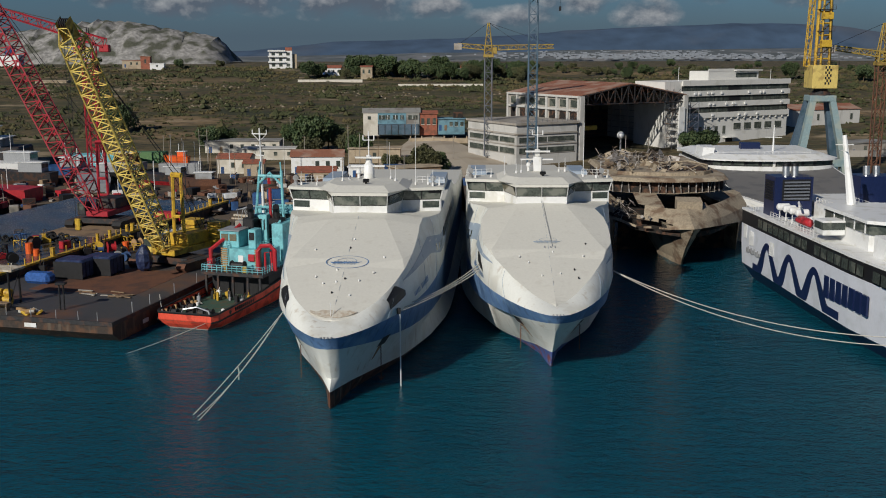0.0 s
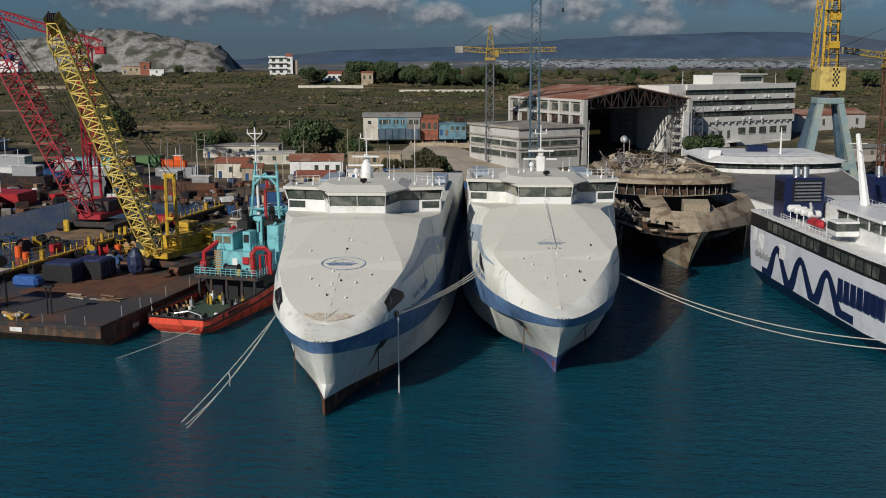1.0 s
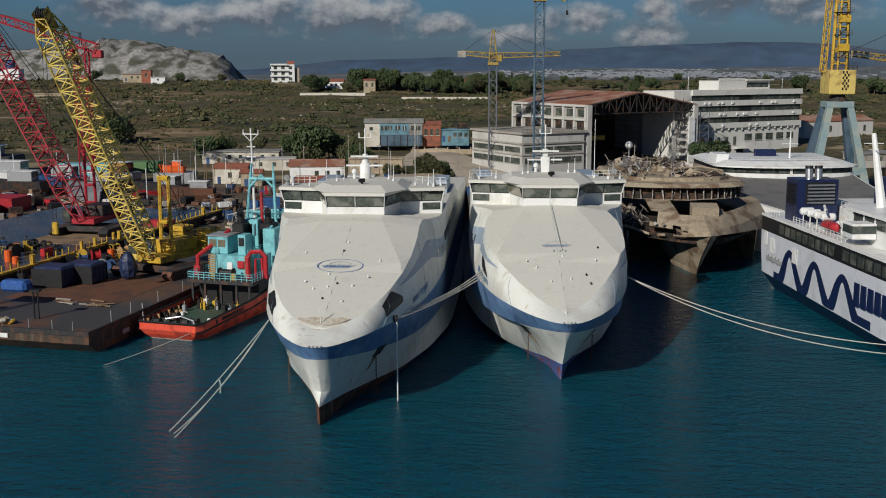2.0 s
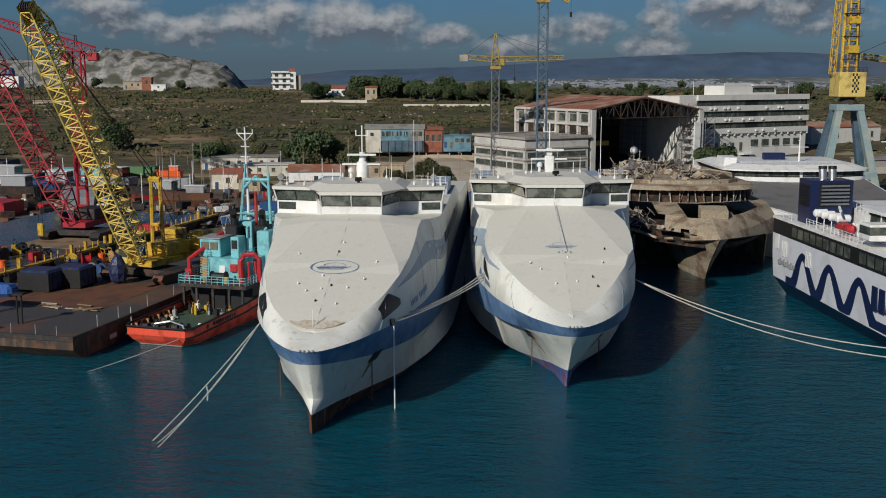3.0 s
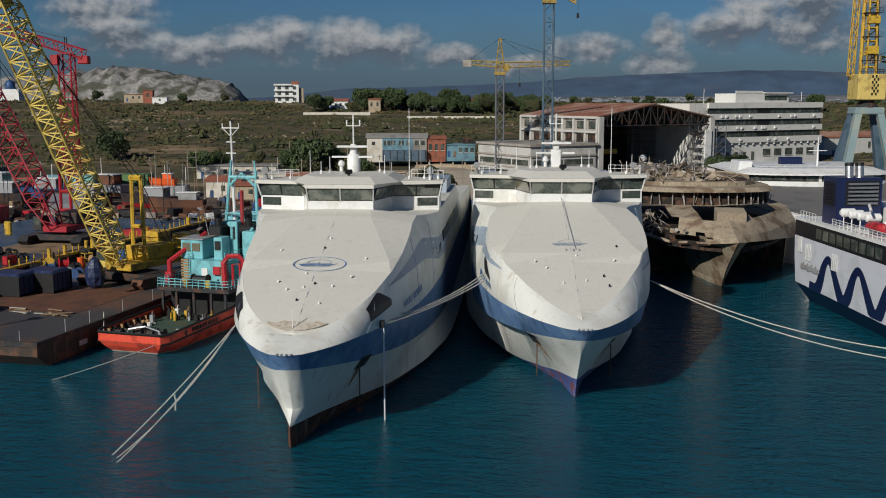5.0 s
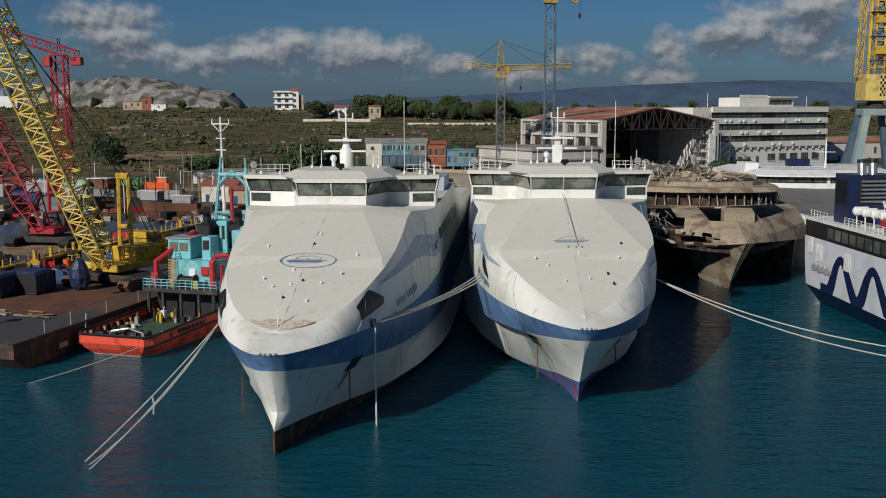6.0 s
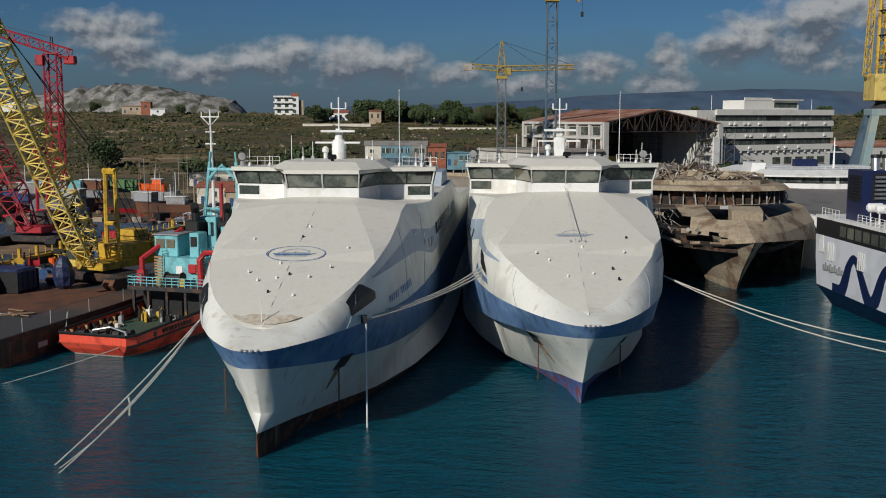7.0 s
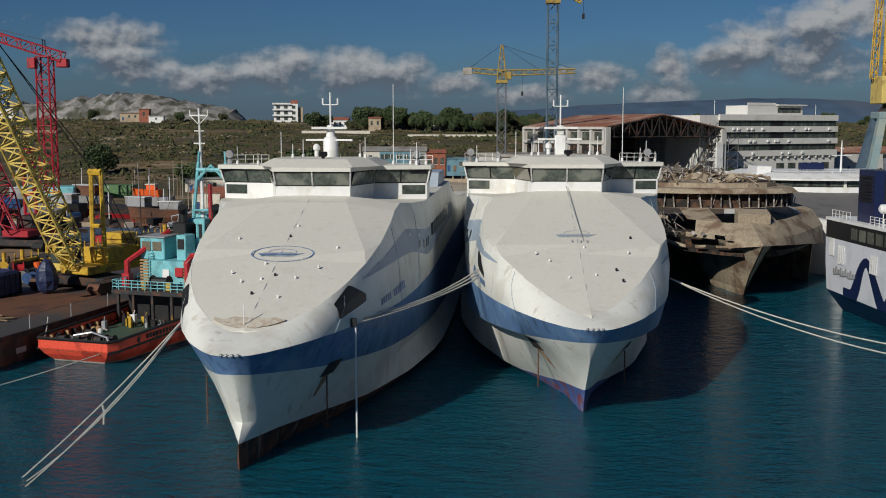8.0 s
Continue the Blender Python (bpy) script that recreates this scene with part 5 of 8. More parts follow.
    for i in range(7):
        x, y = rnd.uniform(-9, 3), rnd.uniform(34, 56)
        bm = bmesh.new()
        w, h, dd = rnd.uniform(1.5, 3), rnd.uniform(1.2, 2.2), rnd.uniform(1.2, 2)
        for sx in (-1, 1):
            for sy in (-1, 1):
                rod(bm, (sx * w / 2, sy * dd / 2, 0), (sx * w / 2 + rnd.uniform(-.3, .3), sy * dd / 2, h), 0.09, 4)
        for sy in (-1, 1):
            rod(bm, (-w / 2, sy * dd / 2, h), (w / 2, sy * dd / 2, h * 0.9), 0.09, 4)
        bmesh.ops.transform(bm, matrix=pose(x, y, 15.7, 0, 0, rnd.uniform(0, 90)), verts=bm.verts)
        part("bent_frame", bm, "scrap", t)
    for i in range(46):  # debris hanging in the broken corner and the openings
        x = rnd.uniform(-12.2, -8.6)
        y = 17 + (x + 12) * -1.6 + rnd.uniform(-1, 6)
        p = Vector((x, y, rnd.uniform(8.2, 11.5)))
        d = Vector((rnd.uniform(-1, 1), rnd.uniform(-1, 1), rnd.uniform(-1, 1))) * 0.9
        bm = bmesh.new()
        rod(bm, p - d, p + d, 0.08, 4)
        part("twisted_beam", bm, "scrap", t)
    for x in (-7.8, -6.6):
        bm = bmesh.new()
        rod(bm, (x, 9.0 + (x + 7.8) * -1.0, 9.3), (x, 8.7 + (x + 7.8) * -1.0, 9.3), 0.3, 10)
        part("mooring_eye", bm, "scrap", t)


burnt_wreck()
# ---- supply tug ----
def tyre_bm(r=0.55, w=0.28, n=12):
    bm = bmesh.new()
    rings = []
    for i in range(n):
        a = 2 * math.pi * i / n
        rings.append([bm.verts.new((math.cos(a) * rr, math.sin(a) * rr, z)) for rr, z in ((r, -w / 2), (r, w / 2), (r * 0.55, w / 2), (r * 0.55, -w / 2))])
    for i in range(n):
        a, b = rings[i], rings[(i + 1) % n]
        for k in range(4):
            bm.faces.new((a[k], b[k], b[(k + 1) % 4], a[(k + 1) % 4]))
    return bm


def supply_tug():
    t = thing("tug", pose(-38.0, 148.3, 0, 0, 0, -16.5), "red-hulled supply tug with turquoise deckhouse and masts, moored", "tugboat")
    L = 43.0
    hb = curve([(0, 4.3), (1.2, 4.9), (20, 5.2), (30, 4.8), (37, 3.2), (41, 1.4), (43, 0.1)])
    wb = curve([(0, 3.2), (2.5, 4.3), (20, 4.8), (30, 4.2), (36, 2.2), (40, 0.6), (43, 0.05)])
    vs = [0, 0.5, 1.2, 3, 6, 10, 15, 20, 25, 30, 34, 37, 39, 41, 43]
    sheer = curve([(0, 2.5), (15, 2.9), (28, 4.2), (43, 6.6)])
    bm = bmesh.new()
    both = []
    for sgn in (-1, 1):
        lines = [[bm.verts.new((sgn * (wb(v) * 0.7), v + (1.6 if v < 3 else 0), -1.2)) for v in vs],
                 [bm.verts.new((sgn * wb(v), v + (1.0 if v < 3 else 0), 0.15)) for v in vs],
                 [bm.verts.new((sgn * (wb(v) * 0.4 + hb(v) * 0.6), v + (0.4 if v < 3 else 0), 0.8)) for v in vs],
                 [bm.verts.new((sgn * hb(v), v, sheer(v) - 1.0)) for v in vs],
                 [bm.verts.new((sgn * hb(v), v, sheer(v))) for v in vs]]
        for j, (a, b) in enumerate(zip(lines[:-1], lines[1:])):
            for i in range(len(vs) - 1):
                f = bm.faces.new((a[i], a[i + 1], b[i + 1], b[i]))
                f.material_index = 1 if j < 1 else 0
        both.append(lines)
    for j in range(4):
        f = bm.faces.new((both[0][j][0], both[1][j][0], both[1][j + 1][0], both[0][j + 1][0]))
        f.material_index = 1 if j < 1 else 0
    part("hull", bm, ["tug_red", "concrete"], t, "orange-red hull with a fouled waterline")
    bm = bmesh.new()
    slab(bm, [(-hb(v) + 0.15, v + 0.1) for v in vs[:-2]] + [(hb(v) - 0.15, v + 0.1) for v in reversed(vs[:-2])], 1.3, 1.5)
    part("work_deck", bm, "green_deck", t, "worn green work deck")
    for sgn in (-1, 1):
        bm = bmesh.new()
        tube(bm, [(sgn * hb(v), v, sheer(v) + 0.04) for v in vs], 0.16, 6)
        part("bulwark_rail", bm, "black", t)
        bm = bmesh.new()
        tube(bm, [(sgn * (hb(v) + 0.08), v, sheer(v) - 1.1) for v in vs], 0.14, 5)
        part("rubbing_strake", bm, "black", t)
        for k in range(9):
            bm = bmesh.new()
            v = 0.9 + k * 1.35
            slab(bm, [(sgn * (hb(v) - 0.1), v), (sgn * (hb(v) - 0.1), v + 0.2), (sgn * (hb(v) - 0.7), v + 0.2), (sgn * (hb(v) - 0.7), v)], 1.5, 2.4)
            part("bulwark_stay", bm, "canvas" if k % 2 else "black", t)
    bm = bmesh.new()
    tube(bm, [(-4.3, 0.02, 2.55), (4.3, 0.02, 2.55)], 0.18, 6)
    part("stern_rail", bm, "black", t)
    # hawse: solid black disc painting the hole's shade
    bm = bmesh.new()
    rod(bm, (4.7, 4.6, 2.0), (5.0, 4.6, 2.0), 0.3, 10)
    part("hawse_hole", bm, "black", t)
    for k in range(10):
        bm = bmesh.new()
        bx(bm, 5.0, 5.1, 6.0 + k * 0.62, 6.4 + k * 0.62, 1.9, 2.4)
        part("name_bar", bm, "black", t)
    # tow bow hoop and winches on the aft deck
    bm = bmesh.new()
    tube(bm, [(-2.0, 2.2, 1.5), (-1.6, 2.4, 2.5), (0.5, 2.7, 2.9), (2.6, 2.4, 2.5), (3.0, 2.2, 1.5)], 0.13, 6)
    part("tow_bow", bm, "steel", t)
    for x, y in ((-1.0, 3.6), (0.8, 3.4), (2.0, 3.8), (-3.2, 2.6), (-2.6, 6.4)):
        bm = bmesh.new()
        rod(bm, (x - 0.45, y, 1.95), (x + 0.45, y, 1.95), 0.42, 10)
        for d in (-0.5, 0.5):
            rod(bm, (x + d - 0.05, y, 1.95), (x + d + 0.05, y, 1.95), 0.58, 10)
        bx(bm, x - 0.6, x + 0.6, y - 0.4, y + 0.4, 1.5, 1.7)
        part("winch", bm, "dark_steel", t)
    rnd = random.Random(21)
    for k in range(16):
        x, y = rnd.uniform(-3.8, 3.8), rnd.uniform(10.5, 14.4)
        w, h = rnd.uniform(0.25, 0.7), rnd.uniform(0.4, 1.5)
        bm = bmesh.new()
        bx(bm, x - w / 2, x + w / 2, y - w / 2, y + w / 2, 1.5, 1.5 + h, bevel=0.05)
        rod(bm, (x, y, 1.5 + h), (x + rnd.uniform(-.4, .4), y, 2 + h), 0.06, 5)
        part("deck_machine", bm, rnd.choice(["dark_steel", "black", "grey_paint", "yellow", "white"]), t)
    for k in range(22):
        x, y = rnd.choice([-1, 1]) * rnd.uniform(2.6, 4.1), rnd.uniform(1.0, 10.0)
        h = rnd.uniform(0.3, 0.9)
        bm = bmesh.new()
        if k % 2:
            revolve(bm, [(0.28, 1.5), (0.28, 1.5 + h), (0.12, 1.6 + h)], 8, (x, y, 0))
        else:
            tube(bm, [(x - 0.6, y, 1.62), (x, y + 0.5, 1.7), (x + 0.5, y, 1.66), (x, y - 0.45, 1.72), (x - 0.5, y - 0.1, 1.8)], 0.11, 5)
        part("deck_gear" if k % 2 else "rope_coil", bm, rnd.choice(["white", "canvas", "black", "dark_steel"]) if k % 2 else rnd.choice(["rope", "dark_rope"]), t)
    # deckhouse: open dark well under a railed turquoise deck
    part("well_bulkhead", box_bm(-5.0, 5.0, 17.4, 31, 1.5, 5.0), "black", t)
    for x in (-4.7, -2.6, 0, 2.6, 4.7):
        part("well_post", box_bm(x - 0.16, x + 0.16, 14.8, 15.1, 1.5, 5.0), "dark_steel", t)
    part("boat_deck", box_bm(-5.4, 5.4, 14.6, 32, 5.0, 5.5), "dark_steel", t)
    bm = bmesh.new()
    rail(bm, [(-5.3, 26, 5.5), (-5.3, 14.7, 5.5), (5.3, 14.7, 5.5), (5.3, 26, 5.5)], 1.15, 0.85, 0.055, 3)
    part("railing", bm, "turquoise", t)
    house = part("deckhouse", box_bm(-2.6, 2.6, 18.5, 30, 5.5, 8.6, bevel=0.08), "turquoise", t, "turquoise deckhouse")
    wh = part("wheelhouse", box_bm(-4.6, -1.2, 19.6, 23.4, 8.6, 11.3, bevel=0.1), "turquoise", t, "small turquoise control cab")
    part("cab_support", box_bm(-4.4, -2.5, 19.8, 23.2, 5.5, 8.6), "turquoise", t)
    for k in range(2):
        part("cab_window", box_bm(-4.3 + k * 1.5, -3.1 + k * 1.5, 19.52, 19.6, 9.7, 10.8), "glass_pale", wh)
    part("cab_roof", box_bm(-4.8, -1.0, 19.4, 23.6, 11.302, 11.45), "grey_paint", wh)
    part("deckhouse_door", box_bm(-0.8, 0.1, 18.42, 18.5, 5.6, 7.6), "white", house)
    part("red_locker", box_bm(1.1, 2.2, 18.1, 18.5, 6.8, 7.9, bevel=0.05), "red", t)
    bm = bmesh.new()
    rod(bm, (-1.0, 16.6, 6.3), (1.2, 16.6, 6.3), 0.62, 12)
    for d in (-1.05, 1.15):
        rod(bm, (d, 16.6, 6.3), (d + 0.12, 16.6, 6.3), 0.85, 12)
    part("tow_winch", bm, "black", t)
    for x in (-1.6, 1.7):
        bm = bmesh.new()
        bx(bm, x - 0.3, x + 0.3, 15.6, 15.9, 5.5, 6.5)
        part("warning_post", bm, "yellow", t)
    for x in (-3.1, 2.9):  # louvred side stacks
        bm = bmesh.new()
        for k in range(9):
            bx(bm, x - 0.55, x + 0.55, 18.0, 18.25, 5.7 + k * 0.36, 5.9 + k * 0.36)
        part("ladder", bm, "canvas", t)
    bm = bmesh.new()
    tube(bm, [(3.2, 17.6, 5.5), (3.1, 17.6, 8.6), (3.7, 17.8, 9.5), (5.1, 18.0, 9.6), (5.8, 18.2, 8.8), (5.8, 18.2, 5.5)], 0.36, 7)
    tube(bm, [(4.0, 18.4, 5.5), (4.0, 18.4, 8.3), (5.0, 18.5, 8.5), (5.2, 18.4, 5.5)], 0.2, 6)
    part("red_frame", bm, "red", t, "red tubular hoist frame")
    # black funnels with tilted tops
    for x, v in ((-1.4, 24.5), (2.8, 25.5)):
        f = part("funnel", box_bm(x - 1.0, x + 1.0, v - 1.2, v + 1.4, 8.6, 12.8, bevel=0.15), "black", t)
        bm = bmesh.new()
        tube(bm, [(x, v, 12.7), (x, v - 0.1, 14.0), (x + 0.3, v - 0.8, 14.8)], 0.55, 10)
        part("exhaust_pipe", bm, "black", f)
    part("casing", box_bm(3.0, 5.0, 23, 31, 5.5, 12.2, bevel=0.1), "turquoise", t)
    part("bridge_house", box_bm(-4.0, 4.2, 31, 37.5, 5.5, 13.2, bevel=0.15), "turquoise", t, "turquoise main wheelhouse")
    part("bridge_window", box_bm(-3.8, 4.0, 30.92, 31, 11.2, 12.6), "glass", t)
    for x, y, w, d, z0, h in ((1.2, 20.6, 1.3, 2.2, 8.6, 3.1), (-0.2, 26.4, 2.4, 2.0, 8.6, 4.6), (-4.2, 26.5, 1.4, 3.2, 5.5, 5.2), (4.6, 20.6, 1.0, 2.0, 5.5, 3.4)):
        part("vent_house", box_bm(x - w / 2, x + w / 2, y - d / 2, y + d / 2, z0, z0 + h, bevel=0.08), "turquoise", t)
        part("vent_grille", box_bm(x - w * 0.35, x + w * 0.35, y - d / 2 - 0.05, y - d / 2, z0 + h * 0.45, z0 + h * 0.85), "black", t)
    for x in (-2.9, 2.7):
        bm = bmesh.new()
        rail(bm, [(x, 18.6, 8.6), (x, 30, 8.6)], 1.1, 1.0, 0.05, 3)
        part("railing", bm, "turquoise", t)
    bm = bmesh.new()
    lattice(bm, (-3.0, 30.5, 13.2), (3.4, 30.5, 13.6), 1.2, 1.2, 6, 0.09)
    part("mast_platform", bm, "turquoise", t)
    # A-frame mast
    bm = bmesh.new()
    for x in (-2.4, 2.6):
        tube(bm, [(x * 1.55, 27.5, 5.6), (x, 28.5, 13), (x * 0.8, 29.2, 20.2)], 0.24, 8)
        rod(bm, (x * 0.8, 29.2, 20.0), (x * 0.75, 29.2, 21.6), 0.12, 6)
    rod(bm, (-2.1, 29.1, 19.2), (2.2, 29.1, 19.2), 0.28, 8)
    tube(bm, [(-1.9, 29.0, 18.0), (0, 29.1, 19.8), (2.0, 29.0, 18.0)], 0.2, 6)
    rod(bm, (-2.5, 28.4, 14.0), (2.6, 28.4, 14.0), 0.16, 6)
    part("mast_frame", bm, "turquoise", t, "turquoise A-frame mast")
    bm = bmesh.new()
    rod(bm, (-1.5, 29.4, 12), (-1.9, 29.6, 27.2), 0.26, 8, 0.12)
    for z, w in ((22.6, 0.8), (24.2, 0.7), (26.2, 1.4)):
        rod(bm, (-1.9 - w, 29.6, z), (-1.9 + w, 29.6, z), 0.1, 5)
    for d in (-1.3, 1.3):
        rod(bm, (-1.9 + d, 29.6, 26.2), (-1.9 + d, 29.6, 26.9), 0.08, 5)
    rod(bm, (-1.9, 29.6, 25.0), (-3.2, 29.6, 26.2), 0.06, 5)
    rod(bm, (-1.9, 29.6, 25.0), (-0.6, 29.6, 26.2), 0.06, 5)
    part("pole_mast", bm, "white", t, "white pole mast with crosstrees")
    for a, b in (((-1.8, 29.6, 25.5), (-5.0, 20, 5.6)), ((-1.8, 29.6, 25.5), (5, 22, 5.6)), ((-1.8, 29.6, 22.0), (-4.6, 24, 5.6))):
        bm = bmesh.new()
        rod(bm, a, b, 0.03, 4)
        part("stay_wire", bm, "dark_rope", t)
    bm = bmesh.new()
    rod(bm, (1.0, 27.0, 8.6), (1.0, 27.0, 17.5), 0.28, 7)
    part("red_derrick", bm, "red", t)
    bm = bmesh.new()
    lattice(bm, (-7.5, 33, 11.5), (-1.5, 33, 12.8), 2.6, 2.6, 5, 0.09)
    part("lattice_gangway", bm, "grey_paint", t)
    for k in range(26):  # pipes, vents and small gear on the boat deck
        x, y = rnd.uniform(-4.8, 5), rnd.uniform(22, 31)
        z = rnd.choice([5.5, 8.6, 8.6])
        h = rnd.uniform(0.8, 4.5)
        bm = bmesh.new()
        tube(bm, [(x, y, z), (x, y, z + h), (x + rnd.uniform(-.5, .5), y - 0.4, z + h + 0.2)], rnd.uniform(0.08, 0.22), 6)
        part("vent_pipe", bm, rnd.choice(["turquoise", "turquoise", "black", "white", "red"]), t)
    # knuckle crane on the port side
    bm = bmesh.new()
    bx(bm, -6.0, -5.0, 17.6, 18.6, 5.5, 7.0)
    rod(bm, (-5.5, 18.1, 7.0), (-5.5, 18.1, 8.6), 0.35, 8)
    tube(bm, [(-5.5, 18.1, 8.4), (-3.6, 20, 10.2), (-2.6, 23, 11.8)], 0.32, 6)
    part("deck_crane", bm, "red", t, "red folding deck crane")


supply_tug()


# ---- barges ----
def barge(name, m, w, l, h, label, deck):
    t = thing(name, m, label, "barge")
    bm = bmesh.new()
    prof = [(0, h), (0, h - 1.6), (3.2, -1.0), (l, -1.0), (l, h)]
    a = [bm.verts.new((0, y, z)) for y, z in prof]
    b = [bm.verts.new((-w, y, z)) for y, z in prof]
    bm.faces.new(a)
    bm.faces.new(list(reversed(b)))
    for i in range(5):
        j = (i + 1) % 5
        bm.faces.new((a[i], b[i], b[j], a[j]))
    part("hull", bm, "barge_side", t, "black and rusty barge side")
    bm = bmesh.new()
    bx(bm, -w + 0.15, -0.15, 0.15, l - 0.15, h, h + 0.05)
    part("deck", bm, deck, t)
    bm = bmesh.new()
    bx(bm, -w - 0.1, 0.1, -0.12, 0.15, h - 0.5, h + 0.12)
    bx(bm, -0.15, 0.12, 0.15, l, h - 0.4, h + 0.12)
    part("rubbing_edge", bm, "dark_steel", t)
    return t


BA = pose(-46.2, 141.2, 0, 0, 0, -13.5)
barge_a = barge("barge", BA, 33, 78, 3.0, "flat black steel work barge with a rusty deck", "barge_deck")
bm = bmesh.new()
bx(bm, -24, -5.5, 15.5, 33, 3.05, 3.075)
part("rust_plating", bm, "rust_plate", barge_a, "reddish-brown rusty deck plating")
for y in (6, 11, 18.5, 26, 34, 42, 50):
    bm = bmesh.new()
    rod(bm, (-0.35, y, 3.0), (-0.35, y, 4.6), 0.06, 5)
    part("rail_post", bm, "grey_paint", barge_a)
for x in (-2.5, -5.5, -9, -13, -17, -21):
    bm = bmesh.new()
    rod(bm, (x, 0.4, 3.0), (x, 0.4, 4.3), 0.05, 5)
    part("rail_post", bm, "grey_paint", barge_a)
part("draught_plate", box_bm(-13.8, -11.9, -0.16, -0.1, 1.7, 2.3), "white", barge_a)
part("draught_plate", box_bm(0.06, 0.13, 8.0, 9.6, 0.9, 1.5), "facade", barge_a)

BB = pose(-74.0, 160.0, 0, 0, 0, -13.5)
barge_b = barge("barge", BB, 40, 92, 4.2, "wide dark barge with yellow bollards along its edge", "wet_deck")
rnd = random.Random(5)
bm = bmesh.new()
bx(bm, -0.7, 0.25, 0.0, 92, 4.21, 4.55)
part("yellow_edge", bm, "yellow", barge_b, "yellow-painted coaming")
for k in range(44):
    y = 1.5 + k * 2.05
    if rnd.random() < 0.15:
        continue
    bm = bmesh.new()
    r = rnd.choice([0.10, 0.12, 0.32, 0.45]) if k % 3 else 0.12
    revolve(bm, [(r, 4.5), (r, 5.6 if r < 0.2 else 6.0), (r * 1.15, 5.65 if r < 0.2 else 6.05)], 8, (-0.3 + rnd.uniform(-.2, .2), y, 0))
    part("bollard_post", bm, "yellow", barge_b)
bm = bmesh.new()
bx(bm, -17, -3.0, 42, 66, 4.25, 4.32)
part("timber_deck", bm, "wood", barge_b)


def crate_pile(name, place, label, category, mat, w, l, h, bevel=0.12, rz=-13.5):
    t = thing(name, pose(*place, 0, 0, rz), label, category)
    bm = bmesh.new()
    bx(bm, -w / 2, w / 2, -l / 2, l / 2, 0, h, bevel=bevel)
    part("body", bm, mat, t)
    return t


def on(m, x, y, z):
    return tuple(m @ Vector((x, y, z)))


for x, y in ((-22, 25.5), (-19, 29)):
    t = crate_pile("covered_stack", on(BA, x, y, 3.05), "stack under dark blue tarpaulin on the barge", "stack", "wrap_navy", 5.2, 4.4, 3.2, 0.35)
    bm = bmesh.new()
    for k in range(5):
        bx(bm, -2.65, 2.65, -2.24 + k * 1.1, -2.16 + k * 1.1, 0.1, 2.9)
    part("strap", bm, "black", t)
t = crate_pile("covered_pile", on(BA, -25, 20.0, 3.05), "pile under bright blue tarpaulin", "pile", "blue_tarp", 4.6, 2.4, 1.8, 0.5)
# low gantry with yellow floats
t = thing("work_stand", pose(*on(BA, -22.0, 6.5, 3.05), 0, 0, -13.5), "black steel work stand with yellow floats beneath", "work stand")
for x in (-2.2, 2.2):
    for y in (-1.2, 1.2):
        bm = bmesh.new()
        rod(bm, (x, y, 0), (x * 0.95, y, 5.2), 0.16, 6)
        part("leg", bm, "black", t)
    bm = bmesh.new()
    rod(bm, (x, -1.2, 0.5), (x, 1.2, 4.8), 0.08, 5)
    part("brace", bm, "black", t)
part("top_tray", box_bm(-3.0, 3.0, -1.6, 1.6, 5.2, 5.5), "deck_dirt", t)
for x in (-3, 3):
    bm = bmesh.new()
    rod(bm, (x, -1.6, 5.4), (x * 1.05, -1.6, 6.6), 0.1, 5)
    part("horn", bm, "deck_dirt", t)
for x, y, z in ((-1.1, 0, 0.65), (0.6, 0.2, 0.65), (1.3, -0.5, 0.65), (-0.3, -0.2, 1.7), (0.9, 0.2, 1.6)):
    bm = bmesh.new()
    rod(bm, (x - 0.5, y, z), (x + 0.5, y, z), 0.6, 12)
    part("float", bm, "yellow", t, smooth=True)
t = thing("table", pose(*on(BA, -20.0, 2.6, 3.05), 0, 0, -13.5), "low timber bench on the barge's bow", "bench")
part("top", box_bm(-2.5, 2.0, -0.5, 0.5, 1.1, 1.25), "wood", t)
for x in (-2.2, 1.6):
    bm = bmesh.new()
    bx(bm, x, x + 0.15, -0.4, 0.4, 0, 1.1)
    part("leg", bm, "wood", t)
t = thing("rope_heap", pose(*on(BA, -14.0, 1.8, 3.05), 0, 0, -13.5), "heap of yellow gear and pale rope", "rope heap")
for k in range(9):
    bm = bmesh.new()
    x = rnd.uniform(-2, 2)
    mt = pose(x, rnd.uniform(-.6, .6), 0.25 + 0.15 * (k % 3), rnd.uniform(-30, 30), rnd.uniform(-30, 30), rnd.uniform(0, 180))
    bx(bm, -0.7, 0.7, -0.35, 0.35, -0.2, 0.2, mt, 0.08)
    part("bundle", bm, ["yellow", "rope", "canvas"][k % 3], t)
t = thing("capstan_stand", pose(*on(BA, -11.0, 5.0, 3.05)), "thin black steel stand on the barge", "stand")
bm = bmesh.new()
for d in (-0.3, 0.3):
    rod(bm, (d, 0, 0), (d, 0, 3.8), 0.12, 6)
bx(bm, -0.7, 0.7, -0.5, 0.5, 3.8, 4.1)
part("frame", bm, "black", t)
for k in range(14):  # loose timber and scrap on the deck
    x, y = rnd.uniform(-16, -6), rnd.uniform(13, 16.5)
    t = thing("plank", pose(*on(BA, x, y, 3.12 + 0.06 * (k % 4)), 0, 0, rnd.uniform(40, 110)), "weathered timber plank lying on the barge deck", "plank", "loose planks")
    part("board", box_bm(-0.15, 0.15, -1.3, 1.3, -0.05, 0.05), "wood" if k % 3 else "concrete", t)


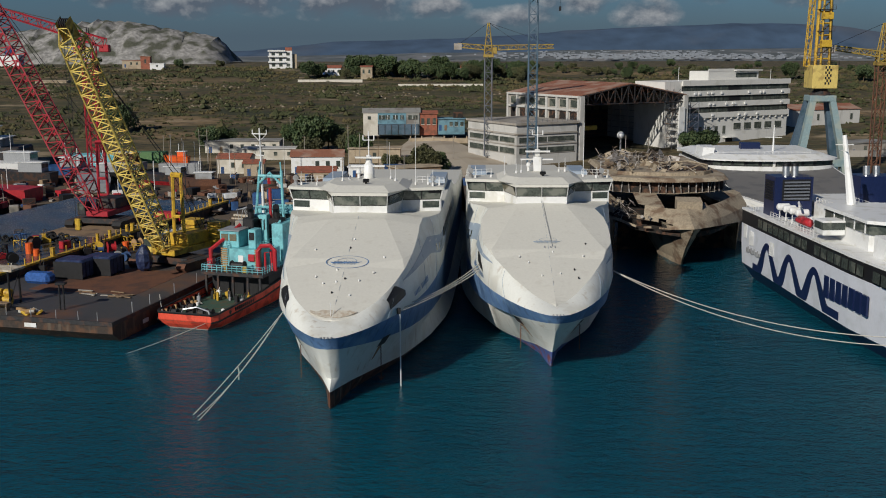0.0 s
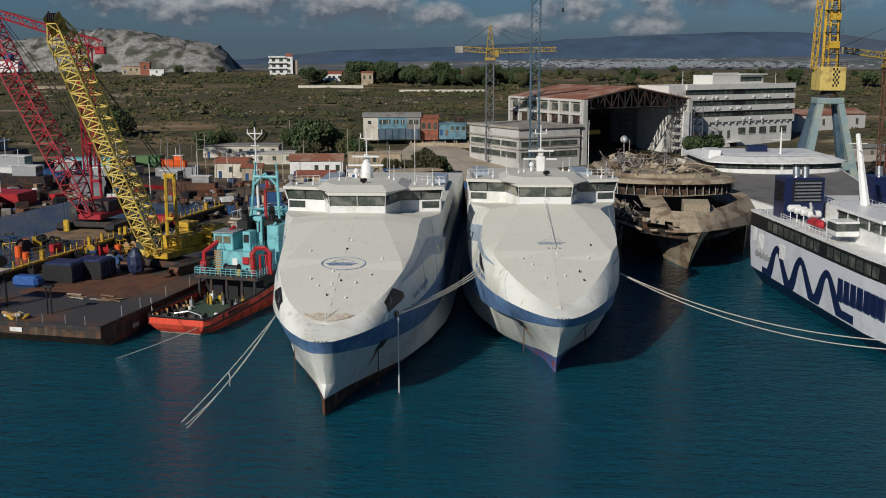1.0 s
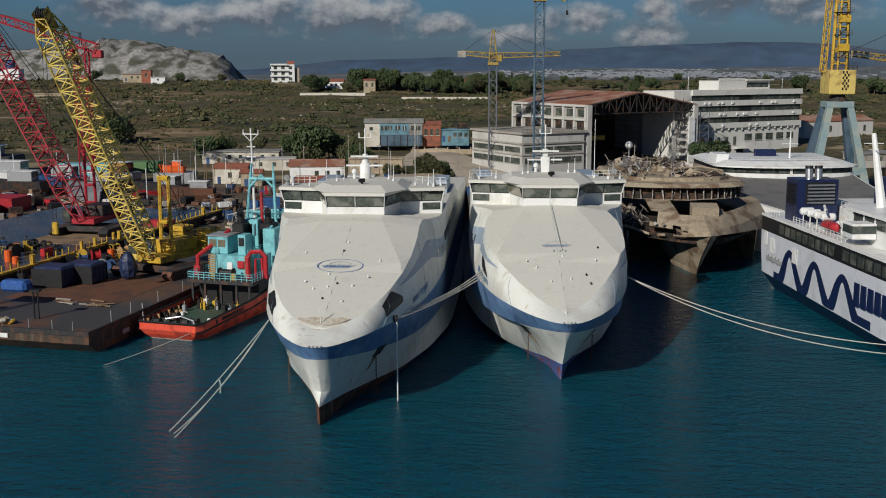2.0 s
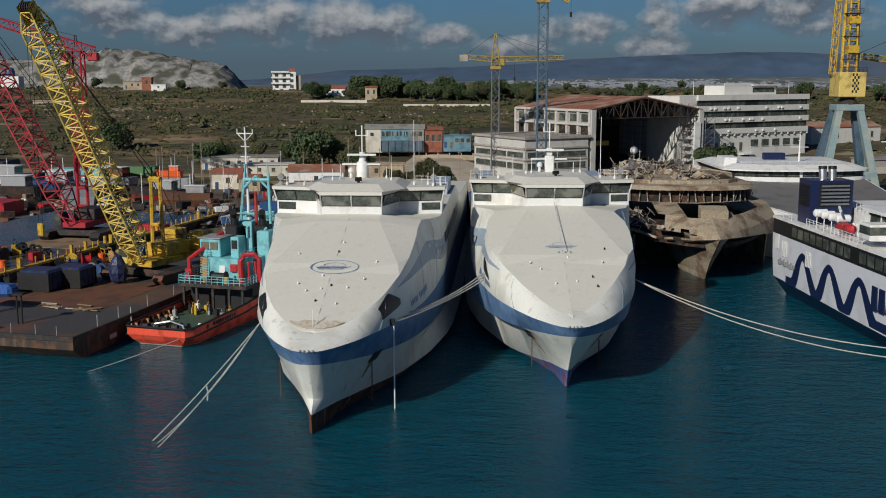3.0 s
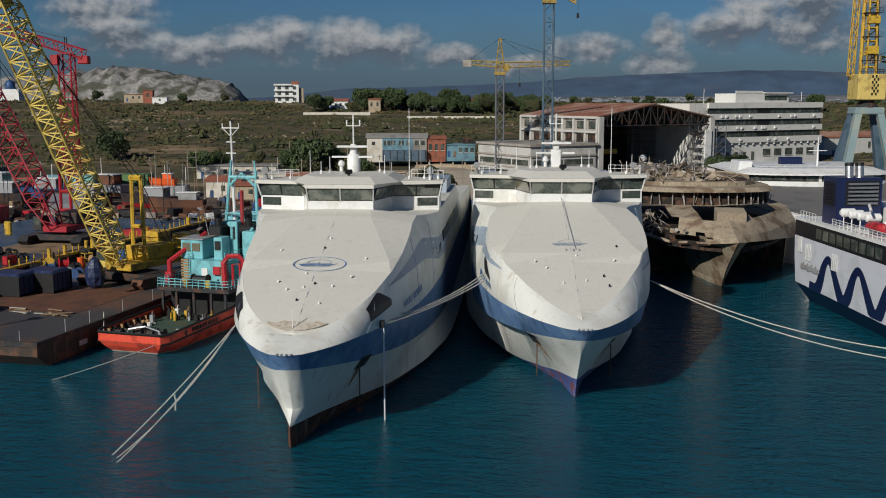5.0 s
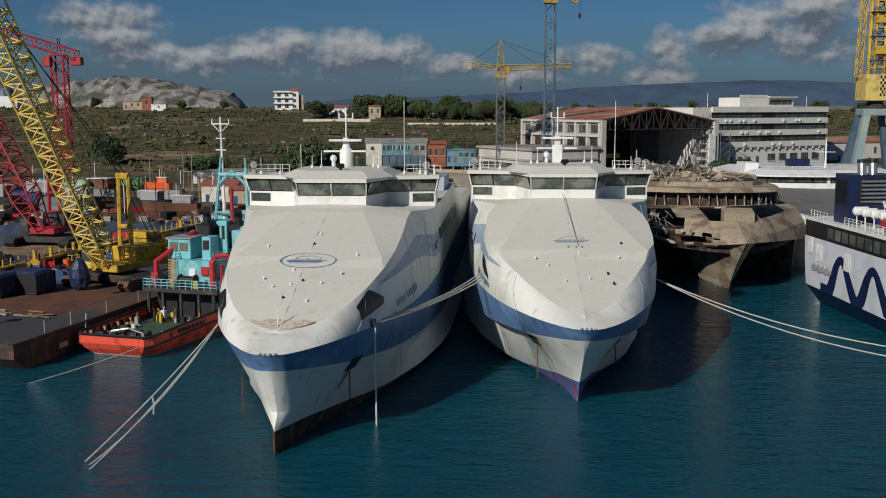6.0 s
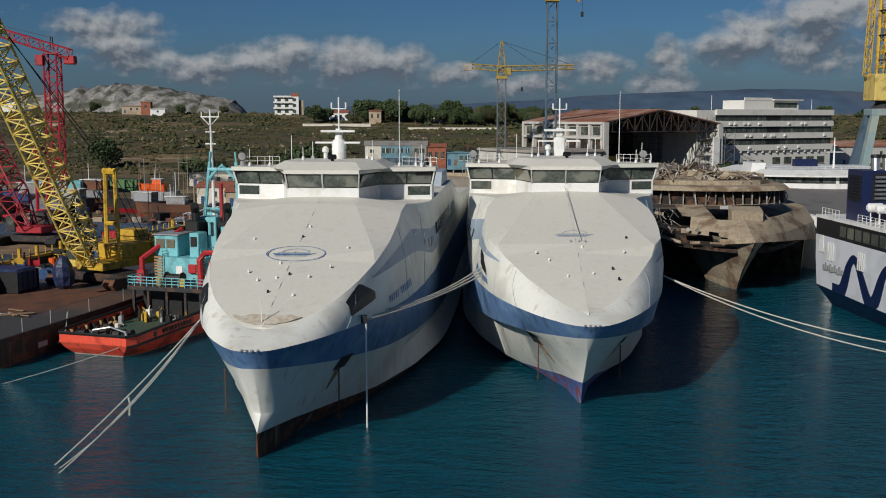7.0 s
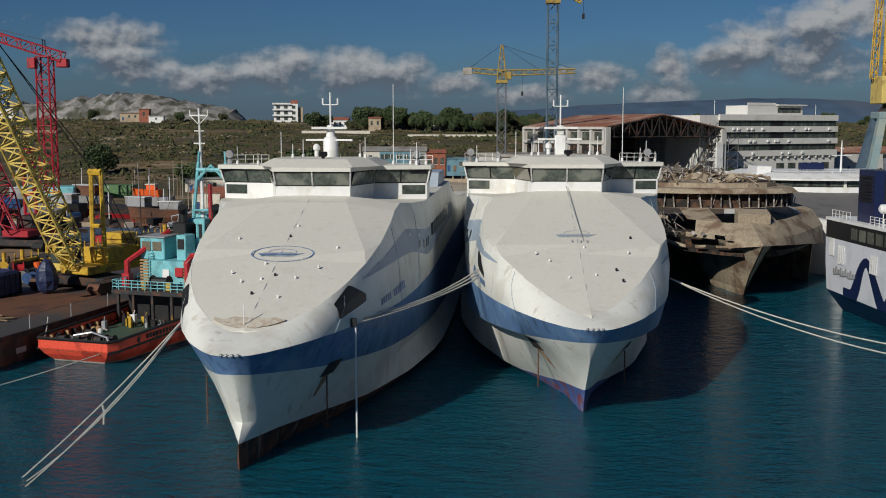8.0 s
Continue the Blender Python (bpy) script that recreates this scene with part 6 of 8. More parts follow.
# ---- crawler cranes ----
def crawler_crane(name, base, rz, mat, boom_to, label, boom_w, mast_top, tracks_z):
    """base: ground point; boom_to and mast_top in the world."""
    m = pose(*base, 0, 0, rz)
    inv = m.inverted()
    t = thing(name, m, label, "crawler crane")
    for x in (-5.2, 5.2):
        bm = bmesh.new()
        pts = [(-5.6, 0.75), (-5.0, 0.1), (5.0, 0.1), (5.6, 0.75), (5.0, 1.5), (-5.0, 1.5)]
        a = [bm.verts.new((x - 0.95, y, z)) for y, z in pts]
        b = [bm.verts.new((x + 0.95, y, z)) for y, z in pts]
        bm.faces.new(a)
        bm.faces.new(list(reversed(b)))
        for i in range(6):
            bm.faces.new((a[i], b[i], b[(i + 1) % 6], a[(i + 1) % 6]))
        tr = part("track", bm, "rust_plate" if mat == "crane_yellow" else "black", t, "crawler track")
        for k in range(14):
            part("track_shoe", box_bm(x - 1.0, x + 1.0, -5.1 + k * 0.74, -4.6 + k * 0.74, 1.5, 1.6), "dark_steel", tr)
    part("car_body", box_bm(-4.4, 4.4, -2.6, 2.6, 0.5, 1.7, bevel=0.2), "dark_steel", t)
    bm = bmesh.new()
    revolve(bm, [(2.0, 1.7), (2.0, 2.2)], 20)
    part("slew_ring", bm, "black", t)
    part("bed", box_bm(-2.4, 2.4, -3.4, 9.5, 2.2, 3.3, bevel=0.1), "yellow" if mat == "crane_yellow" else mat, t)
    part("machine_house", box_bm(-2.2, 2.2, 0.5, 6.5, 3.3, 5.4, bevel=0.15), "yellow" if mat == "crane_yellow" else "dark_steel", t)
    part("cab", box_bm(-4.4, -2.6, -3.2, -0.4, 2.4, 5.0, bevel=0.15), "dark_steel" if mat != "crane_yellow" else "crane_yellow", t)
    part("cab_window", box_bm(-4.3, -2.7, -3.26, -3.2, 3.5, 4.8), "glass", t)
    for k in range(4 if mat == "crane_yellow" else 2):
        for s in (-1, 1):
            part("counterweight", box_bm(s * 2.9 - 1.5, s * 2.9 + 1.5, 7.0, 10.0, 2.6 + k * 1.05, 3.55 + k * 1.05, bevel=0.08), "yellow" if mat == "crane_yellow" else "dark_steel", t)
    foot = Vector((0, -3.0, 3.2))
    top = inv @ Vector(boom_to)
    bm = bmesh.new()
    d = (top - foot)
    k1, k2 = foot + d * 0.10, foot + d * 0.94
    lattice(bm, foot, k1, boom_w * 0.5, boom_w, 3, 0.15, 0.09)
    lattice(bm, k1, k2, boom_w, boom_w, 34, 0.17, 0.115)
    lattice(bm, k2, top, boom_w, boom_w * 0.55, 2, 0.16, 0.1)
    part("boom", bm, mat, t, "lattice boom")
    dn = d.normalized()
    bm = bmesh.new()
    side = dn.cross(Vector((0, 0, 1))).normalized()
    upn = side.cross(dn)
    for s in (-1, 1):
        p = top + side * s * boom_w * 0.3
        bm.faces.new([bm.verts.new(v) for v in (p - dn * 2.2 - upn * 0.9, p + dn * 0.9 - upn * 1.1, p + dn * 1.3 + upn * 0.6, p - dn * 2.2 + upn * 1.0)])
    rod(bm, top - dn * 1.6 - side * boom_w * 0.3, top - dn * 1.6 + side * boom_w * 0.3, 0.2, 6)
    head = part("boom_head", bm, "yellow" if mat == "crane_yellow" else mat, t, "boom head with sheaves")
    for s in np.linspace(-0.25, 0.25, 5):
        bm = bmesh.new()
        rod(bm, top + dn * 0.4 + side * (s * boom_w - 0.06), top + dn * 0.4 + side * (s * boom_w + 0.06), 0.75, 12)
        part("sheave", bm, "dark_steel", head)
    mt = inv @ Vector(mast_top)
    mb = Vector((mt.x, mt.y, 3.3))
    bm = bmesh.new()
    for s in (-1, 1):
        rod(bm, mb + Vector((s * 1.1, 0, 0)), mt + Vector((s * 0.9, 0, 0)), 0.32, 6)
    for f in (0.12, 0.40, 1.0):
        q = mb.lerp(mt, f)
        rod(bm, q + Vector((-1.1, 0, 0)), q + Vector((1.1, 0, 0)), 0.32 if f < 1 else 0.5, 6)
    part("live_mast", bm, "yellow" if mat == "crane_yellow" else mat, t, "back mast frame")
    for s in (-0.6, 0.6):
        bm = bmesh.new()
        rod(bm, mt + Vector((s, 0, 0.2)), top + side * s * 0.6, 0.06, 4)
        part("pendant", bm, "black", t)
        bm = bmesh.new()
        rod(bm, mt + Vector((s, 0, 0)), (s, 8.8, 3.4), 0.06, 4)
        part("back_stay", bm, "black", t)
    hook_z = 14.0 if mat == "crane_yellow" else 16.0
    tipw = Vector(boom_to)
    bm = bmesh.new()
    for s in (-0.25, 0.25):
        rod(bm, inv @ (tipw + Vector((s, -0.8, -0.8))), inv @ Vector((tipw.x + s, tipw.y - 0.8, hook_z + 1)), 0.035, 4)
    part("hoist_rope", bm, "black", t)
    bm = bmesh.new()
    c = inv @ Vector((tipw.x, tipw.y - 0.8, hook_z))
    bx(bm, c.x - 0.5, c.x + 0.5, c.y - 0.3, c.y + 0.3, c.z - 0.8, c.z + 1.0, bevel=0.15)
    part("hook_block", bm, "yellow", t)
    return t


crawler_crane("crawler_crane", on(BA, -10.5, 38.5, 3.05), -25, "crane_yellow", (-55.9, 158.5, 43.6), "yellow lattice-boom crawler crane standing on the barge", 3.0, (-47.2, 183.0, 18.6), 0)
crawler_crane("crawler_crane", on(BB, -10.2, 55.0, 4.3), -10, "crane_red", (-101.0, 222.0, 62.0), "red lattice-boom crawler crane standing on the barge", 3.6, (-74.5, 226.0, 20.5), 0)

# blue wrapped winch under the yellow boom
t = thing("wrapped_winch", pose(*on(BA, -13.2, 32.2, 3.05)), "winch wrapped in dark blue plastic", "winch")
bm = bmesh.new()
revolve(bm, [(0.4, 0), (1.2, 0.6), (1.5, 1.8), (1.3, 3.2), (0.6, 4.3), (0.2, 4.6)], 10)
for v in bm.verts:
    v.co += noise.noise_vector(v.co * 1.5) * 0.25
part("wrap", bm, "wrap_navy", t)

# containers and gear behind the crane
for x, y, z, w, l, h, mat, lab, rz in ((-38.5, 196, 2.45, 6.1, 2.5, 2.6, "red", "red shipping container", -13.5), (-33.5, 206, 2.45, 6.1, 2.5, 2.6, "white", "white shipping container", -8),
                                  (-60.5, 226, 2.45, 6.0, 2.5, 3.0, "red", "bright red steel container", -10), (-37, 214.5, 2.45, 5, 2.5, 2.6, "concrete", "pale concrete counterweight block", -6),
                                  (-42, 217, 2.45, 4, 2.5, 2.6, "concrete", "grey concrete block", -6), (-44, 243, 2.45, 2.4, 2.4, 4.8, "blue", "blue steel tank container", 0),
                                  (-40, 246, 2.45, 5.0, 2.4, 2.6, "blue", "blue open container", 8), (-41, 249, 5.05, 4.0, 2.4, 2.2, "blue", "small blue container", 8), (-34, 238, 2.45, 6, 2.5, 3.2, "tan_wall", "tan container", 5)):
    t = thing("container", pose(x, y, z, 0, 0, rz), lab + " standing in the yard", "container", "yard containers")
    part("body", box_bm(-w / 2, w / 2, -l / 2, l / 2, 0, h), mat, t)
    for k in range(int(w / 0.55)):
        part("rib", box_bm(-w / 2 + 0.15 + k * 0.55, -w / 2 + 0.4 + k * 0.55, -l / 2 - 0.06, -l / 2, 0.15, h - 0.15), mat, t)

# tyre heaps
me_t = tyre_bm(0.62, 0.35)
tyre_mesh = bpy.data.meshes.new("tyre")
me_t.to_mesh(tyre_mesh)
me_t.free()
tyre_mesh.materials.append(M["rubber"])
for cx, cy, cz, n, rx_, ry_ in ((*on(BB, -22, 33, 4.25), 34, 4.5, 1.5), (*on(BB, -9, 35, 4.25), 34, 4.5, 1.5), (-52, 222, 2.45, 50, 8, 3.0), (-30, 228, 2.45, 24, 5, 2)):
    heap = thing("tyre_heap", pose(cx, cy, cz), "heap of black rubber fender tyres", "tyre heap", "fender tyre heaps")
    for k in range(n):
        a = new("tyre", tyre_mesh)
        a.parent = heap
        u = rnd.uniform(-1, 1)
        a.matrix_basis = pose(u * rx_, rnd.uniform(-1, 1) * ry_, 0.3 + 0.9 * rnd.random() * (1 - abs(u)) * 1.6, rnd.uniform(-60, 60), rnd.uniform(-60, 60), rnd.uniform(0, 180))

# gear between the cranes: drums, machinery, reels
for k in range(70):
    x, y = rnd.uniform(-26, 0.5), rnd.uniform(2, 40)
    if k > 40:
        x, y = rnd.uniform(-32, -20), rnd.uniform(28, 66)
        base = on(BA, x, y, 3.05)
    else:
        x -= 3
        base = on(BB, x, y, 4.25)
    kind = rnd.choice(["drum", "machine", "reel", "frame"])
    mat = rnd.choice(["yellow", "dark_steel", "red", "black", "blue", "grey_paint", "canvas", "yellow", "orange", "black"])
    t = thing({"drum": "oil_drum", "machine": "deck_machine", "reel": "cable_reel", "frame": "steel_frame"}[kind], pose(*base, 0, 0, rnd.uniform(0, 180)),
              {"drum": "painted steel drum standing on the barge", "machine": "worn deck machine with pipes on the barge", "reel": "cable reel lying on the barge deck", "frame": "open painted steel frame on the barge"}[kind],
              {"drum": "drum", "machine": "machine", "reel": "reel", "frame": "frame"}[kind])
    bm = bmesh.new()
    if kind == "drum":
        r = rnd.uniform(0.4, 0.8)
        revolve(bm, [(r, 0), (r, 0.5), (r * 1.05, 0.55), (r, 0.6), (r, rnd.uniform(1.1, 2.2))], 12)
        part("shell", bm, mat, t)
    elif kind == "machine":
        w, l, h = rnd.uniform(0.8, 2), rnd.uniform(0.8, 2.4), rnd.uniform(0.7, 1.8)
        bx(bm, -w / 2, w / 2, -l / 2, l / 2, 0, h, bevel=0.12)
        part("housing", bm, mat, t)
        bm = bmesh.new()
        tube(bm, [(w * 0.3, 0, h), (w * 0.3, 0, h + 0.8), (-w * 0.3, l * 0.3, h + 0.9), (-w * 0.3, l * 0.3, h)], 0.09, 6)
        part("pipe", bm, "dark_steel", t)
    elif kind == "reel":
        r = rnd.uniform(0.7, 1.2)
        rod(bm, (-0.7, 0, r), (0.7, 0, r), r * 0.6, 12)
        for s in (-0.75, 0.65):
            rod(bm, (s, 0, r), (s + 0.1, 0, r), r, 14)
        part("reel", bm, mat, t)
    else:
        w, h = rnd.uniform(1.2, 2.6), rnd.uniform(1.0, 2.2)
        for sx in (-1, 1):
            for sy in (-1, 1):
                rod(bm, (sx * w / 2, sy * 0.7, 0), (sx * w / 2, sy * 0.7, h), 0.09, 5)
            rod(bm, (sx * w / 2, -0.7, h), (sx * w / 2, 0.7, h), 0.09, 5)
        for sy in (-1, 1):
            rod(bm, (-w / 2, sy * 0.7, h), (w / 2, sy * 0.7, h), 0.09, 5)
            rod(bm, (-w / 2, sy * 0.7, 0), (w / 2, sy * 0.7, h), 0.06, 5)
        part("frame", bm, mat, t)


# handrail stanchions, hoses and pipe bundles in front of the yellow crane
for k in range(26):
    x, y = rnd.uniform(-30, -16), rnd.uniform(33, 58)
    t = thing("pipe_bundle", pose(*on(BA, x, y, 3.08), 0, 0, rnd.uniform(-20, 110)), "bundle of dark pipes and hoses on the barge", "pipe bundle")
    for q in range(4):
        bm = bmesh.new()
        rod(bm, (-1.4 + rnd.uniform(-.3, .3), q * 0.28, 0.15), (1.4, q * 0.28 + rnd.uniform(-.2, .2), 0.15 + rnd.uniform(0, 0.3)), 0.13, 6)
        part("pipe", bm, rnd.choice(["dark_steel", "black", "yellow", "rust_plate"]), t)


# ---- tower cranes and the portal crane ----
def tower_crane(x, y, z0, z1, w, apex, jib, counter, label, steel="tower_steel", rot=0.0, top_z=None):
    t = thing("tower_crane", pose(x, y, z0, 0, 0, rot), label, "tower crane")
    h = z1 - z0
    bm = bmesh.new()
    lattice(bm, (0, 0, 0), (0, 0, h), w, w, max(6, round(h / w / 1.1)), 0.19, 0.11)
    part("tower", bm, steel, t, "lattice tower")
    bm = bmesh.new()
    lattice(bm, (0, 0, h), (0, 0, h + 3.2), w * 1.1, w * 0.9, 2, 0.2, 0.14)
    bx(bm, -w * 0.7, w * 0.7, -w * 0.7, w * 0.7, h - 0.6, h + 0.3)
    part("slewing_unit", bm, "mustard", t)
    part("cab", box_bm(w * 0.55, w * 0.55 + 1.5, -1.3, 0.6, h + 0.5, h + 2.6, bevel=0.1), "mustard", t)
    top = apex - z0
    bm = bmesh.new()
    lattice(bm, (0, 0, h + 3.0), (0, 0, top), w * 0.9, 0.5, 4, 0.16, 0.1)
    part("apex", bm, "mustard", t)
    for (ex, ez), nm in ((jib, "jib"), (counter, "counter_jib")):
        bm = bmesh.new()
        L = abs(ex)
        lattice(bm, (0, 0, h + 2.4), (ex, 0, ez - z0), 1.6, 1.2, max(3, round(L / 1.6)), 0.17, 0.11)
        part(nm, bm, "mustard", t)
        for f in ((0.5, 0.95) if nm == "jib" else (0.9,)):
            bm = bmesh.new()
            rod(bm, (0, 0, top), (ex * f, 0, h + 3.2 + (ez - z0 - h - 2.4) * f), 0.07, 4)
            part("tie_rod", bm, "black", t)
    ex, ez = counter
    part("counterweight", box_bm(ex - 1.2, ex + 1.4, -1.0, 1.0, ez - z0 - 1.4, ez - z0 + 0.6), "concrete", t)
    bm = bmesh.new()
    hx = jib[0] * 0.28
    rod(bm, (hx, 0, h + 2.0), (hx, 0, h - 3.0), 0.05, 4)
    bx(bm, hx - 0.3, hx + 0.3, -0.3, 0.3, h - 4.2, h - 3.0)
    part("hook", bm, "black", t)
    return t


tower_crane(13.6, 352, 5, 38.0, 2.4, 48.5, (21.5, 40.9), (-10.2, 41.3), "yellow-topped tower crane on a grey lattice tower")
tower_crane(23.9, 297, 2.4, 54.6, 2.4, 66.0, (26.0, 60.0), (-11, 60.0), "tall grey lattice tower crane with a yellow head", "blue_steel")
tower_crane(122.0, 300, 2.4, 36.0, 2.4, 47.0, (30, 41.2), (-15, 40.4), "weathered tower crane with a rusty lattice tower", "rust_plate", 0.0)
t = thing("luffing_piece", pose(23.9, 297, 54.6), "yellow crane arm hanging beside the tower head", "crane arm")
bm = bmesh.new()
lattice(bm, (0.5, -1.5, 3.2), (6.6, -1.5, -0.6), 1.0, 0.5, 5, 0.12, 0.08)
part("arm", bm, "yellow", t)

t = thing("tower_crane", pose(-101.8, 303, 2.5), "red lattice tower crane with a short jib", "tower crane")
bm = bmesh.new()
lattice(bm, (0, 0, 0), (0, 0, 39.5), 3.3, 3.2, 14, 0.24, 0.14)
part("tower", bm, "crane_red", t)
bm = bmesh.new()
lattice(bm, (4.6, 0, 39.4), (-28, 0, 49.5), 2.4, 1.8, 18, 0.19, 0.12)
part("jib", bm, "crane_red", t)
bm = bmesh.new()
bx(bm, 3.2, 6.0, -1.1, 1.1, 36.9, 39.0, bevel=0.2)
part("counterweight", bm, "red", t)
bm = bmesh.new()
bx(bm, -3.6, -1.6, -2.2, -0.2, 36.6, 39.2, bevel=0.15)
part("cab", bm, "red", t)
for dy in (-1.0, 1.0):
    bm = bmesh.new()
    rod(bm, (0, dy, 43.6), (-26, dy, 49.8), 0.07, 4)
    rod(bm, (0, dy, 40.5), (0, dy * 0.6, 43.8), 0.14, 5)
    part("tie_rod", bm, "dark_steel", t)


def portal_crane():
    t = thing("portal_crane", pose(98.0, 279, 2.45) @ Matrix.Diagonal((0.78, 0.75, 1.0, 1.0)), "harbour portal crane, yellow tower on teal steel legs", "harbour crane")
    for sx, mat in ((-1, "teal_steel"), (1, "teal_steel")):
        for sy in (-1, 1):
            bm = bmesh.new()
            a, b = Vector((sx * 9.6, sy * 6.5, 0)), Vector((sx * 3.2, sy * 2.4, 24.6))
            w = 1.05
            q = [[bm.verts.new(p + Vector((dx * k, dy * k, 0))) for dx, dy in ((-w, -w), (w, -w), (w, w), (-w, w))] for p, k in ((a, 1.25), (b, 0.95))]
            for i in range(4):
                bm.faces.new((q[0][i], q[0][(i + 1) % 4], q[1][(i + 1) % 4], q[1][i]))
            bm.faces.new(q[0]); bm.faces.new(q[1])
            part("leg", bm, mat if sy < 0 else "blue_steel", t, "tapered steel leg")
    for sy in (-1, 1):
        part("cross_beam", box_bm(-8.2, 8.2, sy * 5.6 - 0.8, sy * 5.6 + 0.8, 7.2, 9.2, bevel=0.1), "blue_steel" if sy > 0 else "teal_steel", t)
    part("portal_top", box_bm(-4.4, 4.4, -3.6, 3.6, 24.0, 25.6, bevel=0.2), "teal_steel", t)
    bm = bmesh.new()
    revolve(bm, [(3.6, 25.6), (2.2, 27.0), (2.8, 27.6)], 18)
    part("slew_ring", bm, "dark_steel", t)
    house = part("machine_house", box_bm(-4.2, 4.2, -4.0, 5.0, 27.4, 33.4, bevel=0.15), "pale_yellow", t, "pale yellow machine house with a chequer")
    for i in range(4):
        for j in range(7):
            if (i + j) % 2 == 0:
                part("chequer", box_bm(-0.2 + i * 0.55, 0.33 + i * 0.55, -4.03, -3.99, 28.4 + j * 0.68, 29.06 + j * 0.68), "black", house)
    bm = bmesh.new()
    rail(bm, [(-4.3, -4.2, 33.4), (4.3, -4.2, 33.4), (4.3, 5, 33.4)], 1.1, 1.2, 0.06, 2)
    part("railing", bm, "dark_steel", house)
    bm = bmesh.new()
    for sx in (-1, 1):
        rod(bm, (sx * 2.4, 0, 33.4), (sx * 1.6, 1, 62), 0.55, 6)
        rod(bm, (sx * 1.4, -2.5, 33.4), (sx * 1.0, -1.5, 58), 0.35, 6)
    for k in range(9):
        z = 35 + k * 3
        w = 2.4 - 0.8 * k / 9
        rod(bm, (-w, 0.2, z), (w, 0.2, z), 0.22, 5)
        rod(bm, (-w, 0.2, z), (w, 0.3, z + 3), 0.16, 5)
        bx(bm, -1.1, 1.1, -1.8, 0.0, z, z + 0.25)
    part("tower", bm, "yellow", t, "yellow crane tower")
    for k in range(2):
        part("winch_box", box_bm(-1.7, 1.7, -3.4, -1.0, 38 + k * 7, 39.8 + k * 7, bevel=0.1), "yellow", t)
    for k in range(3):
        bm = bmesh.new()
        z = 36.5 + k * 5.5
        bx(bm, -2.5, 2.5, -2.9, 2, z, z + 0.12)
        rail(bm, [(-2.5, -2.9, z), (2.5, -2.9, z)], 1.1, 1.0, 0.05, 2)
        part("platform", bm, "dark_steel", t)
    bm = bmesh.new()
    lattice(bm, (-4.6, 2, 33), (-3.2, 2, 64), 1.6, 1.4, 14, 0.16, 0.1)
    part("jib", bm, "yellow", t)


portal_crane()
# ---- shipyard buildings ----
def window_row(t, m, x0, x1, n, z0, z1, w, mat="glass", name="window", depth=0.08, sill=None):
    """Panes set on a facade that lies along local x at y = 0, facing -y."""
    step = (x1 - x0) / n
    for k in range(n):
        c = x0 + step * (k + 0.5)
        bm = bmesh.new()
        bx(bm, c - w / 2, c + w / 2, -depth, 0.02, z0, z1, m)
        o = part(name, bm, mat, t)
        if sill:
            bm = bmesh.new()
            bx(bm, c - w / 2 - 0.12, c + w / 2 + 0.12, -depth - 0.12, 0.0, z0 - 0.15, z0 - 0.01, m)
            part("sill", bm, sill, o)


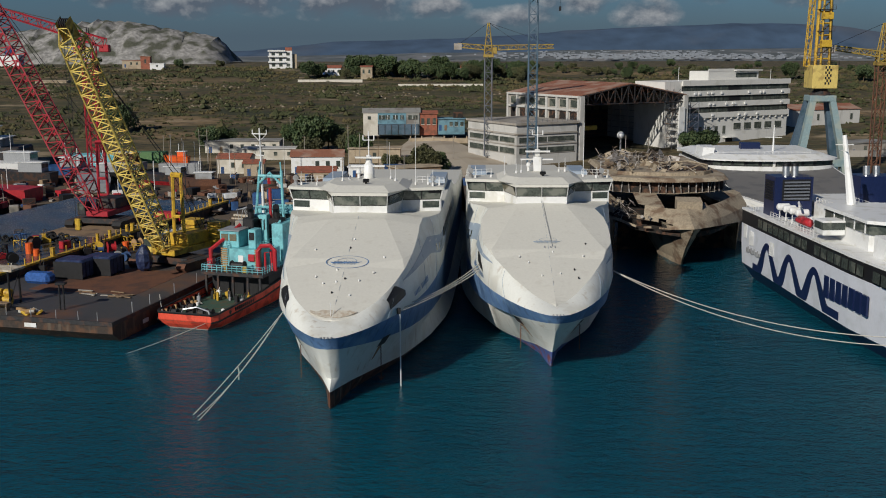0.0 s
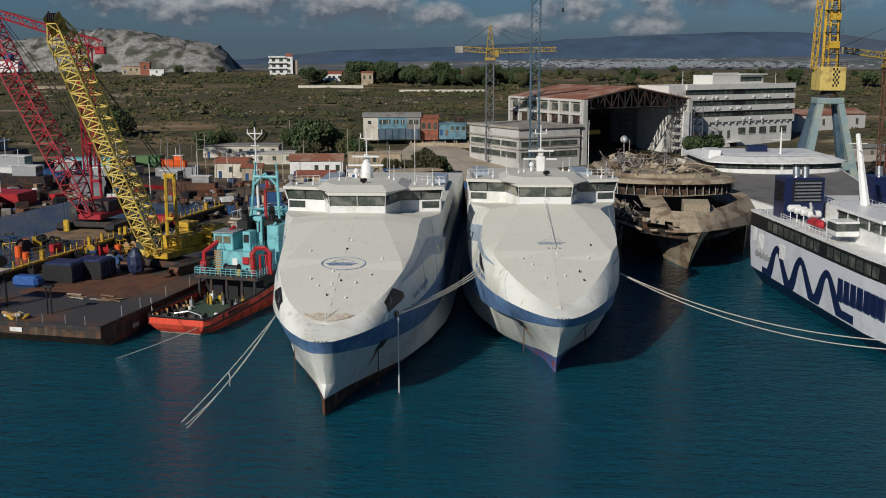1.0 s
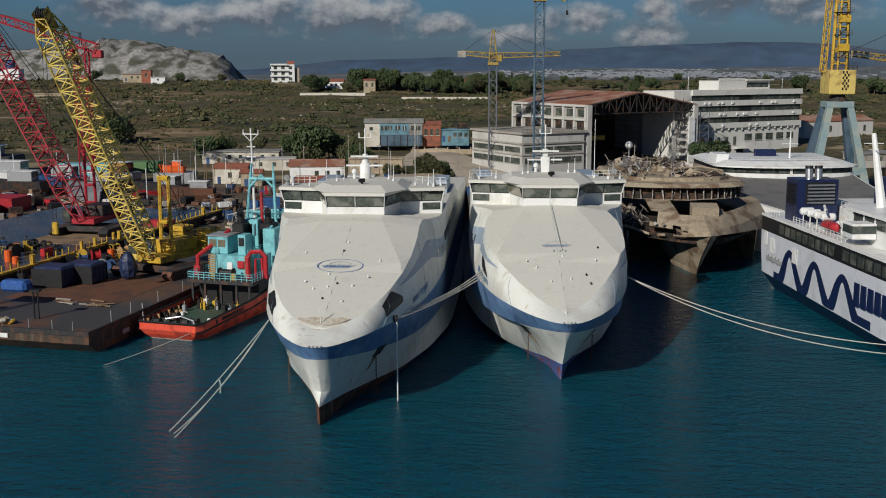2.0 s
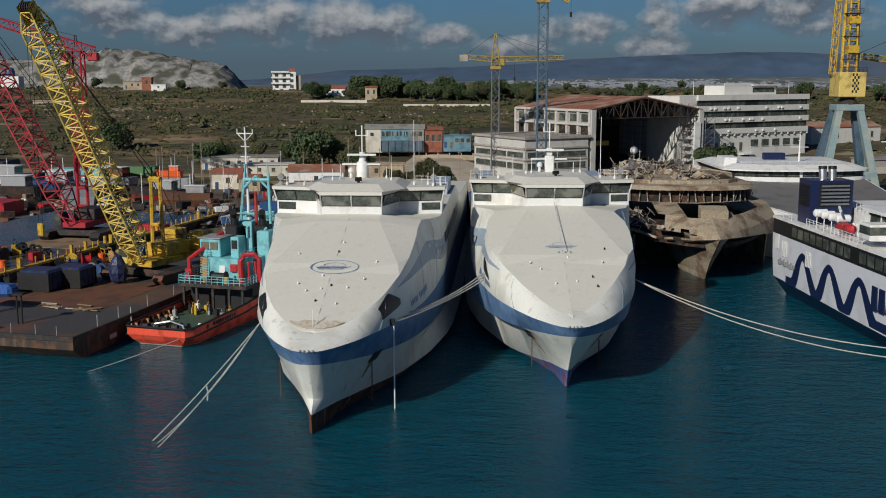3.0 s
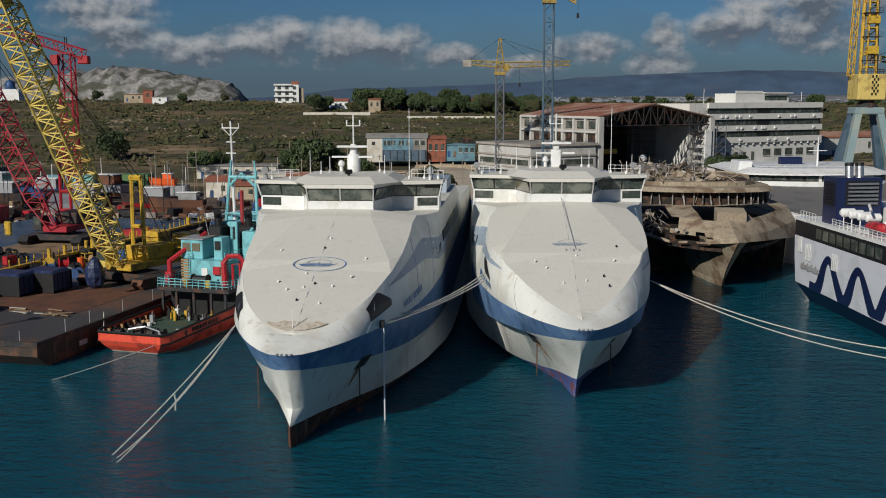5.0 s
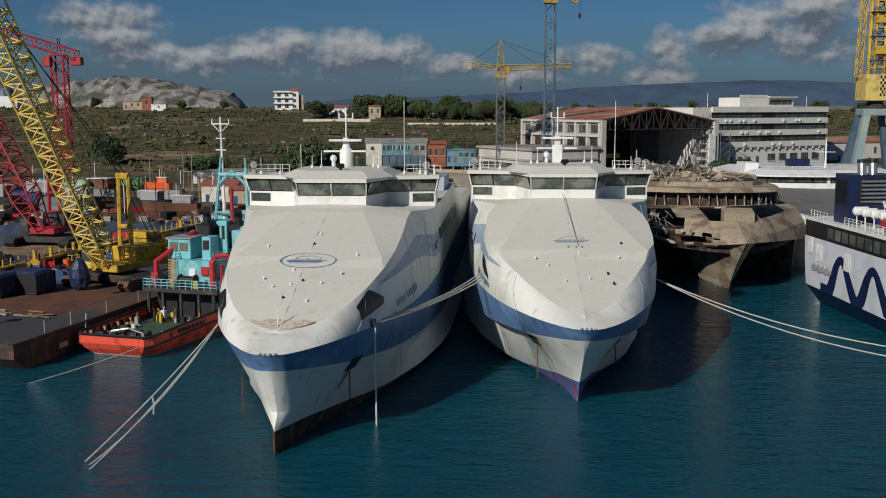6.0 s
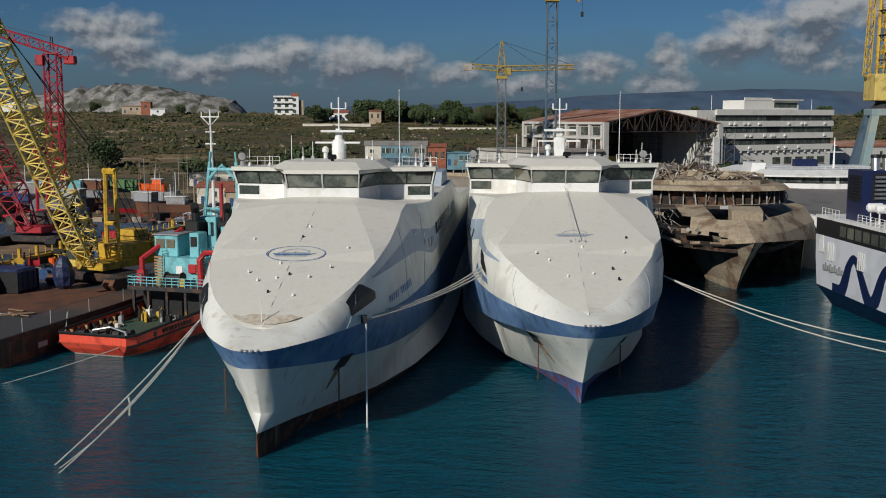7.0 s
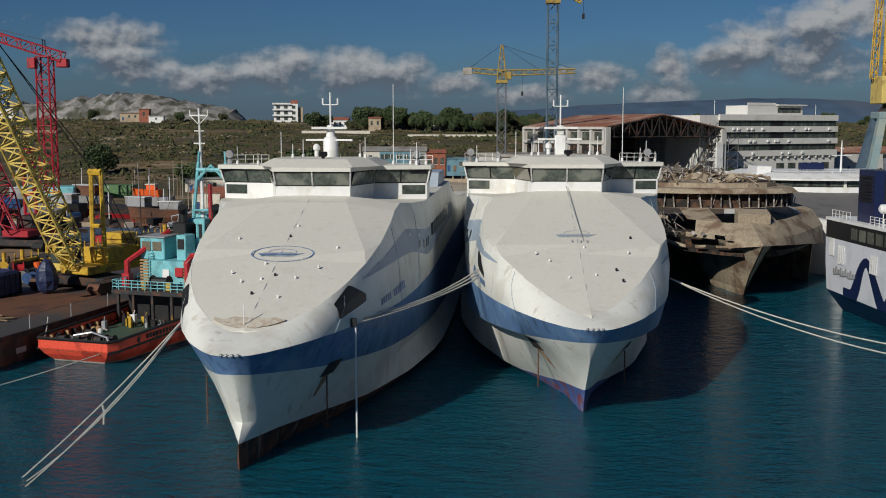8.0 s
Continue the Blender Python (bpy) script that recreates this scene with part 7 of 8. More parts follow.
def hangar():
    t = thing("hangar", pose(44.5, 351, 2.4, 0, 0, 30), "large open-fronted shipyard hangar with a rusty gable roof", "hangar")
    W, D, hl, hr, hp = 45.5, 43.0, 22.2, 21.6, 26.0
    # left wall with columns and two rows of openings
    bm = bmesh.new()
    bx(bm, -0.5, 0.5, 0, D, 0, hl)
    part("left_wall", bm, "concrete", t)
    mleft = pose(-0.5, D, 0, 0, 0, -90)
    for k in range(8):
        bm = bmesh.new()
        bx(bm, k * 6.1 - 0.5, k * 6.1 + 0.5, -0.7, 0.0, 0, hl, mleft)
        part("column", bm, "facade", t)
    # lower row: near-black panels painting the shade inside the openings
    for z0, z1, w in ((18.4, 20.8, 3.8), (13.0, 16.8, 4.2)):
        window_row(t, mleft, 0.5, D - 0.3, 7, z0, z1, w, "glass" if z0 > 17 else "burnt_dark", depth=0.1)
    for z in (17.2, 21.6, 12.0):
        bm = bmesh.new()
        bx(bm, 0, D, -0.9, 0, z, z + 0.7, mleft)
        part("ledge", bm, "facade", t)
    # right and back walls
    part("right_wall", box_bm(W - 0.5, W + 0.5, 0, D, 0, hr), "facade", t)
    for k in range(9):
        part("wall_rib", box_bm(W - 0.75, W - 0.5, 1 + k * 4.8, 1.5 + k * 4.8, 0, hr), "facade", t)
        if k < 8:
            part("wall_girt", box_bm(W - 0.7, W - 0.5, 0, D, 1.5 + k * 2.2, 1.75 + k * 2.2), "grey_paint", t)
    part("back_wall", box_bm(0.5, W - 0.5, D - 0.6, D, 0, hr), "dark_steel", t)
    for k in range(11):
        part("back_window", box_bm(2 + k * 4, 4.8 + k * 4, D - 0.7, D - 0.6, 14.6, 17.6), "glass_pale" if k > 3 else "dark_steel", t)
    for k in range(7):
        part("back_girt", box_bm(0.5, W - 0.5, D - 0.75, D - 0.6, 1.5 + k * 1.9, 1.8 + k * 1.9), "rust_plate", t)
    # roof sheets in strips
    half = W * 0.47
    for k in range(9):
        y0 = k * D / 9
        y1 = y0 + D / 9 - 0.08
        for side in (0, 1):
            bm = bmesh.new()
            a, b = ((-0.9, hl), (half, hp)) if side == 0 else ((half, hp), (W + 0.9, hr))
            q = [bm.verts.new((x, y, z + dz)) for dz in (0.0, 0.25) for x, z, y in ((a[0], a[1], y0), (b[0], b[1], y0), (b[0], b[1], y1), (a[0], a[1], y1))]
            for f in ((3, 2, 1, 0), (4, 5, 6, 7), (0, 1, 5, 4), (1, 2, 6, 5), (2, 3, 7, 6), (3, 0, 4, 7)):
                bm.faces.new([q[i] for i in f])
            part("roof_sheet", bm, "roof_rust", t)
    # front truss
    for yy in (0.15, 8, 16, 24, 32):
        bm = bmesh.new()
        n = 16
        top, bot = [], []
        for k in range(n + 1):
            x = W * k / n
            zt = hl + (hp - hl) * min(1, x / half) if x < half else hp + (hr - hp) * (x - half) / (W - half)
            top.append(Vector((x, yy, zt - 0.2)))
            bot.append(Vector((x, yy, min(zt - 0.5, 19.3))))
        tube(bm, top, 0.28, 5)
        tube(bm, bot, 0.28, 5)
        for k in range(n):
            rod(bm, top[k], bot[k], 0.18, 4)
            if k % 2:
                rod(bm, top[k], bot[k + 1], 0.18, 4)
            else:
                rod(bm, bot[k], top[k + 1], 0.18, 4)
        part("roof_truss", bm, "dark_steel", t, "dark steel roof truss")
    for x in (0.0, W):
        part("front_post", box_bm(x - 0.9, x + 0.9, -0.7, 0.4, 0, hl if x == 0 else hr), "facade", t)
    # scaffold tower and pale door leaf at the open front
    bm = bmesh.new()
    for k in range(8):
        lattice(bm, (W + 4.0, 1.5, k * 2.4), (W + 4.0, 1.5, k * 2.4 + 2.4), 4.2, 4.2, 1, 0.1, 0.08)
    part("stair_tower", bm, "tower_steel", t, "lattice stair tower")
    part("door_leaf", box_bm(W - 3.5, W - 0.9, -1.3, -0.8, 0, 17.5), "white", t)
    part("travelling_crane", box_bm(0.8, 10, 4, 5.2, 10.5, 12.0, bevel=0.1), "yellow", t, "yellow crane beam inside the hangar")


hangar()


def annex():
    t = thing("workshop_building", pose(22.2, 337, 2.4, 0, 0, 30), "low flat-roofed grey workshop with window bands", "workshop")
    part("wall", box_bm(0, 24, 0, 30, 0, 13.6), "facade", t)
    part("roof", box_bm(-0.6, 24.6, -0.6, 30.6, 13.602, 14.3), "concrete", t)
    ident = pose(0, 0, 0)
    mleft = pose(0, 30, 0, 0, 0, -90)
    for mm, ln, n in ((ident, 24, 2), (mleft, 30, 3)):
        for z0, z1 in ((8.0, 9.6), (4.4, 6.2)):
            window_row(t, mm, 0.8, ln - 0.8, n, z0, z1, (ln / n) - 1.3, "glass", sill="concrete")
        bm = bmesh.new()
        bx(bm, 0, ln, -0.4, 0, 10.5, 11.0, mm)
        part("ledge", bm, "concrete", t)
        bm = bmesh.new()
        bx(bm, 0, ln, -0.25, 0, 7.0, 7.4, mm)
        part("ledge", bm, "concrete", t)
    rail_bm = bmesh.new()
    rail(rail_bm, [(0, 0, 14.3), (24, 0, 14.3)], 1.0, 2.0, 0.05)
    part("roof_railing", rail_bm, "tower_steel", t)


annex()


def office():
    t = thing("office_building", pose(77.5, 378, 4.0, 0, 0, 31), "white five-storey office block with ribbon windows", "office building")
    L, D, H = 63.5, 16.0, 24.4
    part("wall", box_bm(0, L, 0, D, 0, H), "office_white", t)
    ident = pose(0, 0, 0)
    for z in (11.0, 15.0, 19.0, 22.8):   # parapet bands between the ribbons
        part("parapet", box_bm(8, L + 0.3, -0.75, 0.0, z, z + 1.9), "office_white", t)
    for z in (13.0, 17.0, 21.0):
        window_row(t, ident, 8.5, L - 0.6, 24, z, z + 1.75, 1.95, "glass", depth=0.12)
        part("window_frame", box_bm(8.2, L - 0.2, -0.1, 0.0, z - 0.05, z + 1.85), "black", t)
    # flat black panels paint the shade of a recess in mid-facade
    for z in (13.0, 17.0, 21.0):
        part("loggia", box_bm(31.5, 37.5, -0.16, -0.13, z - 0.1, z + 1.9), "black", t)
    for x in np.arange(9.0, L, 3.4):
        part("bracket", box_bm(x, x + 0.5, -0.7, 0.0, 10.2, 10.998), "office_white", t)
    window_row(t, ident, 34, L - 2, 5, 6.2, 8.6, 3.6, "glass", depth=0.1, sill="office_white")
    window_row(t, ident, 12, 32, 5, 4.8, 7.8, 1.4, "glass", depth=0.1, sill="office_white")
    part("entrance", box_bm(31, 34.5, -0.1, 0.0, 0.2, 3.2), "black", t)
    part("entrance_canopy", box_bm(29.5, 36, -2.2, 0.0, 3.4, 3.8), "office_white", t)
    rnd = random.Random(8)
    for k in range(24):
        x, z = rnd.uniform(9, L - 2), rnd.choice([11.6, 15.6, 19.6])
        part("air_conditioner", box_bm(x, x + 0.95, -1.15, -0.76 if z > 10.5 else 0.0, z, z + 0.75, bevel=0.05), "white", t)
    part("penthouse", box_bm(24, 50, 3, 13, H, H + 3.4), "office_white", t)
    part("penthouse_window", box_bm(38, 49, 2.93, 3.0, H + 1.0, H + 2.6), "glass", t)
    part("penthouse_roof", box_bm(37, 51, 1.8, 13.6, H + 3.402, H + 3.8), "office_white", t)
    part("parapet", box_bm(24, 37, 2.9, 3.2, H + 3.4, H + 4.3), "office_white", t)
    bm = bmesh.new()
    rod(bm, (12, 6, H), (12, 6, H + 5), 0.08, 5)
    rod(bm, (60, 6, H), (60, 6, H + 4), 0.08, 5)
    part("flagpole", bm, "white", t)
    bm = bmesh.new()
    lattice(bm, (2, -2.5, 0), (2, -2.5, 22), 3.5, 3.5, 9, 0.09, 0.07)
    for k in range(8):
        bx(bm, 0.4, 3.6, -4.0, -1.0, 2 + k * 2.6, 2.1 + k * 2.6)
    part("fire_escape", bm, "tower_steel", t, "outside steel fire stair")


office()


def shed(name, x, y, z, w, d, h, wall, roof, label, rz=0.0, gable=1.6, doors=1, windows=2, category="house", overhang=0.4):
    t = thing(name, pose(x, y, z, 0, 0, rz), label, category)
    part("wall", box_bm(-w / 2, w / 2, 0, d, -1.5, h), wall, t)
    bm = bmesh.new()
    o = overhang
    if gable > 0:
        pr = [(-o, h - 0.05), (d / 2, h + gable), (d + o, h - 0.05), (d + o, h + 0.15), (d / 2, h + gable + 0.22), (-o, h + 0.15)]
        a = [bm.verts.new((-w / 2 - o, yy, zz)) for yy, zz in pr]
        b = [bm.verts.new((w / 2 + o, yy, zz)) for yy, zz in pr]
        bm.faces.new(a); bm.faces.new(list(reversed(b)))
        for i in range(6):
            bm.faces.new((a[i], b[i], b[(i + 1) % 6], a[(i + 1) % 6]))
    else:
        bx(bm, -w / 2 - o, w / 2 + o, -o, d + o, h + 0.003, h + 0.3)
    part("roof", bm, roof, t)
    if gable > 0:
        for s in (-1, 1):
            bm = bmesh.new()
            bm.faces.new([bm.verts.new(p) for p in ((s * w / 2, 0, h), (s * w / 2, d, h), (s * w / 2, d / 2, h + gable))])
            bm.faces.new([bm.verts.new(p) for p in ((s * (w / 2 - 0.2), 0, h), (s * (w / 2 - 0.2), d / 2, h + gable), (s * (w / 2 - 0.2), d, h))])
            part("gable", bm, wall, t)
    slots = windows + doors
    for k in range(slots):
        c = -w / 2 + w * (k + 0.5) / slots
        if k < doors:
            part("door", box_bm(c - 0.5, c + 0.5, -0.06, 0.0, 0, min(2.1, h - 0.3)), "blue" if k % 2 == 0 else "wood", t)
        else:
            wn_ = part("window", box_bm(c - 0.6, c + 0.6, -0.05, 0.0, h * 0.4, h * 0.75), "glass", t)
            part("sill", box_bm(c - 0.75, c + 0.75, -0.16, 0.0, h * 0.4 - 0.14, h * 0.4 - 0.01), "plaster", wn_)
    return t


def gz(x, y):
    return max(2.45, land_height(x, y)) if y > 300 else 2.45


shed("house", -40, 322, 2.45, 16, 10, 5.2, "white", "roof_rust", "white workshop house with a brown tiled roof", 4, 1.6, 2, 3)
shed("shed", -38, 303, 2.45, 11, 8, 2.6, "tan_wall", "roof_red", "low shed with a rusty red roof", 2, 1.2, 1, 1, "shed")
shed("house", -66, 322, 2.45, 10, 8, 4.6, "plaster", "roof_red", "small cream house with a red roof", -3, 1.2, 1, 2)
shed("house", -58.5, 316, 2.45, 6, 6, 3.8, "tan_wall", "roof_red", "small tan hut with a red roof", 5, 0.8, 1, 1)
shed("house", -72, 368, gz(-72, 368), 26, 10, 4.0, "plaster", "roof_grey", "long pale low building with a flat roof", 2, 0, 2, 5)
shed("house", -60, 352, gz(-60, 352), 18, 8, 3.6, "plaster", "facade", "pale flat-roofed yard building", 3, 0, 1, 3)
shed("house", -24, 345, gz(-24, 345), 17, 7, 4.6, "tan_wall", "tan_wall", "long sand-coloured wall building", 0, 0, 0, 1)
shed("shed", -8, 306, 2.45, 14, 7, 3.6, "wood", "tan_wall", "timber-clad shed with a pale flat roof", 28, 0, 1, 1, "shed")
shed("shed", -26, 312, 2.45, 7, 5, 3.0, "white", "white", "small white site cabin", 0, 0, 1, 1, "shed")
shed("shed", -16, 316, 2.45, 6, 4, 2.8, "blue", "blue", "small blue site cabin", 0, 0, 1, 1, "shed")
# blue yard house on the slope
t = shed("yard_house", -21.3, 401, 9.2, 21.5, 9, 7.2, "plaster", "roof_grey", "two-storey blue and white yard house with a grey roof", 3, 1.3, 0, 0)
part("blue_front", box_bm(-5.2, 5.6, -0.4, -0.02, 2.9, 6.9), "teal_wall", t)
part("grey_front", box_bm(5.62, 10.6, -0.3, -0.02, 0.0, 6.9), "roof_grey", t)
for x0, x1 in ((-4.8, -2.4), (-2.2, -0.6), (0.6, 2.4), (3.4, 4.6), (6.4, 9.8)):
    w = part("upper_window", box_bm(x0, x1, -0.5, -0.4, 4.6, 6.2), "glass", t)
    part("window_frame", box_bm((x0 + x1) / 2 - 0.07, (x0 + x1) / 2 + 0.07, -0.56, -0.5, 4.6, 6.2), "white", w)
part("gable_window", box_bm(-9.0, -7.8, -0.08, -0.01, 4.6, 5.8), "glass", t)
part("porch", box_bm(-5.2, 10.4, -2.4, -0.42, -1.0, 2.8), "blue_steel", t)
for k in range(7):
    part("porch_post", box_bm(-5.1 + k * 2.5, -4.9 + k * 2.5, -2.56, -2.42, -1.0, 2.8), "dark_steel", t)
t = shed("yard_house", -7.2, 402, 9.2, 6.6, 8, 6.6, "roof_red", "roof_red", "dark red yard house beside the blue one", 3, 1.0, 0, 3)
t = shed("shed", 1.4, 403, 9.4, 10.4, 7, 4.4, "teal_wall", "teal_wall", "teal-painted low boat shed", 3, 0.0, 2, 3, "shed")
part("roof_shack", box_bm(1.0, 4.6, 1, 5, 4.72, 6.9), "burnt_dark", t)
bm = bmesh.new()
for k in range(8):
    bx(bm, -14 + k * 4.2, -13.6 + k * 4.2, 391.5, 391.9, 4, 8.2)
bx(bm, -14, 20, 391.6, 391.9, 3.0, 7.4)
tagged(part("retaining_wall", bm, "tan_wall"), "sandy retaining wall below the yard houses", "wall", kind="structure")
# wall behind ferries
t = thing("yard_wall", pose(8, 292, 2.45, 0, 0, 4), "faded pink painted yard wall", "wall")
part("wall", box_bm(-2, 26, 0, 0.5, 0, 5.0), "facade", t)
for k in range(7):
    part("red_stack", box_bm(-2 + k * 3.8, 0.6 + k * 3.8, -4 - (k % 2), -1.5, 0, 2.0 + (k % 3) * 0.8, bevel=0.1), ["red", "yellow", "red", "blue"][k % 4], t)
bm = bmesh.new()
bx(bm, 92, 160, 357, 358, 2, 6)
tagged(part("yard_fence", bm, "concrete"), "low concrete wall in front of the office", "wall", kind="structure")
shed("shed", 158, 440, 8, 34, 14, 7, "facade", "roof_rust", "grey industrial shed with a rusty roof", 20, 2.0, 1, 3, "shed")
shed("shed", 150, 372, 3.0, 20, 10, 4.2, "concrete", "roof_grey", "long low concrete yard shed", 20, 0, 1, 3, "shed")

# ---- hill houses ----
t = thing("apartment_house", pose(-110, 700, 27.8, 0, 0, 8), "white three-storey house with balconies on the ridge", "house")
part("wall", box_bm(-7.5, 7.5, 0, 10, -1, 11.2), "white", t)
for k in range(3):
    for c in (-4.8, 0, 4.8):
        part("window", box_bm(c - 1.1, c + 1.1, -0.1, 0.0, 1.0 + k * 3.6, 2.9 + k * 3.6), "glass", t)
    part("balcony", box_bm(-8.2, 3.0, -1.6, 0.0, 3.5 + k * 3.6, 3.8 + k * 3.6), "white", t)
    part("balcony_front", box_bm(-8.2, 3.0, -1.6, -1.45, 3.8 + k * 3.6, 4.5 + k * 3.6), "white", t)
part("stair_tower", box_bm(3, 7.5, 1, 9, 11.2, 13.4), "roof_red", t)
part("side_wing", box_bm(7.5, 10.5, 2, 9, -1, 9), "tan_wall", t)
shed("villa", -204, 690, 28.5, 15, 9, 4.4, "tan_wall", "roof_rust", "modern brick villa on the ridge", 5, 0, 1, 3)
shed("villa", -196, 688, 28.5, 6, 6, 7.0, "roof_red", "roof_rust", "dark brick villa wing on the ridge", 5, 0, 0, 1)
shed("villa", -188, 686, 27.8, 9, 5, 3.2, "white", "white", "white garage beside the villa", 5, 0, 0, 1)
shed("villa", -49, 640, 23.0, 7, 6, 6.5, "tan_wall", "roof_red", "narrow sand-coloured ridge house", 0, 0.6, 0, 2)
shed("villa", -72, 655, 24.0, 12, 8, 4.6, "white", "roof_red", "white ridge villa with a red roof", 0, 1.4, 1, 3)
shed("villa", -16, 660, 24.0, 11, 8, 4.5, "plaster", "roof_red", "pale ridge villa among trees", 0, 1.4, 1, 2)
shed("villa", 6, 665, 24.0, 11, 8, 4.5, "white", "roof_red", "white ridge villa among trees", 0, 1.4, 1, 2)
shed("ruin", -225, 600, 19.0, 18, 8, 3.6, "tan_wall", "tan_wall", "unfinished sandy building on the slope", 3, 0, 2, 3)
t = thing("church", pose(-292, 705, 29.5), "small white church with a blue dome", "church")
part("wall", box_bm(-7, 7, 0, 9, -2, 7), "white", t)
bm = bmesh.new()
revolve(bm, [(3.2, 7), (3.2, 9.6), (3.0, 11.0), (2.0, 12.4), (0.2, 13.0)], 16, (0, 4, 0))
part("dome", bm, "blue", t, smooth=True)
for x0, x1, y, z in ((-88, -50, 622, 20.5), (-28, 20, 600, 18.6)):
    bm = bmesh.new()
    bx(bm, x0, x1, y, y + 0.5, z - 2, z + 2.0)
    tagged(part("garden_wall", bm, "plaster"), "long pale garden wall on the hillside", "wall", kind="structure")


# ---- trees and scrub ----
def leaf_cloud(bm, centre, r, n, rnd, size):
    """Small bent leaf clumps scattered in an uneven ball."""
    for _ in range(n):
        d = Vector((rnd.gauss(0, 1), rnd.gauss(0, 1), rnd.gauss(0, 1))).normalized()
        q = centre + d * r * (0.45 + 0.6 * rnd.random() ** 0.5)
        u = Vector((rnd.uniform(-1, 1), rnd.uniform(-1, 1), rnd.uniform(-1, 1))).normalized()
        w = u.orthogonal().normalized()
        s = size * rnd.uniform(0.6, 1.4)
        a = [bm.verts.new(q + k) for k in (u * s, w * s * 0.7, -u * s, -w * s * 0.7)]
        b = bm.verts.new(q + u.cross(w) * s * 0.5)
        for i in range(4):
            bm.faces.new((a[i], a[(i + 1) % 4], b))


def tree_mesh(name, h, spread, seed, tall=False):
    rnd = random.Random(seed)
    bt, bl = bmesh.new(), bmesh.new()
    rod(bt, (0, 0, -0.5), (0.1 * h * 0.3, 0, h * 0.45), h * 0.035, 6, h * 0.02)
    n = 9
    for k in range(n):
        a = k * 2.4 + rnd.uniform(-.4, .4)
        if tall:
            c = Vector((math.cos(a) * spread * 0.2, math.sin(a) * spread * 0.2, h * (0.15 + 0.8 * k / n)))
            r = spread * (0.42 - 0.34 * k / n)
        else:
            c = Vector((math.cos(a) * spread * rnd.uniform(0.2, 0.55), math.sin(a) * spread * rnd.uniform(0.2, 0.55), h * rnd.uniform(0.45, 0.85)))
            r = spread * rnd.uniform(0.26, 0.42)
        rod(bt, (0.1, 0, h * 0.3), c, h * 0.012, 4, h * 0.004)
        leaf_cloud(bl, c, r, 240, rnd, spread * 0.068)
    out = []
    for bm, mat, nm in ((bt, "bark", "trunk"), (bl, None, "crown")):
        me = bpy.data.meshes.new(nm)
        bm.to_mesh(me)
        bm.free()
        out.append(me)
    out[0].materials.append(M["bark"])
    return out


TREES = {}
for kind, (h, sp, seed, tall, mat) in {"pine": (7, 3.8, 1, False, "leaf"), "round": (5, 3.6, 2, False, "leaf"), "olive": (4.5, 3.6, 3, False, "leaf_olive"), "cypress": (8, 2.2, 4, True, "leaf"), "wide": (6, 5.0, 5, False, "leaf")}.items():
    tr, cr = tree_mesh(kind, h, sp, seed, tall)
    cr.materials.append(M[mat])
    TREES[kind] = (tr, cr)


def tree(kind, x, y, s=1.0, rz=0.0, z=None):
    lab = {"pine": "dark green umbrella pine with an uneven crown", "round": "bushy dark green leafy tree", "olive": "grey-green bushy olive tree", "cypress": "slender dark green cypress tree", "wide": "broad spreading green tree"}[kind]
    t = thing("tree", pose(x, y, (land_height(x, y) if y > 300 else 2.4) if z is None else z, 0, 0, rz) @ Matrix.Scale(s, 4), lab, "tree", "trees")
    for me, nm in zip(TREES[kind], ("trunk", "crown")):
        o = new(nm, me)
        o.parent = t


rnd = random.Random(31)
for x, y, k, s in ((-84, 640, "round", 1.9), (-78, 645, "wide", 1.3), (-62, 640, "olive", 1.3), (-44, 655, "pine", 2.0), (-38, 650, "wide", 1.9), (-32, 655, "cypress", 1.7), (-26, 645, "round", 1.7), (-20, 648, "wide", 1.6), (-12, 640, "pine", 1.5),
                   (-5, 642, "round", 1.6), (2, 645, "wide", 1.6), (9, 640, "round", 1.5), (16, 648, "olive", 1.6), (24, 640, "round", 1.3), (40, 650, "round", 1.2), (44, 640, "olive", 1.0), (-56, 648, "round", 1.2), (-50, 655, "cypress", 1.3),
                   (-48, 365, "wide", 2.0), (-42, 372, "round", 2.0), (-36, 368, "olive", 1.7), (-57, 385, "round", 1.5), (-30, 352, "round", 1.6), (-46, 352, "olive", 1.6), (-70, 390, "olive", 1.4), (-85, 372, "wide", 1.3), (-80, 380, "round", 1.4),
                   (-6, 318, "olive", 1.9), (-3, 320, "round", 1.3), (-18, 330, "olive", 1.1), (-13, 335, "olive", 0.8), (84, 366, "round", 1.4), (92, 372, "wide", 1.1), (88, 370, "round", 1.3), (-130, 420, "round", 2.0), (-150, 470, "olive", 1.6),
                   (-260, 560, "round", 2.2), (-232, 700, "round", 1.3), (-176, 695, "round", 1.2), (-150, 700, "olive", 1.1), (110, 650, "round", 1.4), (150, 640, "olive", 1.6), (200, 620, "wide", 1.5), (235, 600, "round", 1.8), (180, 650, "olive", 1.5),
                   (75, 690, "olive", 1.0), (95, 680, "olive", 1.1), (-28, 420, "olive", 1.2), (24, 420, "olive", 1.3), (36, 430, "round", 1.2)):
    tree(k, x, y, s, rnd.uniform(0, 360))
for _ in range(34):
    x = rnd.uniform(-64, 48)
    y = rnd.uniform(645, 668)
    tree(rnd.choice(["round", "wide", "pine", "olive"]), x, y, rnd.uniform(1.1, 2.0), rnd.uniform(0, 360))
for _ in range(46):
    x = rnd.uniform(30, 300)
    tree(rnd.choice(["olive", "round", "wide"]), x, rnd.uniform(660, 720), rnd.uniform(0.5, 1.1), rnd.uniform(0, 360))

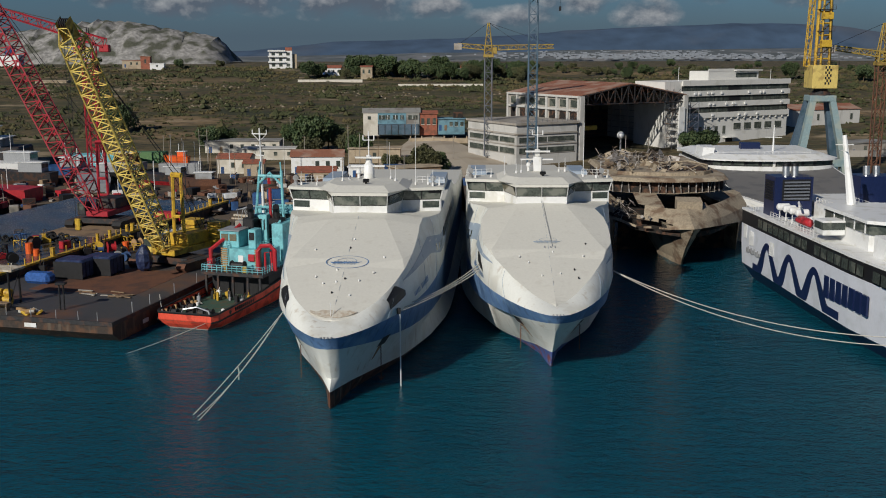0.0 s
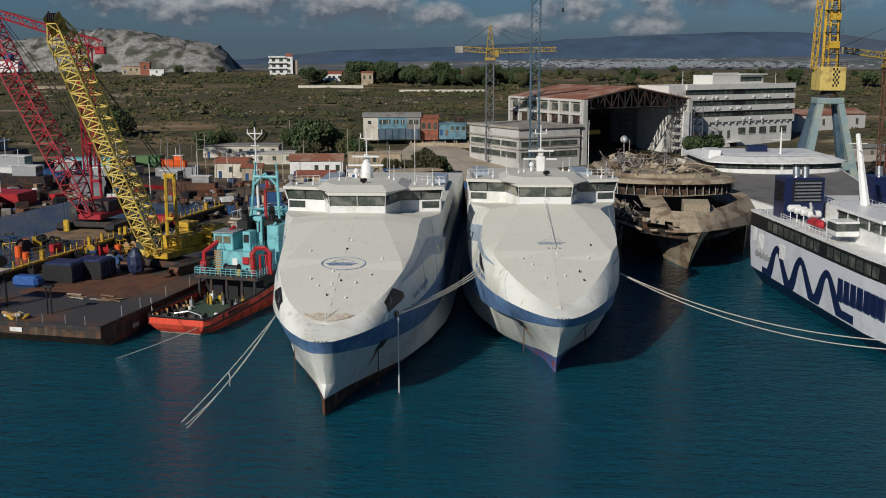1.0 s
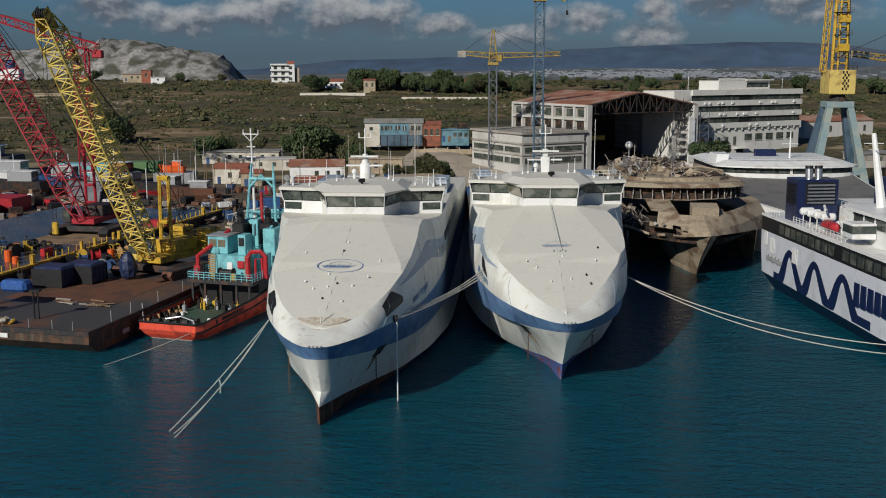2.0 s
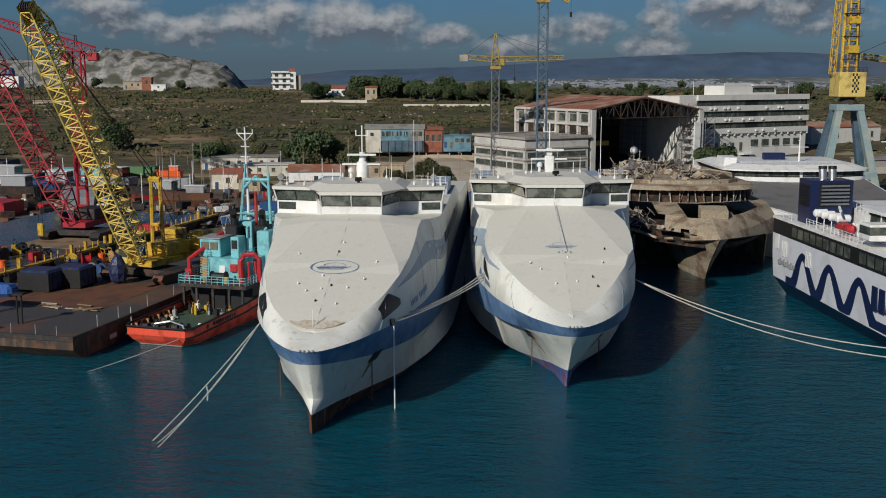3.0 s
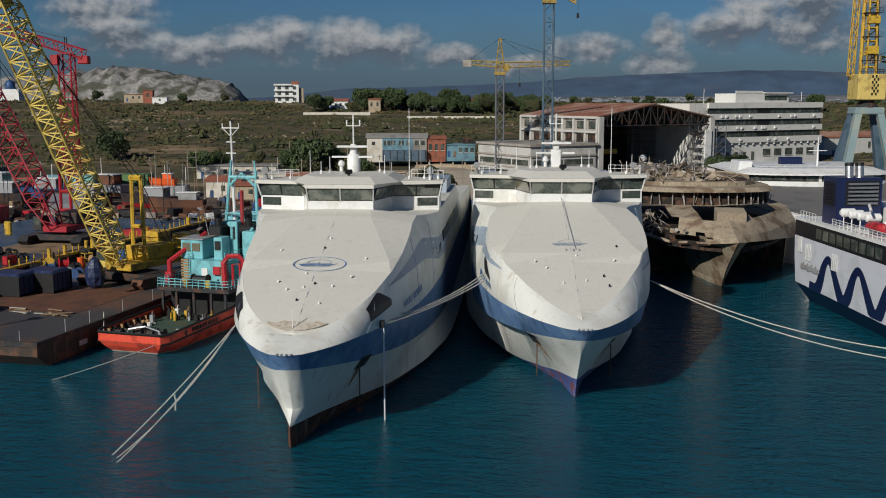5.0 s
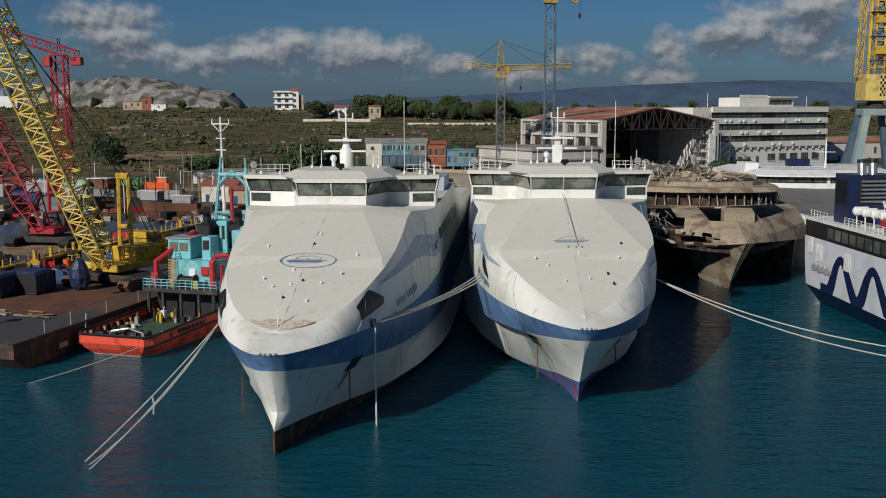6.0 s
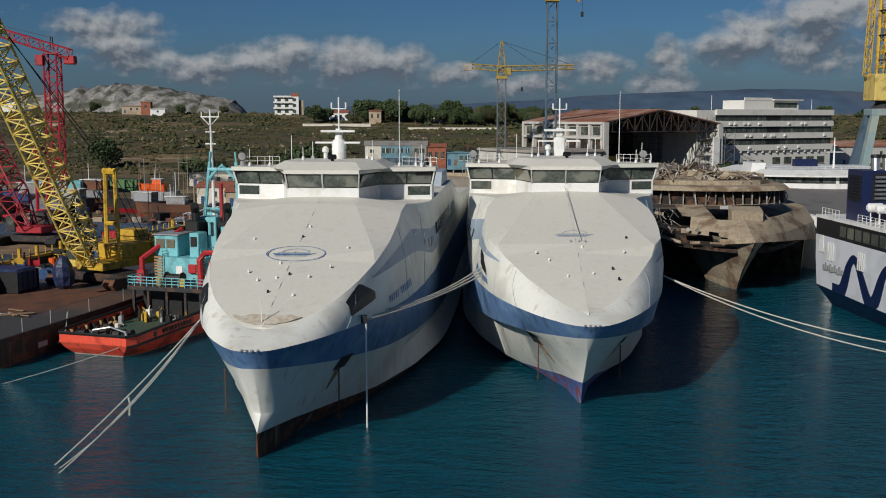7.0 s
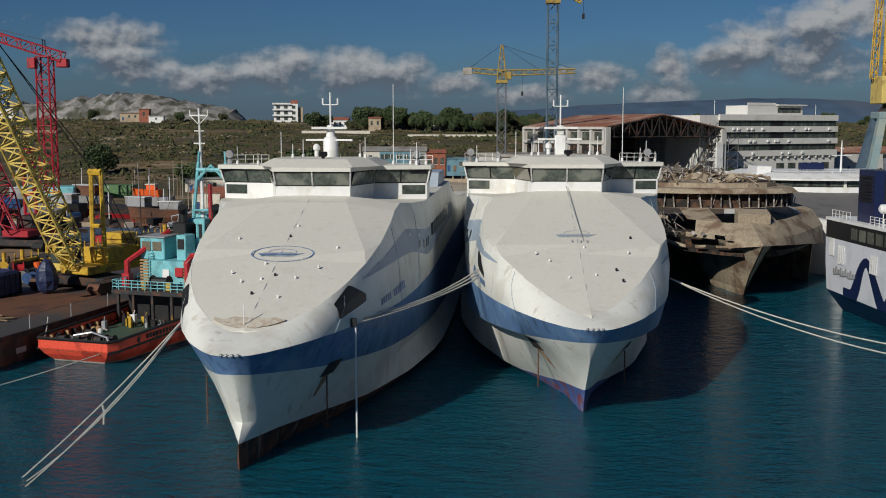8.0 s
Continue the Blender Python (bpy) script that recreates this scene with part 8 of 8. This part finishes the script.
bm = bmesh.new()
verts, faces = [], []
for _ in range(15000):
    y = 400 + 330 * rnd.random() ** 0.8
    x = rnd.uniform(-0.48, 0.48) * (y + 60)
    if noise.noise((x * 0.018, y * 0.03, 7.0)) < rnd.uniform(-0.5, 0.25):
        continue
    if (10 < x < 150 and y < 440) or (-32 < x < 16 and y < 415):
        continue
    z = land_height(x, y)
    r = rnd.uniform(0.5, 1.6) * (2.0 if rnd.random() < 0.10 else 1)
    for c in range(4):
        o = Vector((x + rnd.uniform(-r, r), y + rnd.uniform(-r, r) * 0.7, z))
        b = len(verts)
        k = 5
        rr = r * rnd.uniform(0.4, 0.8)
        for i in range(k):
            a = 2 * math.pi * i / k + rnd.random()
            verts.append((o.x + rr * math.cos(a), o.y + rr * math.sin(a), o.z + rr * rnd.uniform(-0.1, 0.45)))
        verts.append((o.x + rnd.uniform(-.2, .2), o.y, o.z + rr * rnd.uniform(0.8, 1.3)))
        faces += [(b + i, b + (i + 1) % k, b + k) for i in range(k)]
me = bpy.data.meshes.new("scrub")
me.from_pydata(verts, [], faces)
me.materials.append(M["scrub"])
tagged(new("scrub", me), "low dry scrub bushes on the hillside", "scrub", kind="stuff")
bm.free()

verts, faces = [], []
for _ in range(420):
    cx, cy = rnd.choice([(-150, 520), (-60, 560), (-190, 560), (-100, 500), (-20, 540), (-130, 580), (60, 560), (170, 520)])
    x, y = cx + rnd.gauss(0, 22), cy + rnd.gauss(0, 5)
    z = land_height(x, y)
    r = rnd.uniform(0.3, 1.1)
    b = len(verts)
    for i in range(5):
        a = 2 * math.pi * i / 5 + rnd.random()
        verts.append((x + r * math.cos(a), y + r * math.sin(a), z - 0.2 + rnd.uniform(0, 0.3)))
    verts.append((x, y, z + r * rnd.uniform(0.4, 0.8)))
    faces += [(b + i, b + (i + 1) % 5, b + 5) for i in range(5)]
me = bpy.data.meshes.new("boulders")
me.from_pydata(verts, [], faces)
me.materials.append(M["rock"])
tagged(new("boulders", me), "scattered pale boulders and broken rock on the slope", "rocks", kind="stuff")

verts, faces = [], []
for _ in range(900):   # the distant town at the mountains' foot
    x = rnd.gauss(700, 260)
    y = rnd.uniform(3250, 3700)
    z = 6 + (y - 3250) * 0.045 + rnd.uniform(0, 4)
    w, h = rnd.uniform(3, 9), rnd.uniform(2, 5)
    b = len(verts)
    for dz in (0, h):
        verts += [(x - w, y, z + dz), (x + w, y, z + dz), (x + w, y + w, z + dz), (x - w, y + w, z + dz)]
    faces += [tuple(b + i for i in q) for q in ((4, 5, 6, 7), (0, 1, 5, 4), (1, 2, 6, 5), (3, 0, 4, 7))]
me = bpy.data.meshes.new("distant_town")
me.from_pydata(verts, [], faces)
me.materials.append(M["far_white_haze"])
tagged(new("distant_town", me), "tiny white houses of a distant town", "town", kind="stuff")


# ---- poles, boats in the yard, moored hulls ----
for x, y, h in ((-78, 330, 13), (-75.5, 330, 13), (-84, 332, 10), (-47, 345, 9), (-30, 318, 15), (-10, 330, 17), (-66, 300, 8), (-53, 300, 12), (-25, 300, 14), (-92, 340, 10), (-12, 292, 9), (2, 345, 9), (-60, 402, 9), (10, 396, 8), (56, 330, 11), (66, 345, 8)):
    t = thing("utility_pole", pose(x, y, gz(x, y)), "thin pale concrete utility pole", "pole", "utility poles")
    bm = bmesh.new()
    rod(bm, (0, 0, -0.3), (0, 0, h), 0.14, 6, 0.09)
    part("shaft", bm, "concrete", t)
    bm = bmesh.new()
    rod(bm, (-0.7, 0, h - 0.6), (0.7, 0, h - 0.6), 0.05, 5)
    part("crossarm", bm, "wood", t)
t = thing("gantry_pole", pose(-76.7, 330, gz(-76, 330)), "crossbar between two poles", "crossbar")
bm = bmesh.new()
for z in (8.0, 11.0):
    rod(bm, (-1.3, 0, z), (1.2, 0, z), 0.08, 5)
part("bar", bm, "concrete", t)
t = thing("radome", pose(58, 352, 2.5), "white radome on a post in front of the hangar", "radome")
bm = bmesh.new()
rod(bm, (0, 0, 0), (0, 0, 8.2), 0.3, 8)
part("post", bm, "grey_paint", t)
bm = bmesh.new()
bmesh.ops.create_uvsphere(bm, u_segments=16, v_segments=10, radius=1.25)
bmesh.ops.translate(bm, vec=(0, 0, 9.2), verts=bm.verts)
part("dome", bm, "white", t, smooth=True)


def hull_boat(name, m, l, w, h, hull, house, label, flare=0.75, category="boat", boot=None, cabin=True):
    t = thing(name, m, label, category)
    bm = bmesh.new()
    vs = [0, 0.1, 0.3, 0.55, 0.75, 0.9, 1.0]
    bb = [0.8, 0.92, 1.0, 1.0, 0.85, 0.5, 0.03]
    both = []
    for sg in (-1, 1):
        lo = [bm.verts.new((sg * w / 2 * b * flare * 0.5, l * v * 0.97, 0)) for v, b in zip(vs, bb)]
        mi = [bm.verts.new((sg * w / 2 * b * flare, l * v, h * 0.4)) for v, b in zip(vs, bb)]
        hi = [bm.verts.new((sg * w / 2 * b, l * v * 1.03, h * (1 + 0.35 * max(0, v - 0.5)))) for v, b in zip(vs, bb)]
        for j, (a, b) in enumerate(((lo, mi), (mi, hi))):
            for i in range(6):
                f = bm.faces.new((a[i], a[i + 1], b[i + 1], b[i]))
                f.material_index = 1 - j
        both.append((lo, mi, hi))
    for j in range(2):
        f = bm.faces.new((both[0][j][0], both[1][j][0], both[1][j + 1][0], both[0][j + 1][0]))
        f.material_index = 1 - j
    for i in range(6):
        bm.faces.new((both[0][2][i], both[0][2][i + 1], both[1][2][i + 1], both[1][2][i]))
    part("hull", bm, [hull, boot or hull], t)
    if cabin:
        c = part("cabin", box_bm(-w * 0.3, w * 0.3, l * 0.12, l * 0.45, h, h + w * 0.45, bevel=0.08), house, t)
        part("cabin_roof", box_bm(-w * 0.34, w * 0.34, l * 0.1, l * 0.48, h + w * 0.45 + 0.003, h + w * 0.45 + 0.15), "white", c)
        part("cabin_window", box_bm(-w * 0.28, w * 0.28, l * 0.12 - 0.04, l * 0.12, h + w * 0.2, h + w * 0.38), "glass", c)
        bm = bmesh.new()
        rod(bm, (0, l * 0.4, h), (0, l * 0.4, h + w * 1.2), 0.08, 5)
        part("mast", bm, "white", t)
    return t


hull_boat("lifeboat", pose(-79.5, 322, 5.6, 0, 0, 80), 8, 3.2, 2.2, "orange", "orange", "orange enclosed lifeboat on a hull block", 0.8, "lifeboat")
crate_pile("hull_block", (-82.5, 323, 2.45), "grey steel hull section propped in the yard", "hull section", "grey_paint", 12, 7, 3.4, 0.2, 4)
hull_boat("workboat", pose(-92, 316, 3.2, 0, 0, 70), 20, 6, 3.4, "grey_paint", "rust_plate", "grey workboat with a rusty cabin on the slip", 0.8, "boat", "rust_plate")
crate_pile("green_cabin", (-93, 326, 5.5), "green deck cabin on a slipway hull", "cabin", "green", 11, 5, 3.4, 0.1, 3)
crate_pile("turquoise_cabin", (-108, 318, 4.0), "turquoise deckhouse of a laid-up boat", "cabin", "turquoise", 15, 7, 5.0, 0.12, 3)
hull_boat("barge_hull", pose(-92, 272, 1.5, 0, 0, 20), 36, 9, 4.2, "grey_paint", "grey_paint", "red and grey hull on the slipway", 0.9, "boat", "red", cabin=False)
hull_boat("barge_hull", pose(-104, 262, 1.5, 0, 0, 78), 34, 10, 4.4, "red", "grey_paint", "bright red pontoon hull on the slip", 0.95, "boat", "red", cabin=False)
t = hull_boat("fishing_boat", pose(-122, 262, 0.0, 0, 0, -150), 34, 9, 5.0, "white", "white", "white boat with a red hull and A-shaped mast", 0.85, "boat", "red")
bm = bmesh.new()
for s in (-1, 1):
    rod(bm, (s * 3.2, 20, 5.0), (s * 0.4, 19, 13.0), 0.22, 6)
rod(bm, (0, 19, 10.5), (0, 19, 18.0), 0.16, 6)
rod(bm, (-1.4, 19, 14.2), (1.4, 19, 14.2), 0.1, 5)
part("a_frame", bm, "white", t)
bm = bmesh.new()
rail(bm, [(-3.6, 18, 5.2), (-3.4, 25, 5.6), (-1.8, 31, 6.3)], 1.2, 1.0, 0.06, 3)
part("railing", bm, "white", t)
# large dark hull with white decks at the slips
t = thing("laid_up_ship", pose(-148, 322, 2.4, 0, 0, 4), "dark hull with stacked white decks on the slip", "ship")
part("hull", box_bm(-22, 16, 0, 14, 0, 8, bevel=0.6), "dark_steel", t)
for k in range(3):
    part("deck_level", box_bm(-22 + k * 2, 10 - k * 4, 1, 13, 8 + k * 3.2, 10.6 + k * 3.2), "grey_paint", t)
    part("deck_slab", box_bm(-22.5 + k * 2, 11 - k * 4, 0.4, 13.4, 10.6 + k * 3.2, 10.9 + k * 3.2), "white", t)
    part("deck_window_band", box_bm(-21.8 + k * 2, 9.8 - k * 4, 0.93, 1.0, 8.9 + k * 3.2, 10.1 + k * 3.2), "glass", t)
    bm = bmesh.new()
    rail(bm, [(-22 + k * 2, 0.5, 10.9 + k * 3.2), (10 - k * 4, 0.5, 10.9 + k * 3.2)], 1.0, 1.8, 0.06)
    part("railing", bm, "white", t)
for x, y, rz, l, w, hh, c1, c2, lab in ((-118, 292, 80, 22, 6, 4, "dark_steel", "rust_plate", "dark rusty workboat on the slip"), (-99, 296, 75, 18, 5, 3.5, "black", "rust_plate", "black-hulled boat on the slip"),
                                       (-80, 292, 70, 16, 5, 3, "dark_steel", "red", "small dark boat with red bottom"), (-70, 284, 85, 14, 4, 3, "rust_plate", "rust_plate", "rusty stripped hull in the yard"),
                                       (-126, 306, 80, 26, 7, 5, "white", "red", "white and red boat on the slip"), (-112, 305, 78, 20, 6, 4, "blue", "rust_plate", "blue-hulled boat on the slip")):
    hull_boat("boat", pose(x + 8, y, 2.5, 0, 0, rz), l, w, hh, c1, "grey_paint", lab, 0.8, "boat", c2)
for k in range(16):
    x, y = rnd.uniform(-125, -30), rnd.uniform(245, 310)
    t = thing("light_pole", pose(x, y, 2.45), "slim dark pole in the boatyard", "pole", "yard poles")
    bm = bmesh.new()
    rod(bm, (0, 0, 0), (0, 0, rnd.uniform(6, 13)), 0.1, 5)
    part("shaft", bm, rnd.choice(["white", "dark_steel", "concrete"]), t)
# slip rails
for k in range(6):
    bm = bmesh.new()
    bx(bm, -0.4, 0.4, 0, 60, 0, 0.4, pose(-128 + k * 7, 262, 2.46, 0, 0, 8))
    tagged(part("slip_rail", bm, "concrete"), "concrete slipway rail", "slipway rail", "slipway rails", "structure")

# yard clutter
for k in range(170):
    if k < 130:
        x, y = rnd.uniform(-118, -24), rnd.uniform(240, 308)
    else:
        x, y = rnd.uniform(-60, 30), rnd.uniform(268, 300)
    w, l, h = rnd.uniform(0.8, 3.5), rnd.uniform(0.8, 3), rnd.uniform(0.5, 2.2)
    nm, lab, cat = rnd.choice([("crate", "steel crate among yard scrap", "crate"), ("scrap_block", "rusty scrap block in the yard", "scrap"), ("pallet_stack", "stacked pallets in the yard", "pallets")])
    mat = rnd.choice(["rust_plate", "dark_steel", "rust_plate", "wood", "blue", "red", "dark_steel", "tan_wall", "black", "black", "concrete"])
    t = thing(nm, pose(x, y, 2.45, 0, 0, rnd.uniform(0, 90)), lab, cat)
    bm = bmesh.new()
    bx(bm, -w / 2, w / 2, -l / 2, l / 2, 0, h, bevel=0.08)
    part("body", bm, mat, t)
    if rnd.random() < 0.6:
        bm = bmesh.new()
        rod(bm, (-w / 2, 0, h), (w / 2, rnd.uniform(-.5, .5), h + rnd.uniform(0.1, 0.8)), 0.12, 5)
        part("bar", bm, "rust_plate", t)
for x, y, rz, mat in ((-47, 297, 75, "white"), (-20, 300, 20, "red"), (118, 368, 30, "white"), (126, 372, 30, "red")):
    t = thing("car", pose(x, y, 2.5 if y < 330 else 3.6, 0, 0, rz), "small parked car in the yard", "car", "parked cars")
    bm = bmesh.new()
    slab(bm, [(-2.1, -0.85), (2.1, -0.85), (2.1, 0.85), (-2.1, 0.85)], 0.3, 0.85)
    lo, hi = slab(bm, [(-1.5, -0.8), (1.2, -0.8), (1.2, 0.8), (-1.5, 0.8)], 0.85, 1.45)
    for v in hi:
        v.co.x *= 0.75
        v.co.y *= 0.85
    part("body", bm, mat, t)
    for dx in (-1.3, 1.3):
        for dy in (-0.85, 0.85):
            bm = bmesh.new()
            rod(bm, (dx, dy - 0.1, 0.32), (dx, dy + 0.1, 0.32), 0.32, 10)
            part("wheel", bm, "rubber", t)


# ---- scrap and stores lying about the yard ----
rnd = random.Random(77)
for k in range(64):
    x, y = rnd.uniform(-78, -20), rnd.uniform(224, 300)
    if k >= 44:
        x, y = rnd.uniform(-120, -80), rnd.uniform(264, 312)
    kind = rnd.choice(["timber", "plates", "crates", "pipes"])
    t = thing({"timber": "timber_stack", "plates": "scrap_pile", "crates": "crate_stack", "pipes": "pipe_stack"}[kind], pose(x, y, 2.45, 0, 0, rnd.uniform(0, 180)),
              {"timber": "stack of weathered grey timbers on the dirt", "plates": "pile of rusty steel plate offcuts on the dirt", "crates": "stacked worn crates and boxes on the dirt", "pipes": "stack of dark steel pipes on the dirt"}[kind],
              {"timber": "timber", "plates": "scrap", "crates": "crates", "pipes": "pipes"}[kind])
    if kind == "timber":
        for r in range(3):
            for c in range(5 - r):
                bm = bmesh.new()
                bx(bm, -2.6 + rnd.uniform(-.3, .3), 2.6 + rnd.uniform(-.3, .3), c * 0.42 + r * 0.2, c * 0.42 + r * 0.2 + 0.36, r * 0.34, r * 0.34 + 0.32)
                part("beam", bm, rnd.choice(["wood", "bark", "deck_dirt"]), t)
    elif kind == "plates":
        for c in range(8):
            bm = bmesh.new()
            w, l = rnd.uniform(0.6, 1.8), rnd.uniform(0.8, 2.6)
            bx(bm, -w, w, -l / 2, l / 2, -0.05, 0.05, pose(rnd.uniform(-1, 1), rnd.uniform(-1, 1), 0.25 + c * 0.14, rnd.uniform(-22, 22), rnd.uniform(-22, 22), rnd.uniform(0, 180)))
            part("plate", bm, rnd.choice(["rust_plate", "dark_steel", "burnt_dark", "scrap"]), t)
    elif kind == "crates":
        z = 0.0
        for c in range(rnd.randint(2, 4)):
            bm = bmesh.new()
            w, h = rnd.uniform(0.9, 1.6), rnd.uniform(0.8, 1.4)
            ox = rnd.uniform(-0.2, 0.2) if c % 2 else rnd.uniform(1.5, 2.2) * (1 if c else 0)
            bx(bm, ox - w, ox + w, -w * 0.7, w * 0.7, z if c % 2 else 0.0, (z if c % 2 else 0.0) + h, bevel=0.06)
            part("crate", bm, rnd.choice(["wood", "grey_paint", "blue", "rust_plate", "white", "dark_steel"]), t)
            z = max(z, h) if c % 2 == 0 else z
    else:
        for r in range(3):
            for c in range(6 - r):
                bm = bmesh.new()
                yy = c * 0.5 + r * 0.25
                rod(bm, (-3.2 + rnd.uniform(-.4, .4), yy, 0.24 + r * 0.43), (3.2 + rnd.uniform(-.4, .4), yy, 0.24 + r * 0.43), 0.24, 8)
                part("pipe", bm, rnd.choice(["rust_plate", "dark_steel", "grey_paint"]), t)
for k in range(16):
    x, y = rnd.uniform(-95, -14), rnd.uniform(285, 350)
    t = thing("pole", pose(x, y, gz(x, y)), "thin pale pole standing in the yard", "pole", "yard poles")
    h = rnd.uniform(6, 13)
    bm = bmesh.new()
    rod(bm, (0, 0, -0.3), (0, 0, h), 0.13, 6, 0.08)
    part("shaft", bm, rnd.choice(["wood", "facade", "grey_paint"]), t)
    bm = bmesh.new()
    rod(bm, (-0.7, 0, h - 0.5), (0.7, 0, h - 0.5), 0.06, 4)
    part("crossarm", bm, "dark_steel", t)


# ---- mooring ropes ----
def rope(pts, r, label, mat="rope"):
    bm = bmesh.new()
    tube(bm, pts, r, 5)
    tagged(part("mooring_rope", bm, mat), label, "rope", "mooring ropes")


FA, FB = ferry_a.matrix_world, ferry_b.matrix_world
a_r = FA @ side_point(EDGE_B, 11.2, 0.03, 0.15)
a_l = FA @ side_point(EDGE_B, 10.5, 0.05, 0.15, -1)
b_l = FB @ side_point(EDGE_B2, 19.5, 0.22, 0.15, -1)
b_r = FB @ side_point(EDGE_B2, 19.5, 0.22, 0.15, 1)
for d in (0, 0.25, 0.5):
    rope(sag(a_r + Vector((0.1, d * 5.0, 0.1 + d * 0.3)), b_l + Vector((0, d * 3, d * 1.2)), 0.4 + d * 0.7), 0.07, "pale mooring rope slung between the two ferries")
for d in (0.0, 0.9):
    rope(sag(b_r + Vector((0, d * 0.3, 0)), Vector((61.5, 118, 6.6 + d)), 3.5 - d * 0.5, 26), 0.065, "long pale mooring rope to the wave-painted ferry")
for e, d in ((Vector((-28.6, 112.5, -0.3)), 0.35), (Vector((-27.6, 110.5, -0.3)), 0.7), (Vector((-28.1, 111.5, -0.3)), 1.1)):
    rope(sag(a_l + Vector((0, d * 0.5, 0)), e, d), 0.055, "pale mooring rope running into the water")
knot = (a_l + Vector((-28.6, 112.5, -0.3))) / 2
rope([knot + Vector((0, 0, -0.5)), knot + Vector((0.1, 0, -1.0)), knot + Vector((0, 0.1, -2.0))], 0.09, "loose rope end hanging from the mooring rope")
rope(sag(Vector((-31.9, 151.4, 2.0)), Vector((-47.5, 131, -0.3)), 0.5), 0.06, "thin stern rope of the tug")
rope(sag(Vector((-41.6, 149.9, 2.5)), Vector((-43.6, 156, 3.6)), 0.4), 0.06, "short rope between tug and barge")
